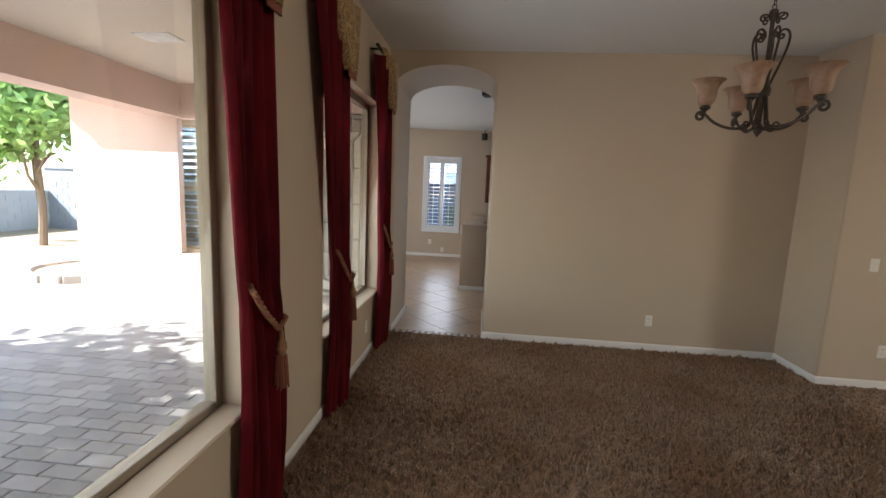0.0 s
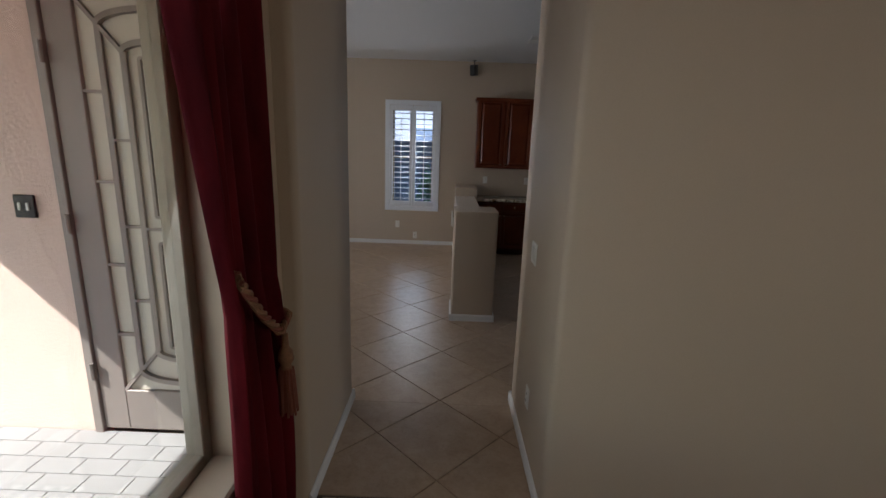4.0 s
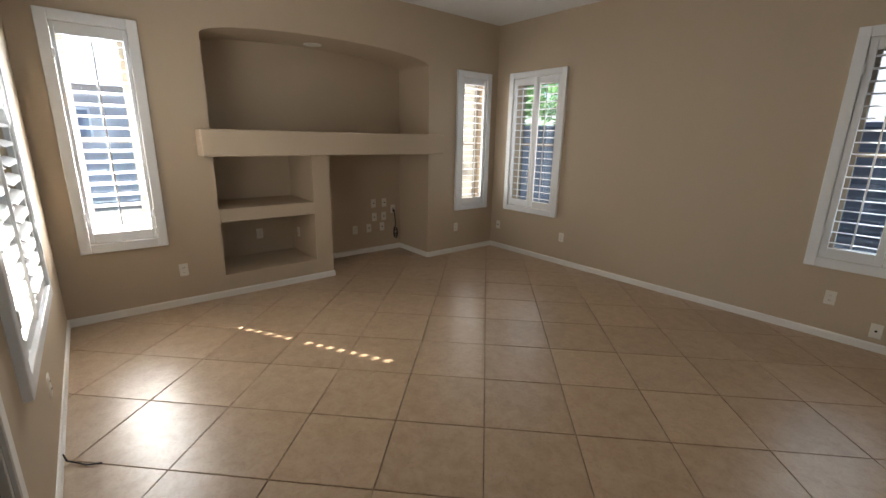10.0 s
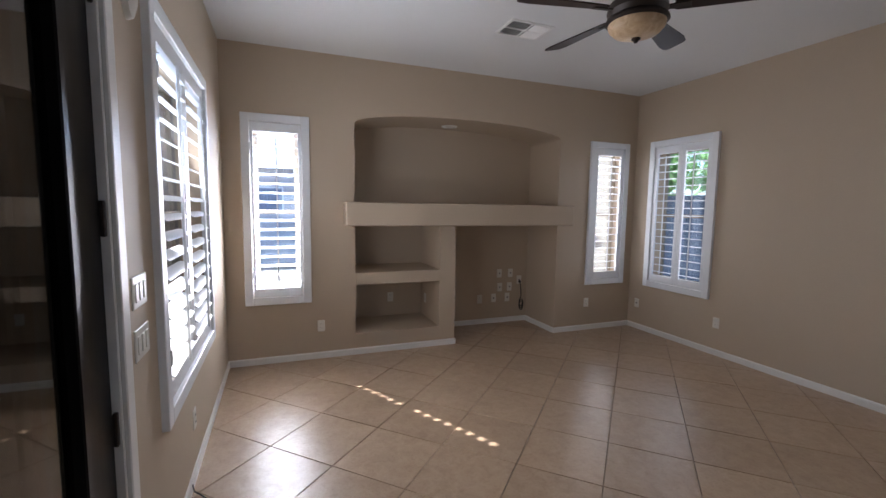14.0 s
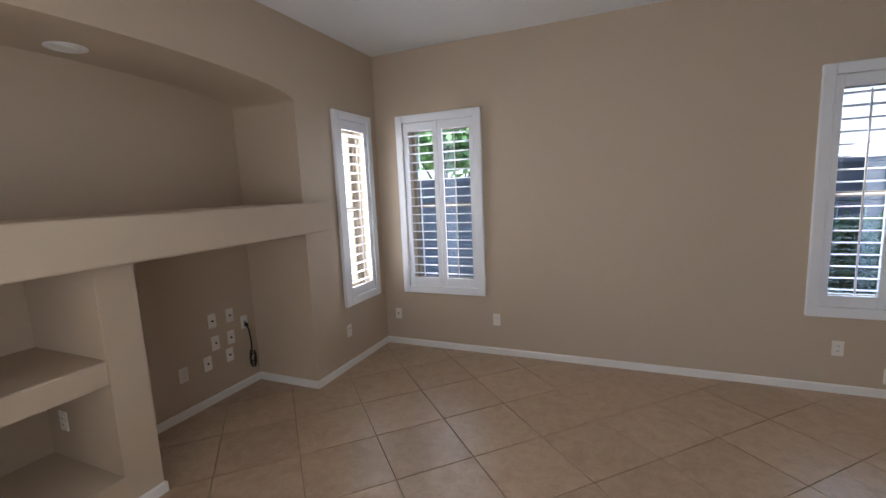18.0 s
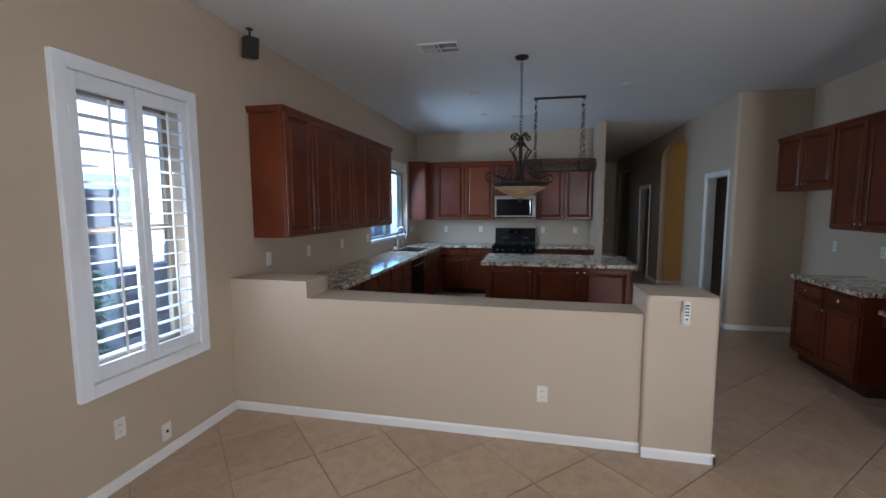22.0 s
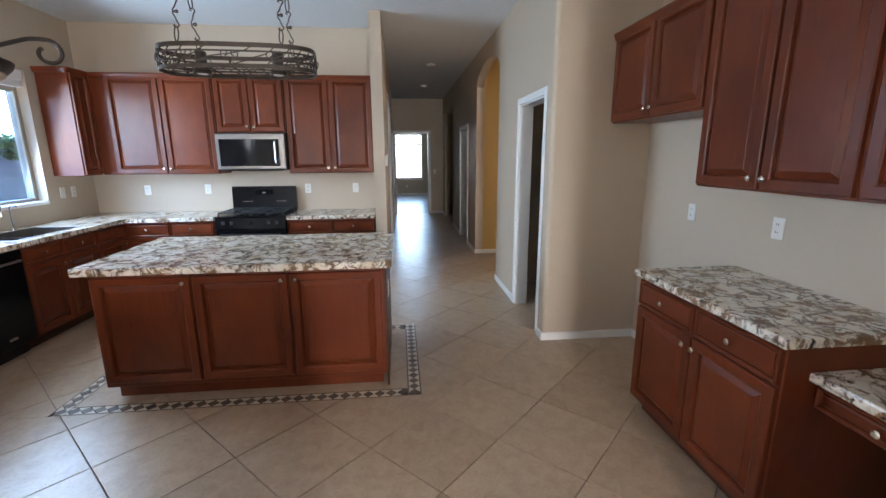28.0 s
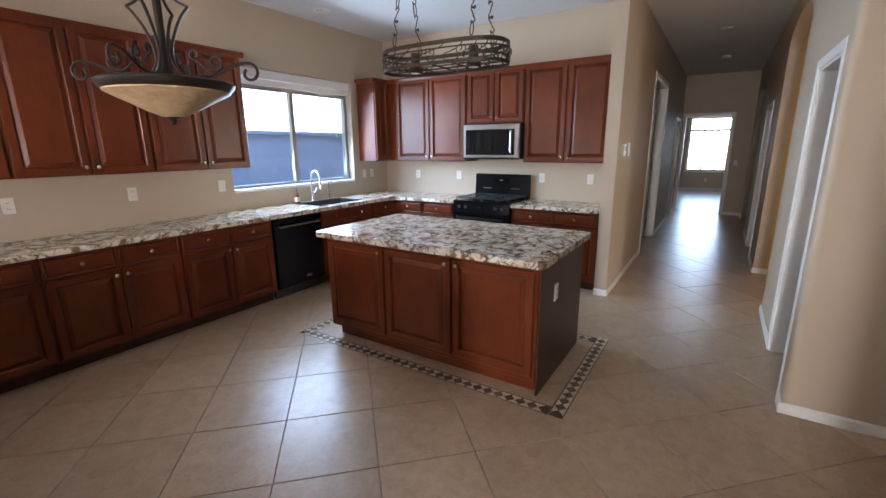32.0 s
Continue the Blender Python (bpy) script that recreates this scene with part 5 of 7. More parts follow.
# ---- small fixtures ----
def wall_plate(x, y, z, rz, kind="outlet"):
    """Plate on a wall; local front is -y."""
    label = {"outlet": "white duplex outlet plate on the wall", "switch": "white rocker switch plate on the wall", "double": "white double switch plate on the wall", "triple": "white three-gang switch plate on the wall", "jack": "white cable jack plate on the wall", "blank": "small white wall plate"}[kind]
    t = thing("wall_plate", label, "outlet" if kind in ("outlet", "jack", "blank") else "switch", pose(x, y, z, 0, 0, rz), "wall plates")
    w = {"double": 0.058, "triple": 0.082}.get(kind, 0.036)
    part("plate", box(-w, w, -0.006, 0.002, -0.058, 0.058, 0.003), PLASTIC, t)
    if kind == "outlet":
        for dz in (-0.021, 0.021):
            face = part("socket", moved(lathe([(0.017, 0), (0.017, 0.002), (0, 0.002)], 14), pose(0, -0.006, dz, 90)), PLASTIC, t)
            for dx in (-0.006, 0.006):
                part("slot", box(dx - 0.0012, dx + 0.0012, -0.0092, -0.0078, dz - 0.004, dz + 0.006), BLACK_PLASTIC, face)
    elif kind in ("switch", "double", "triple"):
        for dx in {"switch": (0,), "double": (-0.024, 0.024), "triple": (-0.047, 0.0, 0.047)}[kind]:
            part("rocker", box(dx - 0.016, dx + 0.016, -0.010, -0.005, -0.033, 0.033, 0.002), PLASTIC, t)
    elif kind == "jack":
        part("socket", moved(lathe([(0.009, 0), (0.009, 0.004), (0.005, 0.010), (0, 0.010)], 10), pose(0, -0.006, 0, 90)), BLACK_PLASTIC, t)


for row in ((-4.80, NORTH, 0.34, 0, "jack"), (-3.69, NORTH, 0.355, 0, "outlet"), (-1.04, NORTH, 0.35, 0, "outlet"), (-0.73, NORTH, 0.165, 0, "jack"),
            (0.45, NORTH, 1.165, 0, "outlet"), (1.15, NORTH, 1.165, 0, "outlet"), (1.955, NORTH, 1.175, 0, "outlet"), (2.78, NORTH, 1.18, 0, "switch"), (4.93, NORTH, 1.19, 0, "switch"), (5.09, NORTH, 1.19, 0, "outlet"),
            (WEST, 9.70, 0.36, 90, "outlet"), (WEST, 6.37, 0.34, 90, "outlet"), (-5.62, 7.26, 0.45, 90, "outlet"), (-5.62, 8.49, 0.34, 90, "outlet"), (-5.62, 8.70, 0.345, 90, "jack"), (-5.62, 8.91, 0.345, 90, "jack"),
            (-5.62, 8.78, 0.68, 90, "jack"), (-5.62, 8.95, 0.68, 90, "jack"), (-5.62, 8.79, 0.49, 90, "jack"), (-5.62, 8.94, 0.49, 90, "jack"), (-5.62, 9.09, 0.58, 90, "jack"), (-5.45, 7.66, 0.45, 0, "outlet"), (-5.2, 7.85, 0.40, 180, "outlet"),
            (-3.22, SOUTH, 0.33, 180, "outlet"), (-2.33, SOUTH, 1.25, 180, "triple"), (-2.33, SOUTH, 1.06, 180, "triple"), (-0.055, 7.99, 0.345, -90, "outlet"), (0.295, 5.19, 1.10, -90, "double"), (0.295, 5.07, 0.34, -90, "outlet"),
            (5.45, 9.82, 1.17, -90, "outlet"), (5.45, 9.12, 1.175, -90, "outlet"), (5.45, 7.92, 1.17, -90, "outlet"), (5.45, 7.33, 1.17, -90, "outlet"), (2.63, NB - 0.002, 1.17, 180, "outlet"), (1.94, NB - 0.002, 1.17, 180, "outlet"), (1.30, NB - 0.002, 1.18, 180, "outlet"), (0.75, NB - 0.002, 1.10, 180, "outlet"),
            (2.06, DINING, 0.32, 0, "outlet"), (3.68, 4.065, 1.12, 0, "switch"), (3.87, 4.065, 0.34, 0, "outlet"), (PANE, 3.87, 0.29, 90, "outlet"), (11.75, 5.80, 1.15, -90, "switch"), (17.75, 6.46, 0.35, -90, "outlet"), (2.9, 6.878, 0.62, 0, "outlet"), (4.6, -2.85, 0.35, 180, "outlet")):
    wall_plate(*row)

tv = thing("coiled_tv_cable", "black coiled cable hanging from a wall plate", "cable", pose(-5.60, 9.09, 0.56))
part("cord", tube([(0, 0, 0), (0.03, 0, -0.05), (0.03, 0.01, -0.14), (0.02, 0.02, -0.20)] + [(0.03, 0.015 + 0.03 * math.cos(a), -0.27 + 0.055 * math.sin(a) - 0.004 * a) for a in [k * 0.6 for k in range(3, 34)]] + [(0.03, 0.03, -0.40)], 0.007, 6), CABLE, tv, "", True)
part("plug", box(-0.01, 0.02, -0.012, 0.012, -0.02, 0.012, 0.004), BLACK_PLASTIC, tv)
tagged(part("floor_cable", tube([(-3.02, SOUTH + 0.014, 0.05), (-3.0, 5.53, 0.02), (-2.97, 5.57, 0.008), (-2.93, 5.60, 0.007), (-2.90, 5.66, 0.008)], 0.004, 6), CABLE), "short black cable end lying by the baseboard", "cable")

# fan remote in its holder on the pillar
rem = thing("fan_remote", "white fan remote in a wall holder on the pillar", "remote control", pose(-0.103, 7.135, 0.97, 0, 0, -90))
part("holder", box(-0.026, 0.026, -0.012, 0.0, -0.078, 0.01, 0.004), PLASTIC, rem)
part("remote", box(-0.022, 0.022, -0.026, -0.012, -0.07, 0.075, 0.006), PLASTIC, rem)
for dz in (0.05, 0.03, 0.01, -0.01):
    part("button", box(-0.013, 0.013, -0.028, -0.025, dz - 0.004, dz + 0.004, 0.001), BLACK_PLASTIC, rem)
part("button", box(-0.006, 0.006, -0.028, -0.025, -0.042, -0.032, 0.001), BLACK_PLASTIC, rem)
# chime box above the switches by the patio door
ch = thing("alarm_box", "oval white sensor on the wall above the switches", "alarm", pose(-2.36, SOUTH, 2.30, 0, 0, 180))
part("shell", moved(lathe([(0, 0.035), (0.03, 0.032), (0.05, 0.02), (0.055, 0)], 20), Matrix.Diagonal((1, 1.7, 1, 1)) @ pose(0, 0, 0)), PLASTIC, ch, "", True, pose(0, 0, 0, 90))
th = thing("thermostat", "white thermostat on the hall wall", "thermostat", pose(5.05, 6.93, 1.51))
part("shell", box(-0.06, 0.06, -0.026, 0.0, -0.06, 0.06, 0.006), PLASTIC, th)
part("dial", box(-0.035, 0.035, -0.029, -0.025, -0.01, 0.035, 0.002), STEEL, th)
th2 = thing("alarm_keypad", "white alarm keypad on the hall wall", "keypad", pose(5.28, 6.93, 1.51))
part("shell", box(-0.045, 0.045, -0.022, 0.0, -0.07, 0.07, 0.005), PLASTIC, th2)
part("keys", box(-0.032, 0.032, -0.025, -0.021, -0.055, 0.02, 0.002), PLASTIC, th2)


def speaker(m, label):
    s = thing("wall_speaker", label, "speaker", m, "wall speakers")
    part("mount", lathe([(0.028, 0.135), (0.028, 0.142), (0.008, 0.14), (0.008, 0.075), (0, 0.07)], 12), BLACK_PLASTIC, s)
    bm = box(-0.05, 0.05, -0.06, 0.045, -0.085, 0.075, 0.010, None, 2)
    part("cabinet", bm, BLACK_PLASTIC, s, "", False, pose(0, 0, 0, 8))
    part("grille", box(-0.044, 0.044, -0.070, -0.059, -0.078, 0.068, 0.006), CABLE, s, "", False, pose(0, 0, 0, 8))


speaker(pose(0.175, 10.30, 2.895, 0, 0, -32), "small black speaker hung under the ceiling by the cabinets")
speaker(pose(0.20, 5.67, 2.895, 0, 0, 150), "small black speaker hung under the ceiling by the arch")


def ceiling_vent(x, y, w, d, rz, label):
    v = thing("ceiling_vent", label, "vent", pose(x, y, H, 0, 0, rz), "ceiling vents")
    for a, b, c, e in ((-w / 2, w / 2, -d / 2, -d / 2 + 0.025), (-w / 2, w / 2, d / 2 - 0.025, d / 2), (-w / 2, -w / 2 + 0.025, -d / 2 + 0.025, d / 2 - 0.025), (w / 2 - 0.025, w / 2, -d / 2 + 0.025, d / 2 - 0.025)):
        part("vent_frame", box(a, b, c, e, -0.010, -0.001, 0.003), TRIM, v)
    # Flat black sheet stands in for the dark of an open duct.
    part("backing", box(-w / 2 + 0.02, w / 2 - 0.02, -d / 2 + 0.02, d / 2 - 0.02, -0.003, -0.001), CABLE, v)
    part("divider", box(-0.008, 0.008, -d / 2 + 0.025, d / 2 - 0.025, -0.012, -0.004, 0.001), TRIM, v)
    part("divider", box(-w / 2 + 0.025, w / 2 - 0.025, -0.006, 0.006, -0.012, -0.004, 0.001), TRIM, v)
    for s in (-1, 1):
        for k in range(7):
            x0 = s * (0.022 + (k + 0.5) * (w / 2 - 0.05) / 7)
            part("slat", moved(box(-0.009, 0.009, -d / 2 + 0.026, d / 2 - 0.026, -0.001, 0.001), pose(x0, 0, -0.009, 0, s * 42)), TRIM, v)


ceiling_vent(-3.72, 7.92, 0.40, 0.30, 90, "white four-way ceiling vent")
ceiling_vent(0.92, 8.92, 0.36, 0.26, 90, "white four-way ceiling vent")
ceiling_vent(4.1, 8.30, 0.36, 0.26, 90, "white four-way ceiling vent over the kitchen")
ceiling_vent(0.75, 3.3, 0.36, 0.15, 0, "white ceiling vent in the dining room")


def can_light(x, y, z=H):
    c = thing("recessed_light", "white recessed ceiling light, unlit", "ceiling light", pose(x, y, z), "recessed lights")
    part("trim_ring", lathe([(0.098, 0), (0.098, -0.006), (0.075, -0.009), (0.070, -0.001)], 24, None, False), TRIM, c, "", True)
    part("baffle", lathe([(0.070, -0.002), (0.055, -0.001), (0, -0.001)], 24, None, False), PLASTIC, c, "", True)
    part("bulb", lathe([(0.05, -0.001), (0.046, -0.010), (0.02, -0.016), (0, -0.017)], 16, None, False), PLASTIC, c, "", True)


for x, y in ((2.55, 8.85), (2.53, 7.03), (3.82, 8.86), (3.93, 10.0), (3.66, 7.06)):
    can_light(x, y)
can_light(-5.38, 7.92, 2.532)
for x in (7.4, 9.6):
    s = thing("smoke_detector", "round white smoke detector on the hall ceiling", "smoke detector", pose(x, 6.2, H), "smoke detectors")
    part("shell", lathe([(0.065, 0), (0.065, -0.02), (0.045, -0.035), (0, -0.036)], 20), PLASTIC, s, "", True)

# ---- ceiling fan in the family room ----
fan = thing("ceiling_fan", "dark bronze ceiling fan with five walnut blades and a glass bowl", "ceiling fan", pose(-2.50, 7.925, 0))
part("canopy", lathe([(0.07, H - 0.001), (0.07, H - 0.02), (0.03, H - 0.06), (0, H - 0.061)], 24), BRONZE, fan, "", True)
part("downrod", lathe([(0.012, H - 0.05), (0.012, 2.80)], 12), BRONZE, fan, "", True)
part("motor", lathe([(0, 2.845), (0.035, 2.84), (0.05, 2.80), (0.10, 2.775), (0.155, 2.735), (0.165, 2.69), (0.15, 2.665), (0.10, 2.65), (0, 2.65)], 32), BRONZE, fan, "", True)
part("light_ring", lathe([(0.12, 2.655), (0.168, 2.65), (0.172, 2.635), (0.16, 2.625), (0.12, 2.63)], 32), BRONZE, fan, "", True)
part("glass_bowl", lathe([(0.158, 2.632), (0.150, 2.60), (0.120, 2.57), (0.07, 2.553), (0.02, 2.548), (0, 2.548)], 32), ALABASTER, fan, "amber alabaster glass bowl", True)
part("finial", lathe([(0.022, 2.552), (0.026, 2.54), (0.014, 2.532), (0.010, 2.522), (0, 2.520)], 14), BRONZE, fan, "", True)
blade_out = rounded([(0.19, -0.045), (0.62, -0.078), (0.70, -0.068), (0.72, 0.068), (0.62, 0.080), (0.19, 0.045)], [0.02, 0, 0.03, 0.03, 0, 0.02], 3)
for k in range(5):
    rot = pose(0, 0, 2.70, 0, 0, 43 + 72 * k) @ pose(0, 0, 0, -13)
    b = part("blade", moved(prism(blade_out, -0.004, 0.004), rot), DARK_WOOD, fan, "dark walnut blade")
    bm = moved(box(0.13, 0.27, -0.022, 0.022, -0.013, -0.005, 0.003), rot)
    part("blade_iron", bm, BRONZE, b)
fan2 = thing("ceiling_fan", "bronze ceiling fan with wooden blades in the living room", "ceiling fan", pose(1.65, 0.4, 0))
part("canopy", lathe([(0.07, H - 0.001), (0.06, H - 0.03), (0.015, H - 0.06), (0.013, 2.88), (0, 2.88)], 20), BRONZE, fan2, "", True)
part("motor", lathe([(0, 2.89), (0.06, 2.87), (0.15, 2.83), (0.15, 2.79), (0.08, 2.76), (0, 2.76)], 24), BRONZE, fan2, "", True)
part("glass_bowl", lathe([(0.11, 2.765), (0.10, 2.72), (0.06, 2.69), (0, 2.68)], 24), PLASTIC, fan2, "white glass bowl", True)
for k in range(5):
    part("blade", moved(prism(blade_out, -0.004, 0.004), pose(0, 0, 2.80, 0, 0, 10 + 72 * k) @ pose(0, 0, 0, 12)), DARK_WOOD, fan2)


# ---- wrought iron lamps ----
def chain(p, q, parent, size=0.028, wire=0.0028, material=None):
    """Links hung from p to q."""
    p, q = Vector(p), Vector(q)
    n = max(2, int((q - p).length / (size * 0.78)))
    way = (q - p).normalized()
    base = way.to_track_quat('Z', 'Y').to_matrix().to_4x4()
    loop = [(0.36 * size * math.cos(a), 0, 0.5 * size * math.sin(a)) for a in [k * math.tau / 10 for k in range(10)]]
    me = mesh_of(tube(loop, wire, 5, None, True), "chain_link", material or BRONZE, True)
    for k in range(n):
        part("chain_link", me, BRONZE, parent, m=Matrix.Translation(p + (q - p) * ((k + 0.5) / n)) @ base @ pose(0, 0, 0, 0, 0, 90 * (k % 2)))


def around(pts, k, n, off=0.0):
    """Flat (r, z) points turned to the k-th of n places."""
    a = math.tau * k / n + off
    return [(r * math.cos(a), r * math.sin(a), z) for r, z in pts]


pend = thing("pendant_lamp", "bronze pendant lamp with an amber glass bowl and scrolls", "pendant lamp", pose(1.308, 8.211, 0))
part("canopy", lathe([(0.065, H - 0.001), (0.06, H - 0.02), (0.02, H - 0.035), (0, H - 0.036)], 20), BRONZE, pend, "", True)
chain((0, 0, H - 0.035), (0, 0, 2.33), pend, 0.034, 0.003)
part("top_loop", tube([(0.022 * math.cos(a), 0, 2.325 + 0.026 * math.sin(a)) for a in [k * math.tau / 12 for k in range(12)]], 0.004, 6, None, True), BRONZE, pend)
part("column", lathe([(0.012, 2.30), (0.03, 2.285), (0.034, 2.27), (0.018, 2.252), (0.036, 2.246), (0.037, 2.205), (0.018, 2.198), (0.014, 1.92), (0.03, 1.90), (0.045, 1.875), (0.05, 1.855), (0, 1.855)], 16), BRONZE, pend, "", True)
for k in range(4):
    stem = [(0.02, 2.30), (0.055, 2.322), (0.085, 2.315)] + spiral(0.088, 2.286, 0.028, 0.008, math.pi / 2, -1.15, 12)
    part("leaf_scroll", tube(smooth(around(stem, k, 4, 0.66), 3), 0.007, 6), BRONZE, pend, "", True)
    bar = [(0.020, 2.255), (0.050, 2.228), (0.082, 2.190), (0.128, 2.166)]
    part("cage_bar", tube(smooth(around(bar, k, 4, 0.66), 4), 0.0065, 6), BRONZE, pend, "", True)
    arm = [(0.128, 2.166), (0.100, 2.135), (0.070, 2.085), (0.045, 2.025), (0.034, 1.970), (0.042, 1.925), (0.069, 1.893), (0.117, 1.877), (0.190, 1.882), (0.263, 1.911), (0.318, 1.934), (0.358, 1.938)] + spiral(0.360, 1.896, 0.042, 0.018, math.pi / 2 - 0.3, -0.85, 12)
    part("scroll_arm", tube(smooth(around(arm, k, 4, 0.66), 3), 0.007, 6), BRONZE, pend, "", True)
for k in range(4):
    curl = list(reversed(spiral(0.130, 1.972, 0.027, 0.010, -math.pi / 2, -1.0, 12))) + [(0.150, 1.928), (0.180, 1.906), (0.215, 1.905)] + spiral(0.215, 1.940, 0.033, 0.011, -math.pi / 2 + 0.5, 1.0, 12)
    part("rim_scroll", tube(smooth(around(curl, k, 4, 0.66), 3), 0.006, 6), BRONZE, pend, "", True)
part("rim", lathe([(0.17, 1.866), (0.262, 1.856), (0.276, 1.848), (0.272, 1.836), (0.256, 1.818), (0.248, 1.812), (0.17, 1.826)], 40), BRONZE, pend, "", True)
part("glass_bowl", lathe([(0.252, 1.818), (0.250, 1.808), (0.236, 1.800), (0.165, 1.764), (0.095, 1.727), (0.045, 1.706), (0, 1.702)], 40), ALABASTER, pend, "amber alabaster glass bowl", True)
part("finial", lathe([(0.026, 1.708), (0.028, 1.698), (0.012, 1.690), (0.015, 1.680), (0, 1.668)], 14), BRONZE, pend, "", True)

# pot rack over the island
rack = thing("pot_rack", "oval wrought iron pot rack with lights, hung on chains", "pot rack", pose(2.955, 7.78, 0, 0, 0, 92))
L, Wd = 0.475, 0.205


def oval(z, n=40, l=L, w=Wd):
    pts = []
    for k in range(n):
        a = k * math.tau / n
        c, s = math.cos(a), math.sin(a)
        pts.append((math.copysign(abs(c) ** 0.62, c) * l, math.copysign(abs(s) ** 0.75, s) * w, z))
    return pts


def band(z0, z1, t=0.004):
    bm = bmesh.new()
    outer, inner = oval(0), oval(0, 40, L - t, Wd - t)
    rows = [[bm.verts.new((p[0], p[1], z)) for p in pts] for pts, z in ((outer, z0), (outer, z1), (inner, z1), (inner, z0))]
    for a, b in zip(rows, rows[1:] + rows[:1]):
        for k in range(40):
            bm.faces.new((a[k], a[(k + 1) % 40], b[(k + 1) % 40], b[k]))
    return bm


part("upper_band", band(2.205, 2.232), PEWTER, rack, "flat iron band")
part("lower_band", band(2.085, 2.108), PEWTER, rack, "flat iron band")
part("middle_band", band(2.128, 2.138), PEWTER, rack, "thin iron band")
part("middle_band", band(2.178, 2.188), PEWTER, rack, "thin iron band")
twig = oval(0, 96)
for k in range(0, 96, 4):
    wire = [(twig[(k + q) % 96][0], twig[(k + q) % 96][1], 2.10 + 0.112 * q / 6 + 0.010 * math.sin(q * math.pi / 3)) for q in range(7)]
    part("twig", tube(wire, 0.0036, 5), PEWTER, rack)
ring = oval(0, 80)
for k in range(0, 80, 5):
    c, d = Vector(ring[k]), Vector(ring[(k + 1) % 80])
    t = (d - c).normalized()
    mid = (c.x, c.y, 2.157)
    for s in (-1, 1):
        pts = [(c.x + t.x * s * u, c.y + t.y * s * u, w) for u, w in [(0.002, 2.11)] + [(q[0], q[1]) for q in spiral(0.026, 2.165, 0.030, 0.010, -2.4, 1.15, 12)]]
        part("scroll", tube(pts, 0.0035, 5), PEWTER, rack)
for y in (-0.10, 0.0, 0.10):
    part("grid_bar", tube([(-L * 0.93, y, 2.095), (L * 0.93, y, 2.095)], 0.0045, 6), PEWTER, rack)
for x in (-0.3, -0.15, 0.0, 0.15, 0.3):
    part("grid_bar", tube([(x, -Wd * 0.95, 2.099), (x, Wd * 0.95, 2.099)], 0.0045, 6), PEWTER, rack)
for x in (-0.235, 0.235):
    lampcan = part("light_can", lathe([(0.030, 2.215), (0.034, 2.21), (0.034, 2.14), (0.052, 2.095), (0.054, 2.078), (0.045, 2.08), (0, 2.10)], 18), PEWTER, rack, "dark downlight can", True, pose(x, 0, 0))
    part("bulb", lathe([(0.02, 2.10), (0.036, 2.088), (0.03, 2.078), (0, 2.075)], 14), PLASTIC, lampcan, "", True)
part("ceiling_bar", box(-0.33, 0.33, -0.025, 0.025, H - 0.022, H - 0.001, 0.004), PEWTER, rack)
hook = spiral(0.0, 0.0, 0.016, 0.006, 0, 1.1, 10)
for sx in (-1, 1):
    for sy in (-1, 1):
        top, foot = Vector((sx * 0.30, sy * 0.012, H - 0.03)), Vector((sx * 0.30, sy * 0.165, 2.235))
        n = 9
        for k in range(n):
            a, b = top.lerp(foot, k / n), top.lerp(foot, (k + 1) / n)
            if k % 3 == 2:
                ax = (b - a).normalized()
                side = Vector((1, 0, 0))
                u = ax.cross(side)
                loop = [a.lerp(b, 0.5) + ax * 0.5 * (b - a).length * math.cos(q) + side * 0.012 * math.sin(q) for q in [j * math.tau / 12 for j in range(12)]]
                part("long_link", tube(loop, 0.004, 5, None, True), PEWTER, rack)
            else:
                ax = b - a
                side = Vector((1, 0, 0)) * (1 if k % 3 else -1)
                half = [(0.004, 0.38), (0.013, 0.47), (0.003, 0.56), (-0.014, 0.50), (-0.016, 0.36), (-0.006, 0.18)]
                curve = [(u, v) for u, v in half] + [(0, 0)] + [(-u, -v) for u, v in reversed(half)]
                pts = smooth([a.lerp(b, 0.5) + side * u + ax * v for u, v in curve], 3)
                part("s_hook", tube(pts, 0.004, 5), PEWTER, rack)

# dining room chandelier
chan = thing("chandelier", "antique bronze chandelier with five tea-stained glass shades", "chandelier", pose(1.835, 2.80, 0))
part("canopy", lathe([(0.065, H - 0.001), (0.055, H - 0.025), (0.015, H - 0.04), (0, H - 0.041)], 20), PEWTER, chan, "", True)
chain((0, 0, H - 0.04), (0, 0, 2.72), chan, 0.032, 0.003, PEWTER)
part("column", lathe([(0, 2.725), (0.02, 2.715), (0.026, 2.69), (0.012, 2.66), (0.010, 2.40), (0.030, 2.30), (0.040, 2.27), (0.036, 2.24), (0.014, 2.225), (0.012, 2.07), (0.026, 2.05), (0.022, 2.03), (0.010, 2.015), (0, 2.00)], 18), PEWTER, chan, "", True)
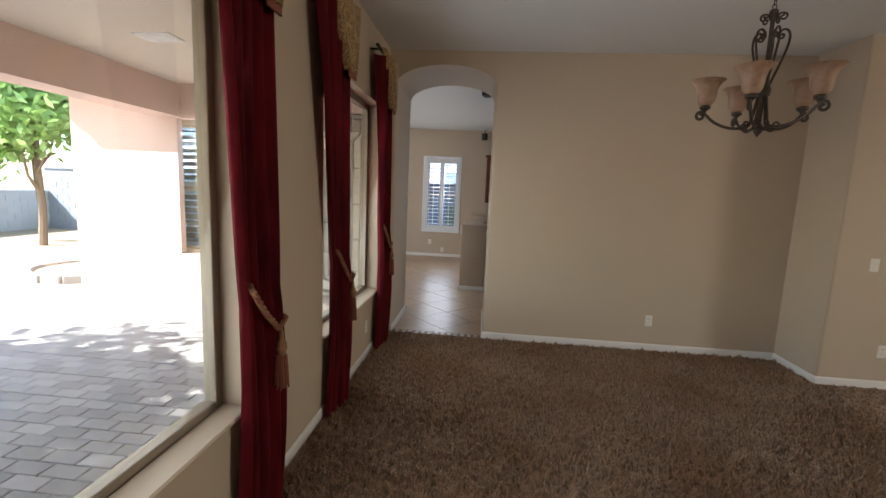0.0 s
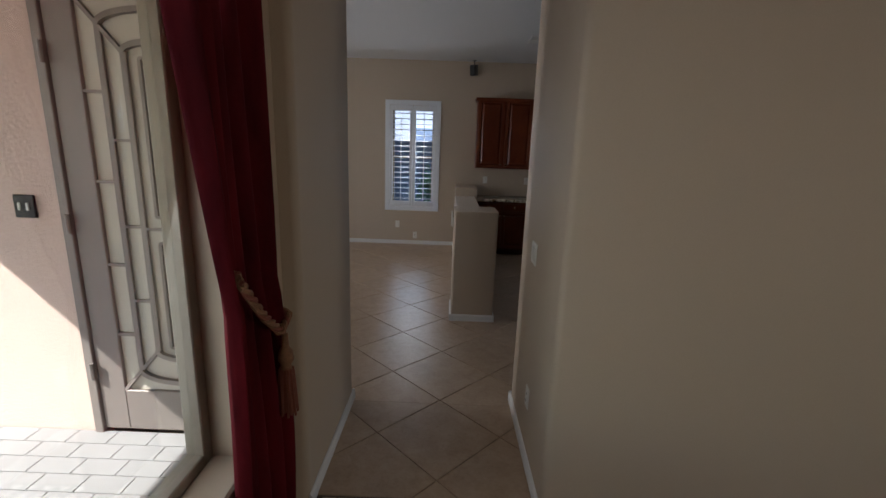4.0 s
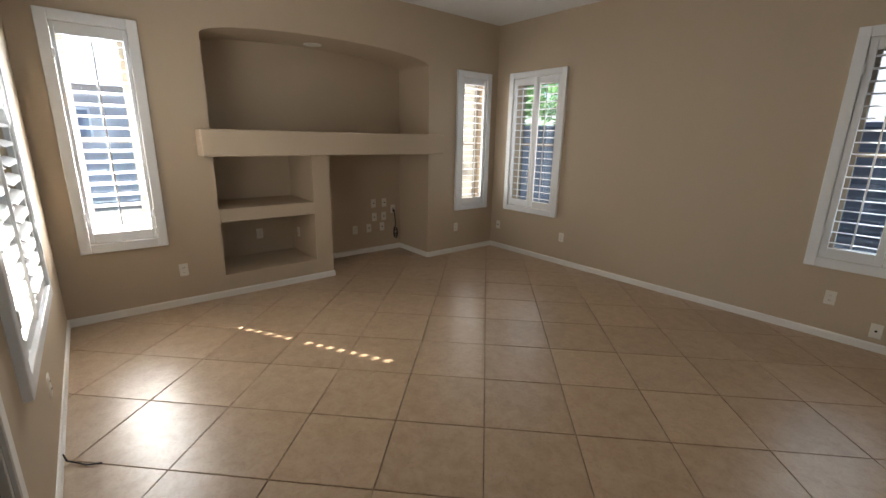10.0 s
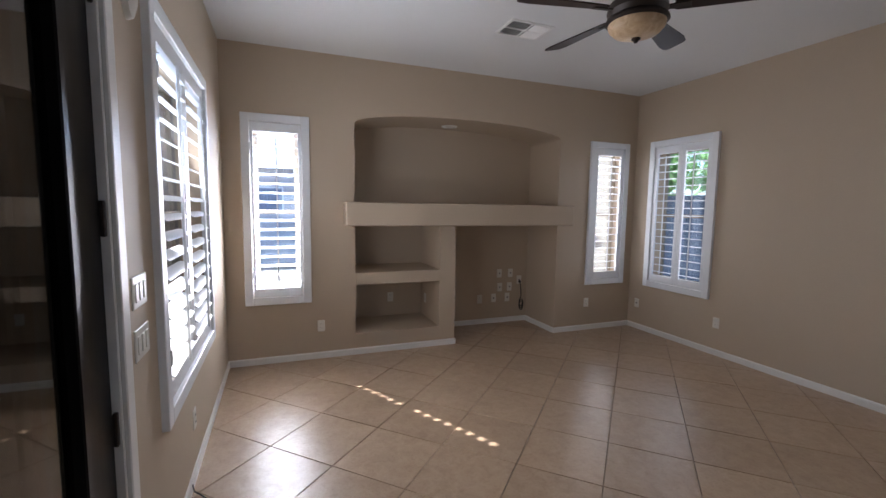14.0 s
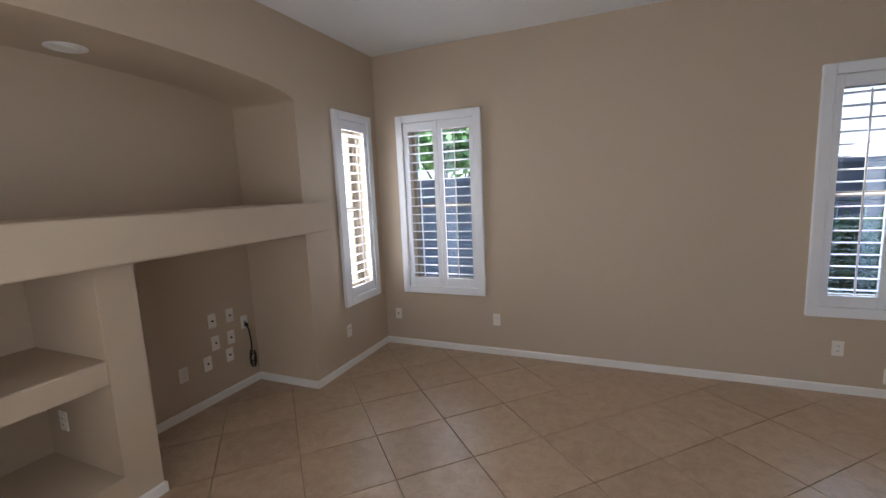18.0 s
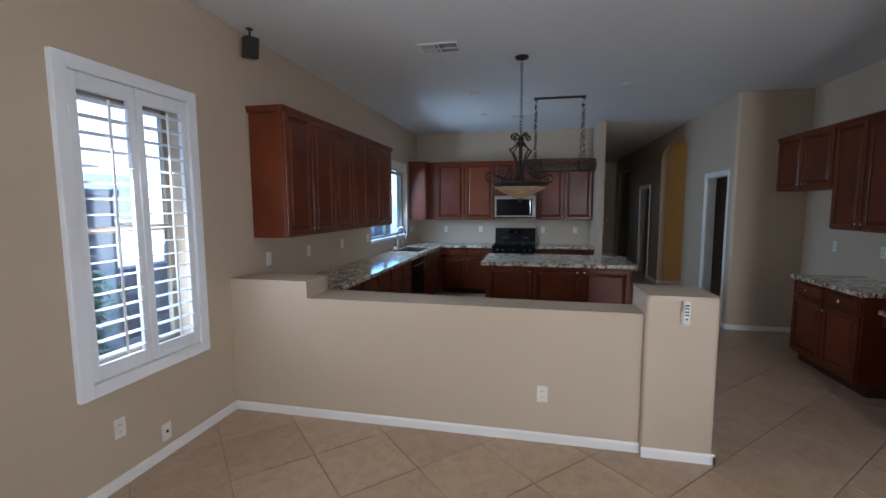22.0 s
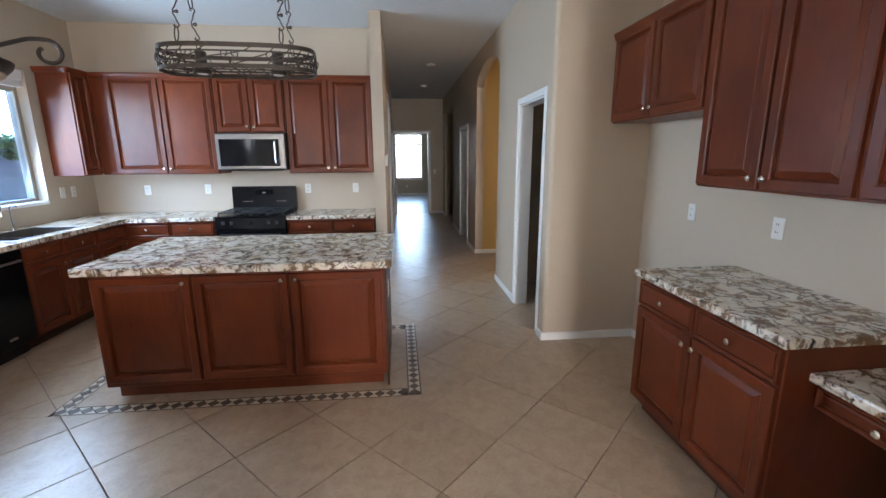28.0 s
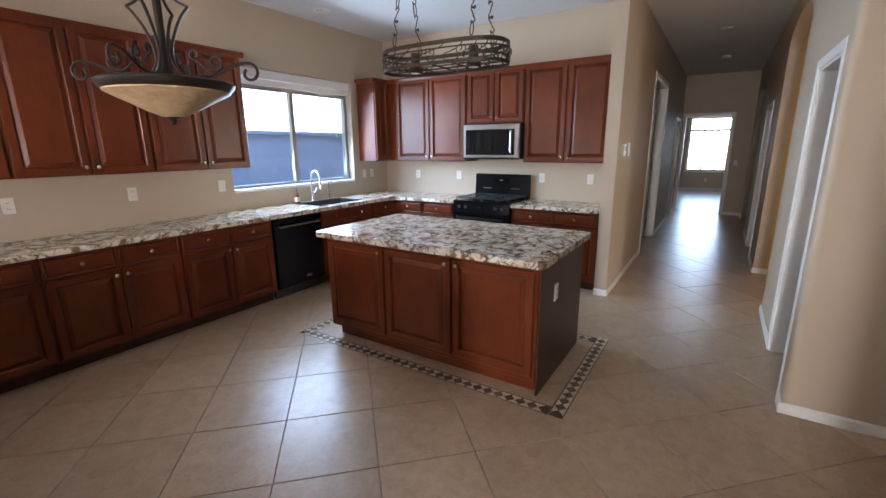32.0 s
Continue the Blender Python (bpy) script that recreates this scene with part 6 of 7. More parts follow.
for k in range(5):
    off = 0.248
    arm = [(0.02, 2.235), (0.035, 2.14), (0.05, 2.07), (0.10, 2.055), (0.17, 2.065), (0.235, 2.10), (0.275, 2.14), (0.30, 2.16)] + [(q[0], q[1]) for q in spiral(0.305, 2.135, 0.028, 0.008, 1.5, -1.1, 12)]
    a = part("scroll_arm", tube(smooth(around(arm, k, 5, off), 3), 0.0085, 7), PEWTER, chan, "", True)
    ang = math.tau * k / 5 + off
    place_at = pose(0.285 * math.cos(ang), 0.285 * math.sin(ang), 2.145)
    part("cup", lathe([(0.006, 0.0), (0.010, 0.02), (0.030, 0.035), (0.032, 0.045), (0, 0.046)], 16), PEWTER, a, "", True, place_at)
    part("glass_shade", lathe([(0.022, 0.046), (0.034, 0.054), (0.043, 0.072), (0.047, 0.098), (0.050, 0.125), (0.058, 0.150), (0.072, 0.168), (0.084, 0.176), (0.080, 0.177), (0.068, 0.169), (0.054, 0.150), (0.046, 0.125), (0.043, 0.098), (0.039, 0.073), (0.030, 0.058), (0, 0.055)], 22, None, False), SHADE_GLASS, a, "tea-stained glass bell shade", True, place_at @ Matrix.Scale(1.15, 4))
    heart = [(0.012, 2.26), (0.045, 2.36), (0.075, 2.46), (0.092, 2.54), (0.085, 2.59), (0.06, 2.605), (0.035, 2.585)] + [(q[0], q[1]) for q in spiral(0.052, 2.57, 0.02, 0.006, 2.2, 1.0, 9)]
    part("heart_scroll", tube(smooth(around(heart, k, 5, off + 0.63), 3), 0.0065, 6), PEWTER, chan, "", True)
    curl = [(0.012, 2.66), (0.03, 2.69), (0.05, 2.69)] + [(q[0], q[1]) for q in spiral(0.048, 2.67, 0.02, 0.006, 1.4, -1.1, 9)]
    part("top_curl", tube(smooth(around(curl, k, 5, off + 0.3), 3), 0.0055, 6), PEWTER, chan, "", True)
    leaf = [(0.02, 2.06), (0.06, 2.035), (0.085, 2.05)] + [(q[0], q[1]) for q in spiral(0.082, 2.072, 0.020, 0.006, -1.4, 1.1, 9)]
    part("foot_curl", tube(smooth(around(leaf, k, 5, off + 0.63), 3), 0.006, 6), PEWTER, chan, "", True)


# ---- curtains ----
def tied(v, tie):
    """How far the drape is gathered at height v, 0 at the floor and 1 at the top."""
    if v > tie:
        s = (v - tie) / (1 - tie)
        return s ** 0.8
    s = (tie - v) / tie
    return 0.20 * s ** 0.5


def drape(name, y_wall, y_open, near, label, tie=0.455):
    """Floor-length velvet drape, gathered towards y_wall by a cord; y_open is its free edge at the top."""
    t = thing(name, label, "curtain", pose(0, 0, 0), "velvet drapes")
    rows, cols, top = 44, 64, 2.74
    sgn = 1 if y_open > y_wall else -1
    full = abs(y_open - y_wall)
    bm = bmesh.new()
    grid = []
    for i in range(rows + 1):
        v = i / rows
        z = 0.006 + v * (top - 0.006)
        g = tied(v, tie)
        width = near + (full - near) * g
        depth = 0.058 + 0.034 * g + (0.008 if v < tie else 0)
        belly = 0.02 * math.sin(math.pi * min(1, v / tie)) if v < tie else 0.0
        ring = []
        for side in (1, -1):
            for j in range(cols):
                u = j / (cols - 1)
                u = u if side > 0 else 1 - u
                fold = math.sin(u * math.tau * 4.6 + 0.7 * math.sin(3.1 * v + y_wall)) * (0.75 + 0.25 * math.sin(u * 23 + y_wall * 7))
                x = PANE + 0.028 + belly + depth * (0.5 + 0.5 * fold) + (0.006 if side > 0 else 0.0) + 0.02 * math.sin(u * 5 + v * 4)
                ring.append(bm.verts.new((x, y_wall + sgn * (u * width), z)))
        grid.append(ring)
    n = 2 * cols
    for a, b in zip(grid, grid[1:]):
        for k in range(n):
            bm.faces.new((a[k], a[(k + 1) % n], b[(k + 1) % n], b[k]))
    bm.faces.new(grid[0])
    bm.faces.new(grid[-1])
    part("cloth", bm, VELVET, t, "", True)
    # cord tieback: from the wall hook round the front of the drape
    zt = tie * top
    low = (PANE + 0.128, y_wall + sgn * near * 0.25, zt - 0.14)
    pts = [(PANE + 0.075, y_wall + sgn * near * 0.86, zt + 0.10), (PANE + 0.105, y_wall + sgn * near * 0.95, zt + 0.07), (PANE + 0.128, y_wall + sgn * near * 0.70, zt - 0.04), low, (PANE + 0.125, y_wall - sgn * 0.012, zt - 0.11), (PANE + 0.014, y_wall - sgn * 0.02, zt - 0.05)]
    fine = []
    for a, b in zip(pts, pts[1:]):
        fine += [Vector(a).lerp(Vector(b), k / 12) for k in range(12)]
    cord = None
    for ph in (0, math.tau / 3, 2 * math.tau / 3):
        strand = [p + 0.0075 * Vector((math.cos(ph + k * 0.75), math.sin(ph + k * 0.75) * 0.6, math.sin(ph + k * 0.75))) for k, p in enumerate(fine)]
        c = part("cord" if cord is None else "strand", tube(strand, 0.0075, 5), CORD if ph else FRINGE, cord or t, "twisted gold and red cord" if cord is None else "", True)
        cord = cord or c
    lx, ly, lz = low
    ts = part("tassel", moved(lathe([(0, 0.02), (0.010, 0.015), (0.012, -0.03), (0.022, -0.045), (0.026, -0.075), (0.016, -0.095), (0.020, -0.11)], 14, None, False), pose(lx + 0.012, ly, lz - 0.02)), CORD, t, "gold and rust tassel with a long fringe", True)
    bm = bmesh.new()
    for k in range(34):
        a = k * 2.4
        r = 0.022 * math.sqrt((k + 0.5) / 34)
        tube([(lx + 0.012 + r * math.cos(a), ly + r * math.sin(a), lz - 0.125), (lx + 0.012 + 1.25 * r * math.cos(a), ly + 1.25 * r * math.sin(a), lz - 0.19), (lx + 0.012 + 1.5 * r * math.cos(a + 0.1), ly + 1.5 * r * math.sin(a + 0.1), lz - 0.275 - 0.01 * (k % 3))], 0.0042, 4, bm)
    part("fringe", bm, FRINGE, ts, "rust fringe")
    # gold swag above
    swag = bmesh.new()
    g2 = []
    for i in range(13):
        v = i / 12
        z = 2.80 - 0.44 * v
        w0, w1 = -0.06, full * 0.95 + 0.02
        half = [bm_u for bm_u in (w0 + (full * 0.06 - w0) * v, w1 + (full * 0.30 - w1) * v ** 0.8)]
        ringp = []
        for side in (1, -1):
            for j in range(17):
                u = j / 16 if side > 0 else 1 - j / 16
                x = PANE + 0.115 + 0.022 * math.sin(u * math.tau * 2.5 + v) + 0.028 * math.sin(math.pi * u) * (1 - 0.4 * v) + (0.006 if side > 0 else 0)
                ringp.append(swag.verts.new((x, y_wall + sgn * (half[0] + (half[1] - half[0]) * u), z)))
        g2.append(ringp)
    for a, b in zip(g2, g2[1:]):
        for k in range(34):
            swag.faces.new((a[k], a[(k + 1) % 34], b[(k + 1) % 34], b[k]))
    swag.faces.new(g2[0])
    swag.faces.new(g2[-1])
    s = part("valance", swag, DAMASK, t, "gold damask valance with dark fringe", True)
    bm = bmesh.new()
    for k in range(26):
        u = k / 25
        yy = y_wall + sgn * (full * 0.06 + (full * 0.25) * u)
        tube([(PANE + 0.13, yy, 2.37), (PANE + 0.132, yy, 2.325)], 0.006, 4, bm)
    part("fringe", bm, FRINGE, s)
    part("rod", tube([(PANE + 0.09, y_wall - sgn * 0.06, 2.80), (PANE + 0.09, y_wall + sgn * (full + 0.05), 2.80)], 0.016, 10), BRONZE, t, "dark curtain rod", True)
    for yy in (y_wall - sgn * 0.02, y_wall + sgn * full * 0.9):
        part("bracket", tube([(PANE + 0.001, yy, 2.80), (PANE + 0.09, yy, 2.80)], 0.010, 6), BRONZE, t)


drape("velvet_drape", 1.94, 1.48, 0.25, "wine red velvet drape tied back beside a wide window", 0.39)
drape("velvet_drape", 3.05, 2.44, 0.26, "wine red velvet drape tied back at a window's edge", 0.39)
drape("velvet_drape", 4.36, 3.79, 0.26, "wine red velvet drape tied back beside the passage", 0.42)


# ---- outdoors ----
structure("ground", box(-90, 90, -90, 90, -0.6, -0.30), GRAVEL, "tan desert gravel ground", "ground")
structure("patio_base", box(-9.5, -1.0, -7.0, 5.2, -0.32, -0.085), SAND, "sand bed under the patio pavers", "patio")
structure("side_yard", box(-60, 25, 10.61, 60, -0.40, -0.12), GRAVEL, "tan gravel side yard", "ground")
structure("side_yard_west", box(-60, -5.12, 5.2, 10.61, -0.40, -0.12), GRAVEL, "tan gravel yard", "ground")
structure("patio_ceiling", box(-3.95, -1.0, -7.0, 5.2, 2.78, 2.9), PALE_STUCCO, "pale stucco patio ceiling", "patio ceiling")
structure("patio_beam", box(-3.98, -3.62, -7.0, 5.2, 2.38, 2.779), STUCCO, "tan stucco beam along the patio roof", "beam")
structure("patio_roof", box(-3.98, -0.9, -7.2, 5.3, 2.902, 3.25), ROOF, "patio roof slab", "roof")
structure("house_eave", box(-5.5, -3.98, 4.75, 5.2, 2.75, 2.95), STUCCO, "tan stucco eave over the patio wall", "eave")
# North overhang depth is chosen so its shadow covers the garden wall.
structure("house_roof", box(-5.9, 18.6, 4.75, 11.55, 3.26, 3.45), ROOF, "tiled roof of the house", "roof")
structure("house_roof", box(-1.5, 18.6, -3.3, 4.746, 3.26, 3.45), ROOF, "tiled roof of the dining wing", "roof")
structure("house_eave_north", box(-6.45, 18.0, 10.61, 11.5, 3.0, 3.25), STUCCO, "tan stucco eave", "eave")
cols = thing("patio_post", "square tan stucco patio post", "post", pose(-3.80, -2.4, 0))
part("shaft", box(-0.2, 0.2, -0.2, 0.2, -0.09, 2.38, 0.01), STUCCO, cols)
vent = thing("patio_vent", "white vent in the patio ceiling", "vent", pose(-2.55, 3.55, 2.78))
part("plate", box(-0.16, 0.16, -0.10, 0.10, -0.012, 0.0, 0.004), TRIM, vent)
for k in range(5):
    part("slat", box(-0.13, 0.13, -0.075 + k * 0.034, -0.060 + k * 0.034, -0.02, -0.012), TRIM, vent)


def leaves(name, centre, size, count, material, seed, leaf=0.09, parent=None, label=""):
    """A crown of many small leaf blades with an uneven outline."""
    rnd = np.random.RandomState(seed)
    lumps = rnd.normal(0, 0.42, (14, 3))
    which = rnd.randint(0, 14, count)
    p = lumps[which] + rnd.normal(0, 0.26, (count, 3))
    p = p * np.array(size) + np.array(centre)
    d = rnd.normal(0, 1, (count, 3))
    d /= np.linalg.norm(d, axis=1)[:, None]
    e = np.cross(d, rnd.normal(0, 1, (count, 3)))
    e /= np.linalg.norm(e, axis=1)[:, None]
    s = leaf * rnd.uniform(0.6, 1.3, (count, 1))
    quad = np.stack([p - d * s, p + e * s * 0.42, p + d * s, p - e * s * 0.42], 1).reshape(-1, 3)
    me = bpy.data.meshes.new(name)
    me.from_pydata(quad.tolist(), [], [(4 * k, 4 * k + 1, 4 * k + 2, 4 * k + 3) for k in range(count)])
    me.materials.append(material)
    ob = new(name, me)
    if parent is not None:
        ob.parent = parent
    return tagged(ob, label)


def tree(x, y, h, crown, count, seed, label, material=None, leaf=0.10):
    t = thing("garden_tree", label, "tree", pose(x, y, -0.15), "garden trees")
    rnd = random.Random(seed)
    trunk = [(0, 0, -0.1), (0.05, 0.02, h * 0.2), (-0.04, 0.06, h * 0.42), (0.03, 0.0, h * 0.62)]
    part("trunk", tube(trunk, 0.07, 8, None, False, lambda s: 1.3 - 0.6 * s), BARK, t, "", True)
    for k in range(5):
        a = k * 1.256 + rnd.uniform(-0.3, 0.3)
        z0 = h * rnd.uniform(0.22, 0.5)
        part("limb", tube([(0, 0, z0), (0.25 * math.cos(a), 0.25 * math.sin(a), z0 + 0.35), (0.6 * math.cos(a), 0.6 * math.sin(a), h * 0.75)], 0.035, 6, None, False, lambda s: 1.2 - 0.8 * s), BARK, t, "", True)
    leaves("crown", (0, 0, h * 0.78), crown, count, material or LEAF, seed, leaf, t)
    return t


tree(-7.2, -0.5, 5.6, (2.0, 2.1, 1.1), 9000, 12, "tall leafy tree shading the patio", None, 0.16)
tree(-10.3, 9.3, 4.7, (1.5, 1.5, 1.15), 9000, 3, "sunlit green garden tree with a pale branching trunk", None, 0.13)
# Added tree; its crown keeps the sun off the wall outside window_2.
tree(-10.0, 11.25, 4.7, (1.4, 1.0, 1.25), 9000, 14, "leafy green garden tree added to shade the block wall", None, 0.13)
tree(-12.0, 9.4, 4.2, (1.2, 1.3, 1.0), 5000, 4, "leafy green garden tree by the garden wall", None, 0.13)
# Green over the wall, with the crown enlarged to shade it by window_3.
tree(-7.5, 11.15, 4.5, (1.15, 1.0, 0.85), 15000, 5, "green garden tree beside the house", None, 0.13)
tree(-5.7, 14.3, 3.3, (1.3, 0.5, 0.62), 2600, 6, "green shrub tree rising over the block wall", None, 0.12)
tree(-8.6, 14.2, 3.4, (1.2, 0.5, 0.6), 5000, 9, "leafy green tree beyond the block wall", None, 0.12)
tree(3.9, 13.4, 1.95, (0.5, 0.2, 0.14), 1600, 7, "green shrub rising over the block wall", DARK_LEAF, 0.06)
tree(6.6, 13.5, 2.1, (0.6, 0.25, 0.2), 2400, 8, "green shrub rising over the block wall", DARK_LEAF, 0.06)


def garden_wall(name, x0, y0, x1, y1, h, label, made=None, blocks=True):
    """Block wall with running courses."""
    t = thing(name, label, "garden wall", None, "garden walls", "structure")
    made = made or BLOCK
    length = math.hypot(x1 - x0, y1 - y0)
    ang = math.degrees(math.atan2(y1 - y0, x1 - x0))
    part("core", moved(box(0, length, -0.06, 0.06, -0.3, h - 0.02), pose(x0, y0, 0, 0, 0, ang)), made, t)
    me = mesh_of(box(0.004, 0.396, -0.075, 0.075, 0.004, 0.192, 0.005), "block", made)
    n = 0
    for r in range(int(h / 0.196)):
        for k in range(int(length / 0.4)):
            if blocks and n < 280:
                part("block", me, made, t, m=pose(x0, y0, 0, 0, 0, ang) @ pose(k * 0.4 + (0.2 if r % 2 else 0.0), 0, -0.02 + r * 0.196))
                n += 1
    part("cap", moved(box(-0.05, length + 0.05, -0.10, 0.10, h - 0.02, h + 0.04, 0.008), pose(x0, y0, 0, 0, 0, ang)), made, t)
    return t


garden_wall("garden_wall_north", -13.6, 12.5, 0.75, 12.5, 1.78, "grey block garden wall north of the house")
garden_wall("garden_wall_low", 0.80, 12.5, 2.60, 12.5, 0.93, "low grey block garden wall north of the house")
# Lighter copy of the block colour: window brightness and haze painted in.
garden_wall("garden_wall_east", 2.65, 12.5, 9.6, 12.5, 1.80, "rendered garden wall outside the kitchen window, sky light in its colour", PALE_BLOCK, False)
# Kept low and pale; the bright yard view is put into its colour.
garden_wall("garden_wall_west", -13.6, -8.0, -13.6, 12.5, 1.05, "low block garden wall at the yard's end, brightness in its colour", PALE_BLOCK)
creeper = tagged(leaves("creeper", (6.9, 12.30, 1.70), (0.42, 0.08, 0.15), 700, DARK_LEAF, 33, 0.045), "green climbing shrub over the wall outside the kitchen", "creeper", "", "stuff")
hedge = tagged(leaves("hedge", (-0.25, 12.05, 0.62), (0.45, 0.22, 0.55), 6000, DARK_LEAF, 21, 0.05), "dark green climbing shrub on the garden wall", "hedge", "", "stuff")
nb = thing("neighbour_house", "pale stucco house beyond the garden wall", "house", pose(0, 0, 0))
part("wall", box(-2.6, 5.8, 17.0, 25.0, -0.4, 5.6), FAR_HOUSE, nb)
part("roof", prism([(16.4, 5.6), (25.6, 5.6), (21.0, 7.3)], -3.2, 6.4, 'x'), ROOF, nb)
for x, z in ((-1.4, 1.3), (3.9, 1.3), (-1.0, 3.9), (3.2, 3.9)):
    w = part("window", box(x, x + 1.2, 16.94, 17.02, z, z + 1.1, 0.01), TRIM, nb)
    # Panes of both houses take the block colour, standing in for haze.
    part("pane", box(x + 0.08, x + 1.12, 16.92, 16.95, z + 0.08, z + 1.02), BLOCK, w)
nb2 = thing("neighbour_house", "pale stucco house across the yard", "house", pose(0, 0, 0))
part("wall", box(-30.0, -22.0, 2.0, 16.0, -0.4, 3.2), FAR_HOUSE, nb2)
# Roof repeats the pale wall colour; glare of the bright view is in it.
part("roof", prism([(-30.6, 3.2), (-21.4, 3.2), (-26.0, 4.9)], 1.4, 16.6, 'y'), FAR_HOUSE, nb2)
for y in (5, 9, 13):
    w = part("window", box(-22.02, -21.94, y, y + 1.2, 1.2, 2.4, 0.01), TRIM, nb2)
    part("pane", box(-21.95, -21.92, y + 0.08, y + 1.12, 1.28, 2.32), BLOCK, w)
bed = thing("planting_bed", "round raised planting bed edged in stone", "planting bed", pose(-6.65, 6.9, 0))
part("soil", lathe([(0, -0.02), (0.75, -0.03), (0.8, -0.2)], 28, None, False), GRAVEL, bed)
edge = mesh_of(box(-0.14, 0.14, -0.07, 0.07, -0.14, 0.02, 0.015), "edging_stone", PAVER)
for k in range(18):
    a = k * math.tau / 18
    part("edging_stone", edge, PAVER, bed, m=pose(0.86 * math.cos(a), 0.86 * math.sin(a), 0, 0, 0, math.degrees(a) + 90))


# ---- floors, piece by piece ----
carpet_rnd = np.random.RandomState(11)


def tufts(name, x0, x1, y0, y1, step, height, label):
    """Shaggy yarn ends standing on the carpet backing."""
    nx, ny = int((x1 - x0) / step), int((y1 - y0) / step)
    gx, gy = np.meshgrid(np.arange(nx), np.arange(ny))
    n = nx * ny
    px = x0 + (gx.ravel() + carpet_rnd.uniform(0.1, 0.9, n)) * step
    py = y0 + (gy.ravel() + carpet_rnd.uniform(0.1, 0.9, n)) * step
    a = carpet_rnd.uniform(0, math.tau, n)
    r = step * carpet_rnd.uniform(0.45, 0.75, n)
    clump = np.zeros(n)
    drift = np.zeros((n, 2))
    for w in range(9):
        way, phase, k = carpet_rnd.uniform(0, math.tau), carpet_rnd.uniform(0, math.tau), math.tau / carpet_rnd.uniform(0.045, 0.13)
        wave = k * (px * math.cos(way) + py * math.sin(way)) + phase
        clump += np.sin(wave) / 3
        drift += np.stack([math.cos(way) * np.cos(wave), math.sin(way) * np.cos(wave)], 1) / 3
    lean = carpet_rnd.normal(0, 0.45 * step, (n, 2)) + drift * 0.8 * step
    hz = height * np.clip(0.95 + 0.75 * clump + carpet_rnd.uniform(-0.25, 0.25, n), 0.15, 2.0)
    vs = np.zeros((n, 4, 3))
    for k in range(3):
        vs[:, k, 0] = px + r * np.cos(a + k * 2.094)
        vs[:, k, 1] = py + r * np.sin(a + k * 2.094)
        vs[:, k, 2] = -0.006
    vs[:, 3, 0], vs[:, 3, 1], vs[:, 3, 2] = px + lean[:, 0], py + lean[:, 1], hz
    base = np.arange(n)[:, None] * 4
    tri = np.concatenate([base + np.array([q]) for q in ((0, 1, 3), (1, 2, 3), (2, 0, 3))], 0)
    me = bpy.data.meshes.new(name)
    me.from_pydata(vs.reshape(-1, 3).tolist(), [], tri.tolist())
    me.materials.append(CARPET)
    return tagged(new(name, me), label, "carpet", "", "stuff")


tufts("shag_carpet", PANE + 0.03, 3.33, -0.2, DINING - 0.045, 0.017, 0.022, "shaggy brown frieze carpet in the dining room")
tufts("shag_carpet_far", -0.8, 8.8, -2.84, -0.2, 0.022, 0.009, "brown frieze carpet in the living room")
tufts("shag_carpet_east", 3.34, 8.8, -0.2, 4.05, 0.022, 0.009, "brown frieze carpet in the living room")

# brick pavers on the patio
pavers = tagged(part("patio_paving", box(-4.6, -1.0, -0.6, 5.2, -0.12, -0.088), SAND), "grey brick pavers on the patio", "paving", "", "structure")
pm = mesh_of(box(0.003, 0.227, 0.003, 0.112, -0.03, 0.024, 0.004), "paver", PAVER)
made = 0
rest = bmesh.new()
for r in range(80):
    for k in range(41):
        x, y = -9.4 + k * 0.23 + (0.115 if r % 2 else 0), 5.08 - r * 0.115
        if x > -1.22:
            continue
        if x > -4.2 and y < 3.6 and made < 300:
            part("paver", pm, PAVER, pavers, m=pose(x, y, -0.085 + 0.002 * ((r * 7 + k * 3) % 3)))
            made += 1
        else:
            box(x + 0.003, x + 0.227, y + 0.003, y + 0.112, -0.09, -0.061, 0.0, rest)
tagged(part("paving_rest", rest, PAVER, pavers), "", "", "", "stuff")

# mosaic border round the island and strip at the passage
border = tagged(part("mosaic_bed", box(2.458, 3.70, 6.655, 8.98, -0.012, -0.0105), DARK_TILE), "brown and cream mosaic border set in the floor", "mosaic", "", "structure")
strip = tagged(part("mosaic_bed", box(-0.745, 0.295, DINING - 0.03, DINING + 0.075, -0.012, -0.0105), DARK_TILE), "brown and cream mosaic strip at the carpet's edge", "mosaic", "", "structure")
TRI = {}
for nm, mt in (("cream", LIGHT_TILE), ("taupe", MID_TILE), ("brown", DARK_TILE)):
    for way in (0, 1):
        q = 0.036
        pts = [(-q, -q), (q, -q), (0, q * 0.94)] if way == 0 else [(-q * 0.96, 0), (0, -q * 0.96), (q * 0.96, 0), (0, q * 0.96)]
        TRI[nm, way] = mesh_of(prism(pts, -0.012, 0.001), nm + "_piece", mt)


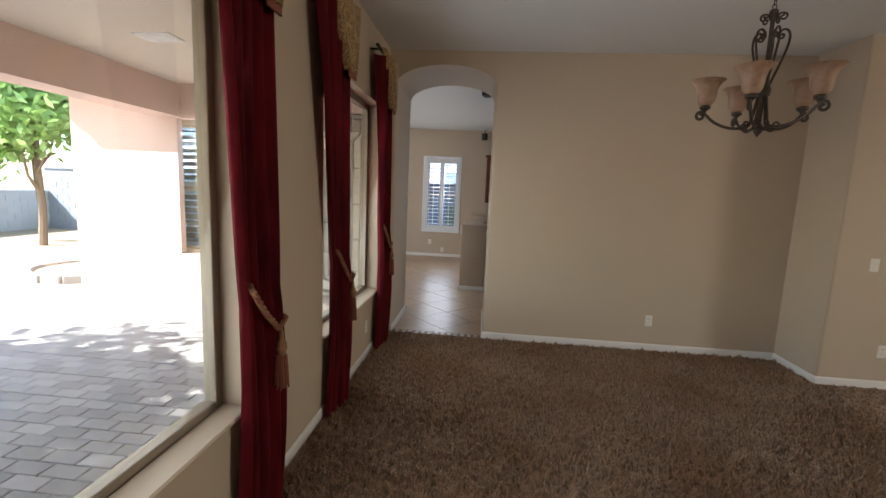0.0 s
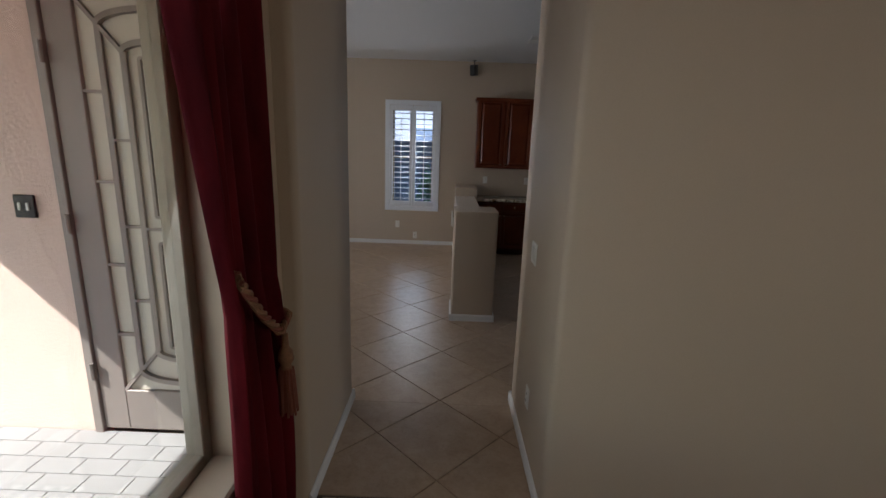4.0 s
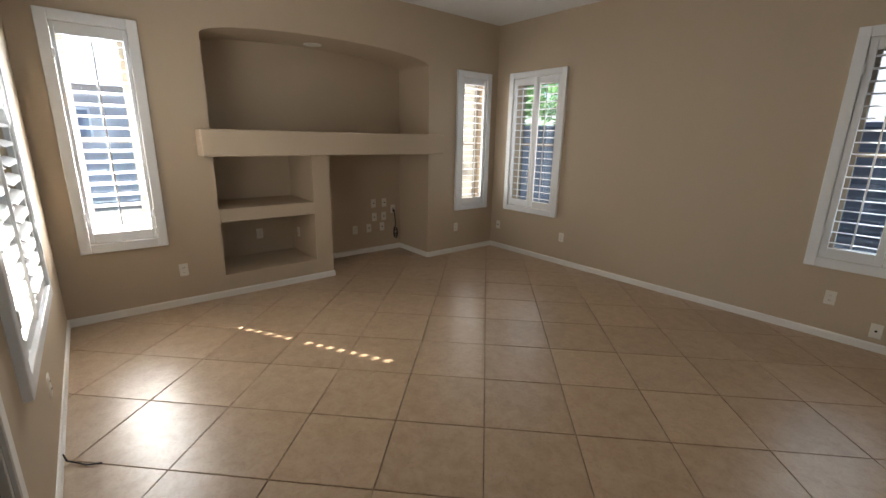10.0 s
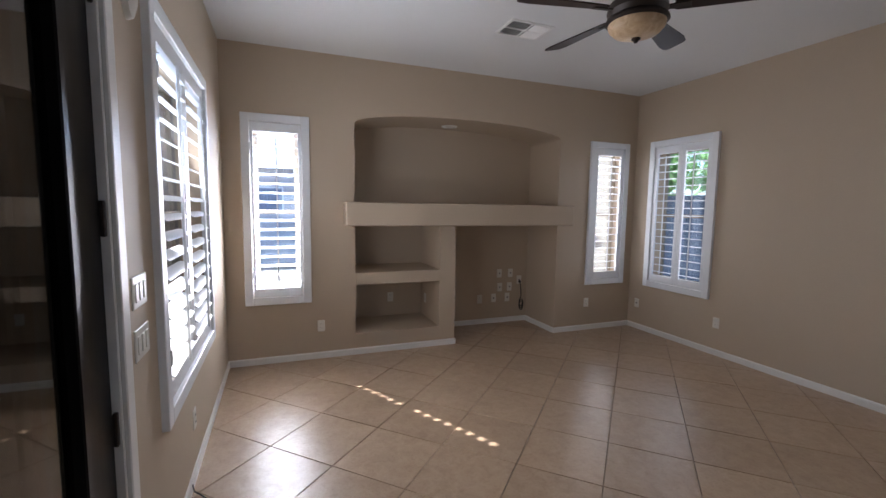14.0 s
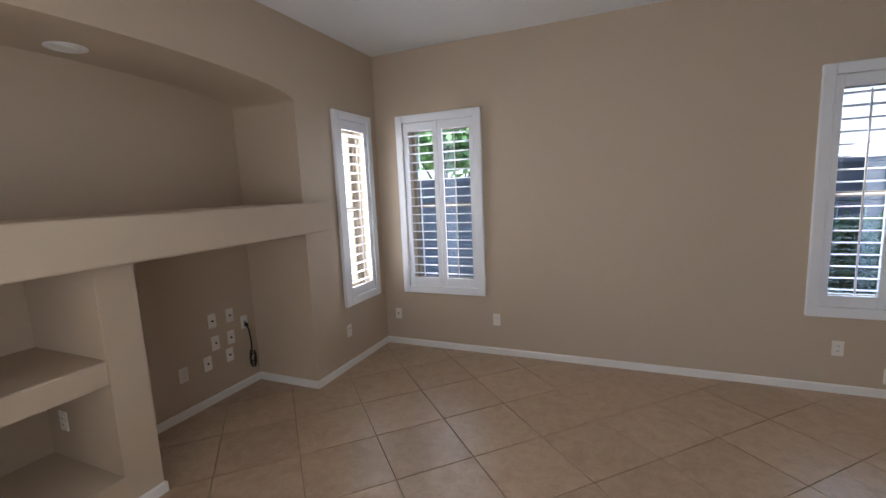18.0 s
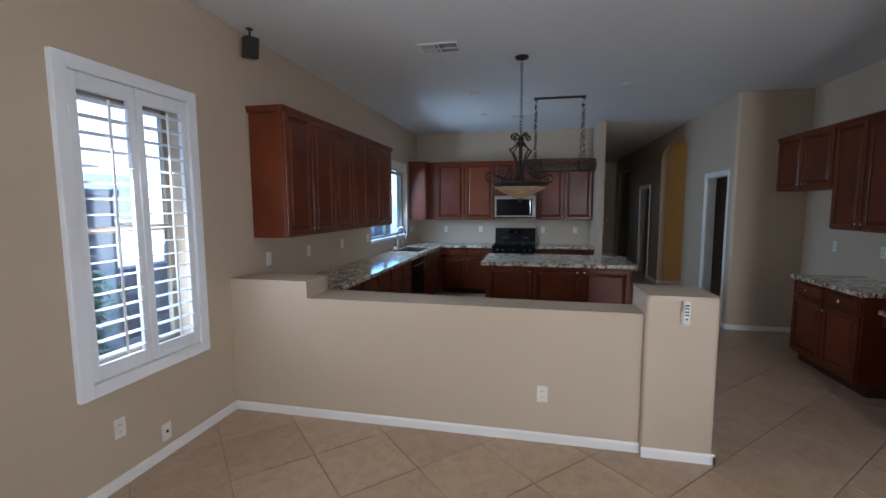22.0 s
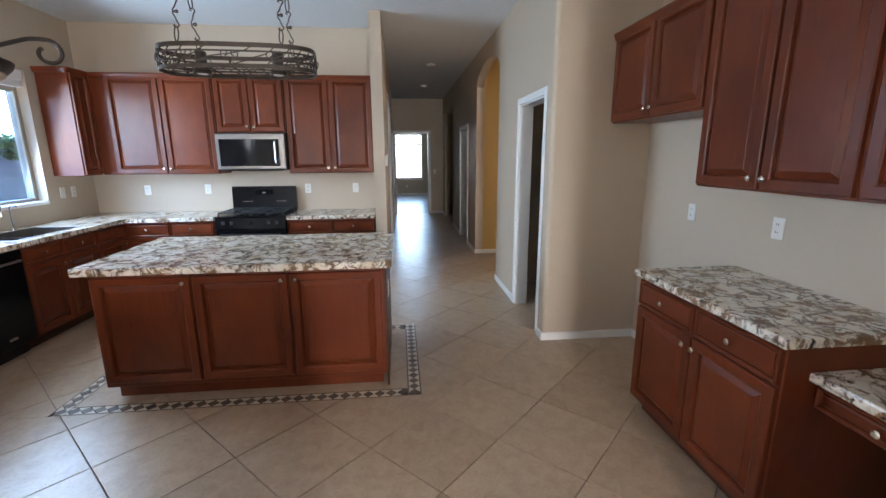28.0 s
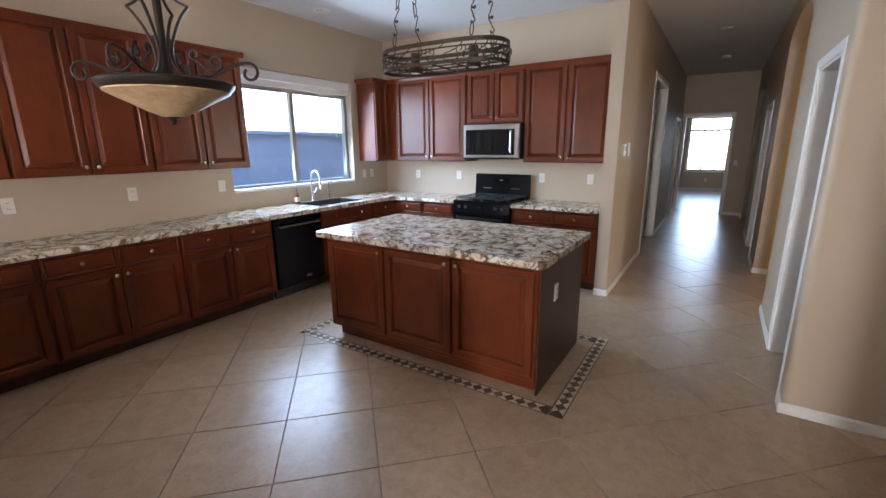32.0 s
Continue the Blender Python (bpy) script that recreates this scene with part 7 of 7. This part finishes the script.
def mosaic_run(parent, x0, y0, x1, y1):
    """Diamonds in a row with pale triangles between, and thin dark edging."""
    length = math.hypot(x1 - x0, y1 - y0)
    n = max(1, round(length / 0.076))
    ang = math.degrees(math.atan2(y1 - y0, x1 - x0))
    base = pose(x0, y0, 0, 0, 0, ang)
    for s in (1, -1):
        part("edging", box(0.0, length, s * 0.043 - 0.0035, s * 0.043 + 0.0035, -0.012, 0.001), MID_TILE, parent, m=base)
    for k in range(n):
        c = (k + 0.5) * length / n
        part("diamond", TRI["brown" if k % 3 == 0 else "taupe", 1], DARK_TILE, parent, m=base @ pose(c, 0, 0))
        tri = TRI["cream", 0]
        for s in (1, -1):
            part("triangle", tri, LIGHT_TILE, parent, m=base @ pose(c + length / n / 2, s * 0.0195, 0, 0, 0, 0 if s < 0 else 180) @ Matrix.Diagonal((0.94, 0.47, 1, 1)))


for run in ((2.47, 6.71, 3.69, 6.71), (2.47, 8.925, 3.69, 8.925), (2.513, 6.753, 2.513, 8.885), (3.645, 6.753, 3.645, 8.885)):
    mosaic_run(border, *run)
mosaic_run(strip, -0.745, DINING + 0.022, 0.295, DINING + 0.022)

# diagonal floor tiles
HALF, X0, Y0, GAP = 0.3555, -1.95, 7.325, 0.0035
tiles = tagged(part("tile_floor", box(-5.0, -1.0, 5.31, 10.5, -0.02, -0.0115, 0.0, box(-1.0, 12.0, DINING + 0.02, 10.5, -0.02, -0.0115)), GROUT), "tan porcelain tiles laid diagonally with brown joints", "tile floor", "", "structure")
REGIONS = [(-4.95, SOUTH, 5.45, NORTH), (-0.745, DINING + 0.075, 0.295, SOUTH), (0.40, 4.77, 3.225, SOUTH), (5.45, 5.572, 11.9, 6.93), (-5.62, 7.85, -4.95, 9.21), (3.36, 4.26, 4.96, 5.572), (5.12, 4.70, 6.62, 5.572), (7.4, 4.85, 8.5, 5.572), (9.4, 4.0, 11.4, 5.572), (10.3, 6.93, 11.4, 7.75), (7.0, 6.93, 8.5, 8.6)]
MOSAIC = (2.47, 6.667, 3.688, 8.968)
INNER = (2.557, 6.755, 3.60, 8.88)


def clipped(poly, x0, y0, x1, y1):
    """A convex outline cut to a rectangle."""
    for ax, lim, keep in ((0, x0, 1), (0, x1, -1), (1, y0, 1), (1, y1, -1)):
        out = []
        for i, p in enumerate(poly):
            q = poly[(i + 1) % len(poly)]
            pin, qin = keep * (p[ax] - lim) >= 0, keep * (q[ax] - lim) >= 0
            if pin:
                out.append(p)
            if pin != qin:
                t = (lim - p[ax]) / (q[ax] - p[ax])
                out.append((p[0] + t * (q[0] - p[0]), p[1] + t * (q[1] - p[1])))
        poly = out
        if len(poly) < 3:
            return []
    return poly


def area(poly):
    return abs(sum(p[0] * q[1] - q[0] * p[1] for p, q in zip(poly, poly[1:] + poly[:1]))) / 2


def tile_bm(poly, cx, cy, bm=None):
    own = bmesh.new()
    lo = [own.verts.new((p[0] - cx, p[1] - cy, -0.012)) for p in poly]
    mid = [own.verts.new((p[0] - cx, p[1] - cy, -0.0015)) for p in poly]
    c = Vector((sum(p[0] for p in poly) / len(poly) - cx, sum(p[1] for p in poly) / len(poly) - cy, 0))
    hi = []
    for v in mid:
        d = c - v.co
        d.z = 0
        hi.append(own.verts.new(v.co + d.normalized() * 0.0025 + Vector((0, 0, 0.0015))))
    n = len(poly)
    for a, b in ((lo, mid), (mid, hi)):
        for k in range(n):
            own.faces.new((a[k], a[(k + 1) % n], b[(k + 1) % n], b[k]))
    own.faces.new(hi)
    return merged(bm, own)


whole = None
count = 0
joined = bmesh.new()
r = HALF - GAP
for i in range(-11, 40):
    for j in range(-9, 12):
        if (i + j) % 2 == 0:
            continue
        cx, cy = X0 + i * HALF, Y0 + j * HALF
        dia = [(cx - r, cy), (cx, cy - r), (cx + r, cy), (cx, cy + r)]
        pieces = []
        for reg in REGIONS:
            p = clipped(dia, *reg)
            if len(p) > 2 and area(p) > 0.0015:
                pieces.append(p)
        if pieces and sum(area(p) for p in pieces) > 2 * r * r - 1e-4:
            pieces = [dia]
        cut = []
        for p in pieces:
            bx = (min(q[0] for q in p), min(q[1] for q in p), max(q[0] for q in p), max(q[1] for q in p))
            if bx[2] < MOSAIC[0] or bx[0] > MOSAIC[2] or bx[3] < MOSAIC[1] or bx[1] > MOSAIC[3]:
                cut.append(p)
                continue
            M = MOSAIC
            for win in ((-9, -9, M[0], 99), (M[2], -9, 99, 99), (M[0], -9, M[2], M[1]), (M[0], M[3], M[2], 99), INNER):
                q = clipped(p, *win)
                if len(q) > 2 and area(q) > 0.001:
                    cut.append(q)
        for p in cut:
            if count < 340 and cx < 7.0:
                if area(p) > 2 * r * r - 1e-6:
                    if whole is None:
                        whole = mesh_of(tile_bm([(q[0], q[1]) for q in p], cx, cy), "tile", TILE)
                    part("tile", whole, TILE, tiles, m=pose(cx, cy, 0.0004 * ((i * 5 + j * 3) % 3)))
                else:
                    part("tile", mesh_of(tile_bm(p, cx, cy), "tile", TILE), TILE, tiles, m=pose(cx, cy, 0))
                count += 1
            else:
                tile_bm(p, 0, 0, joined)
tagged(part("tile_rest", joined, TILE, tiles), "", "", "", "stuff")
structure("far_room_floor", box(11.9, 17.75, 3.5, 9.1, -0.011, 0.002), surface("bedroom_floor", (0.24, 0.19, 0.15), 0.3, vary=0.1, stretch=(1, 12, 1), coarse=3), "smooth brown bedroom floor", "floor")
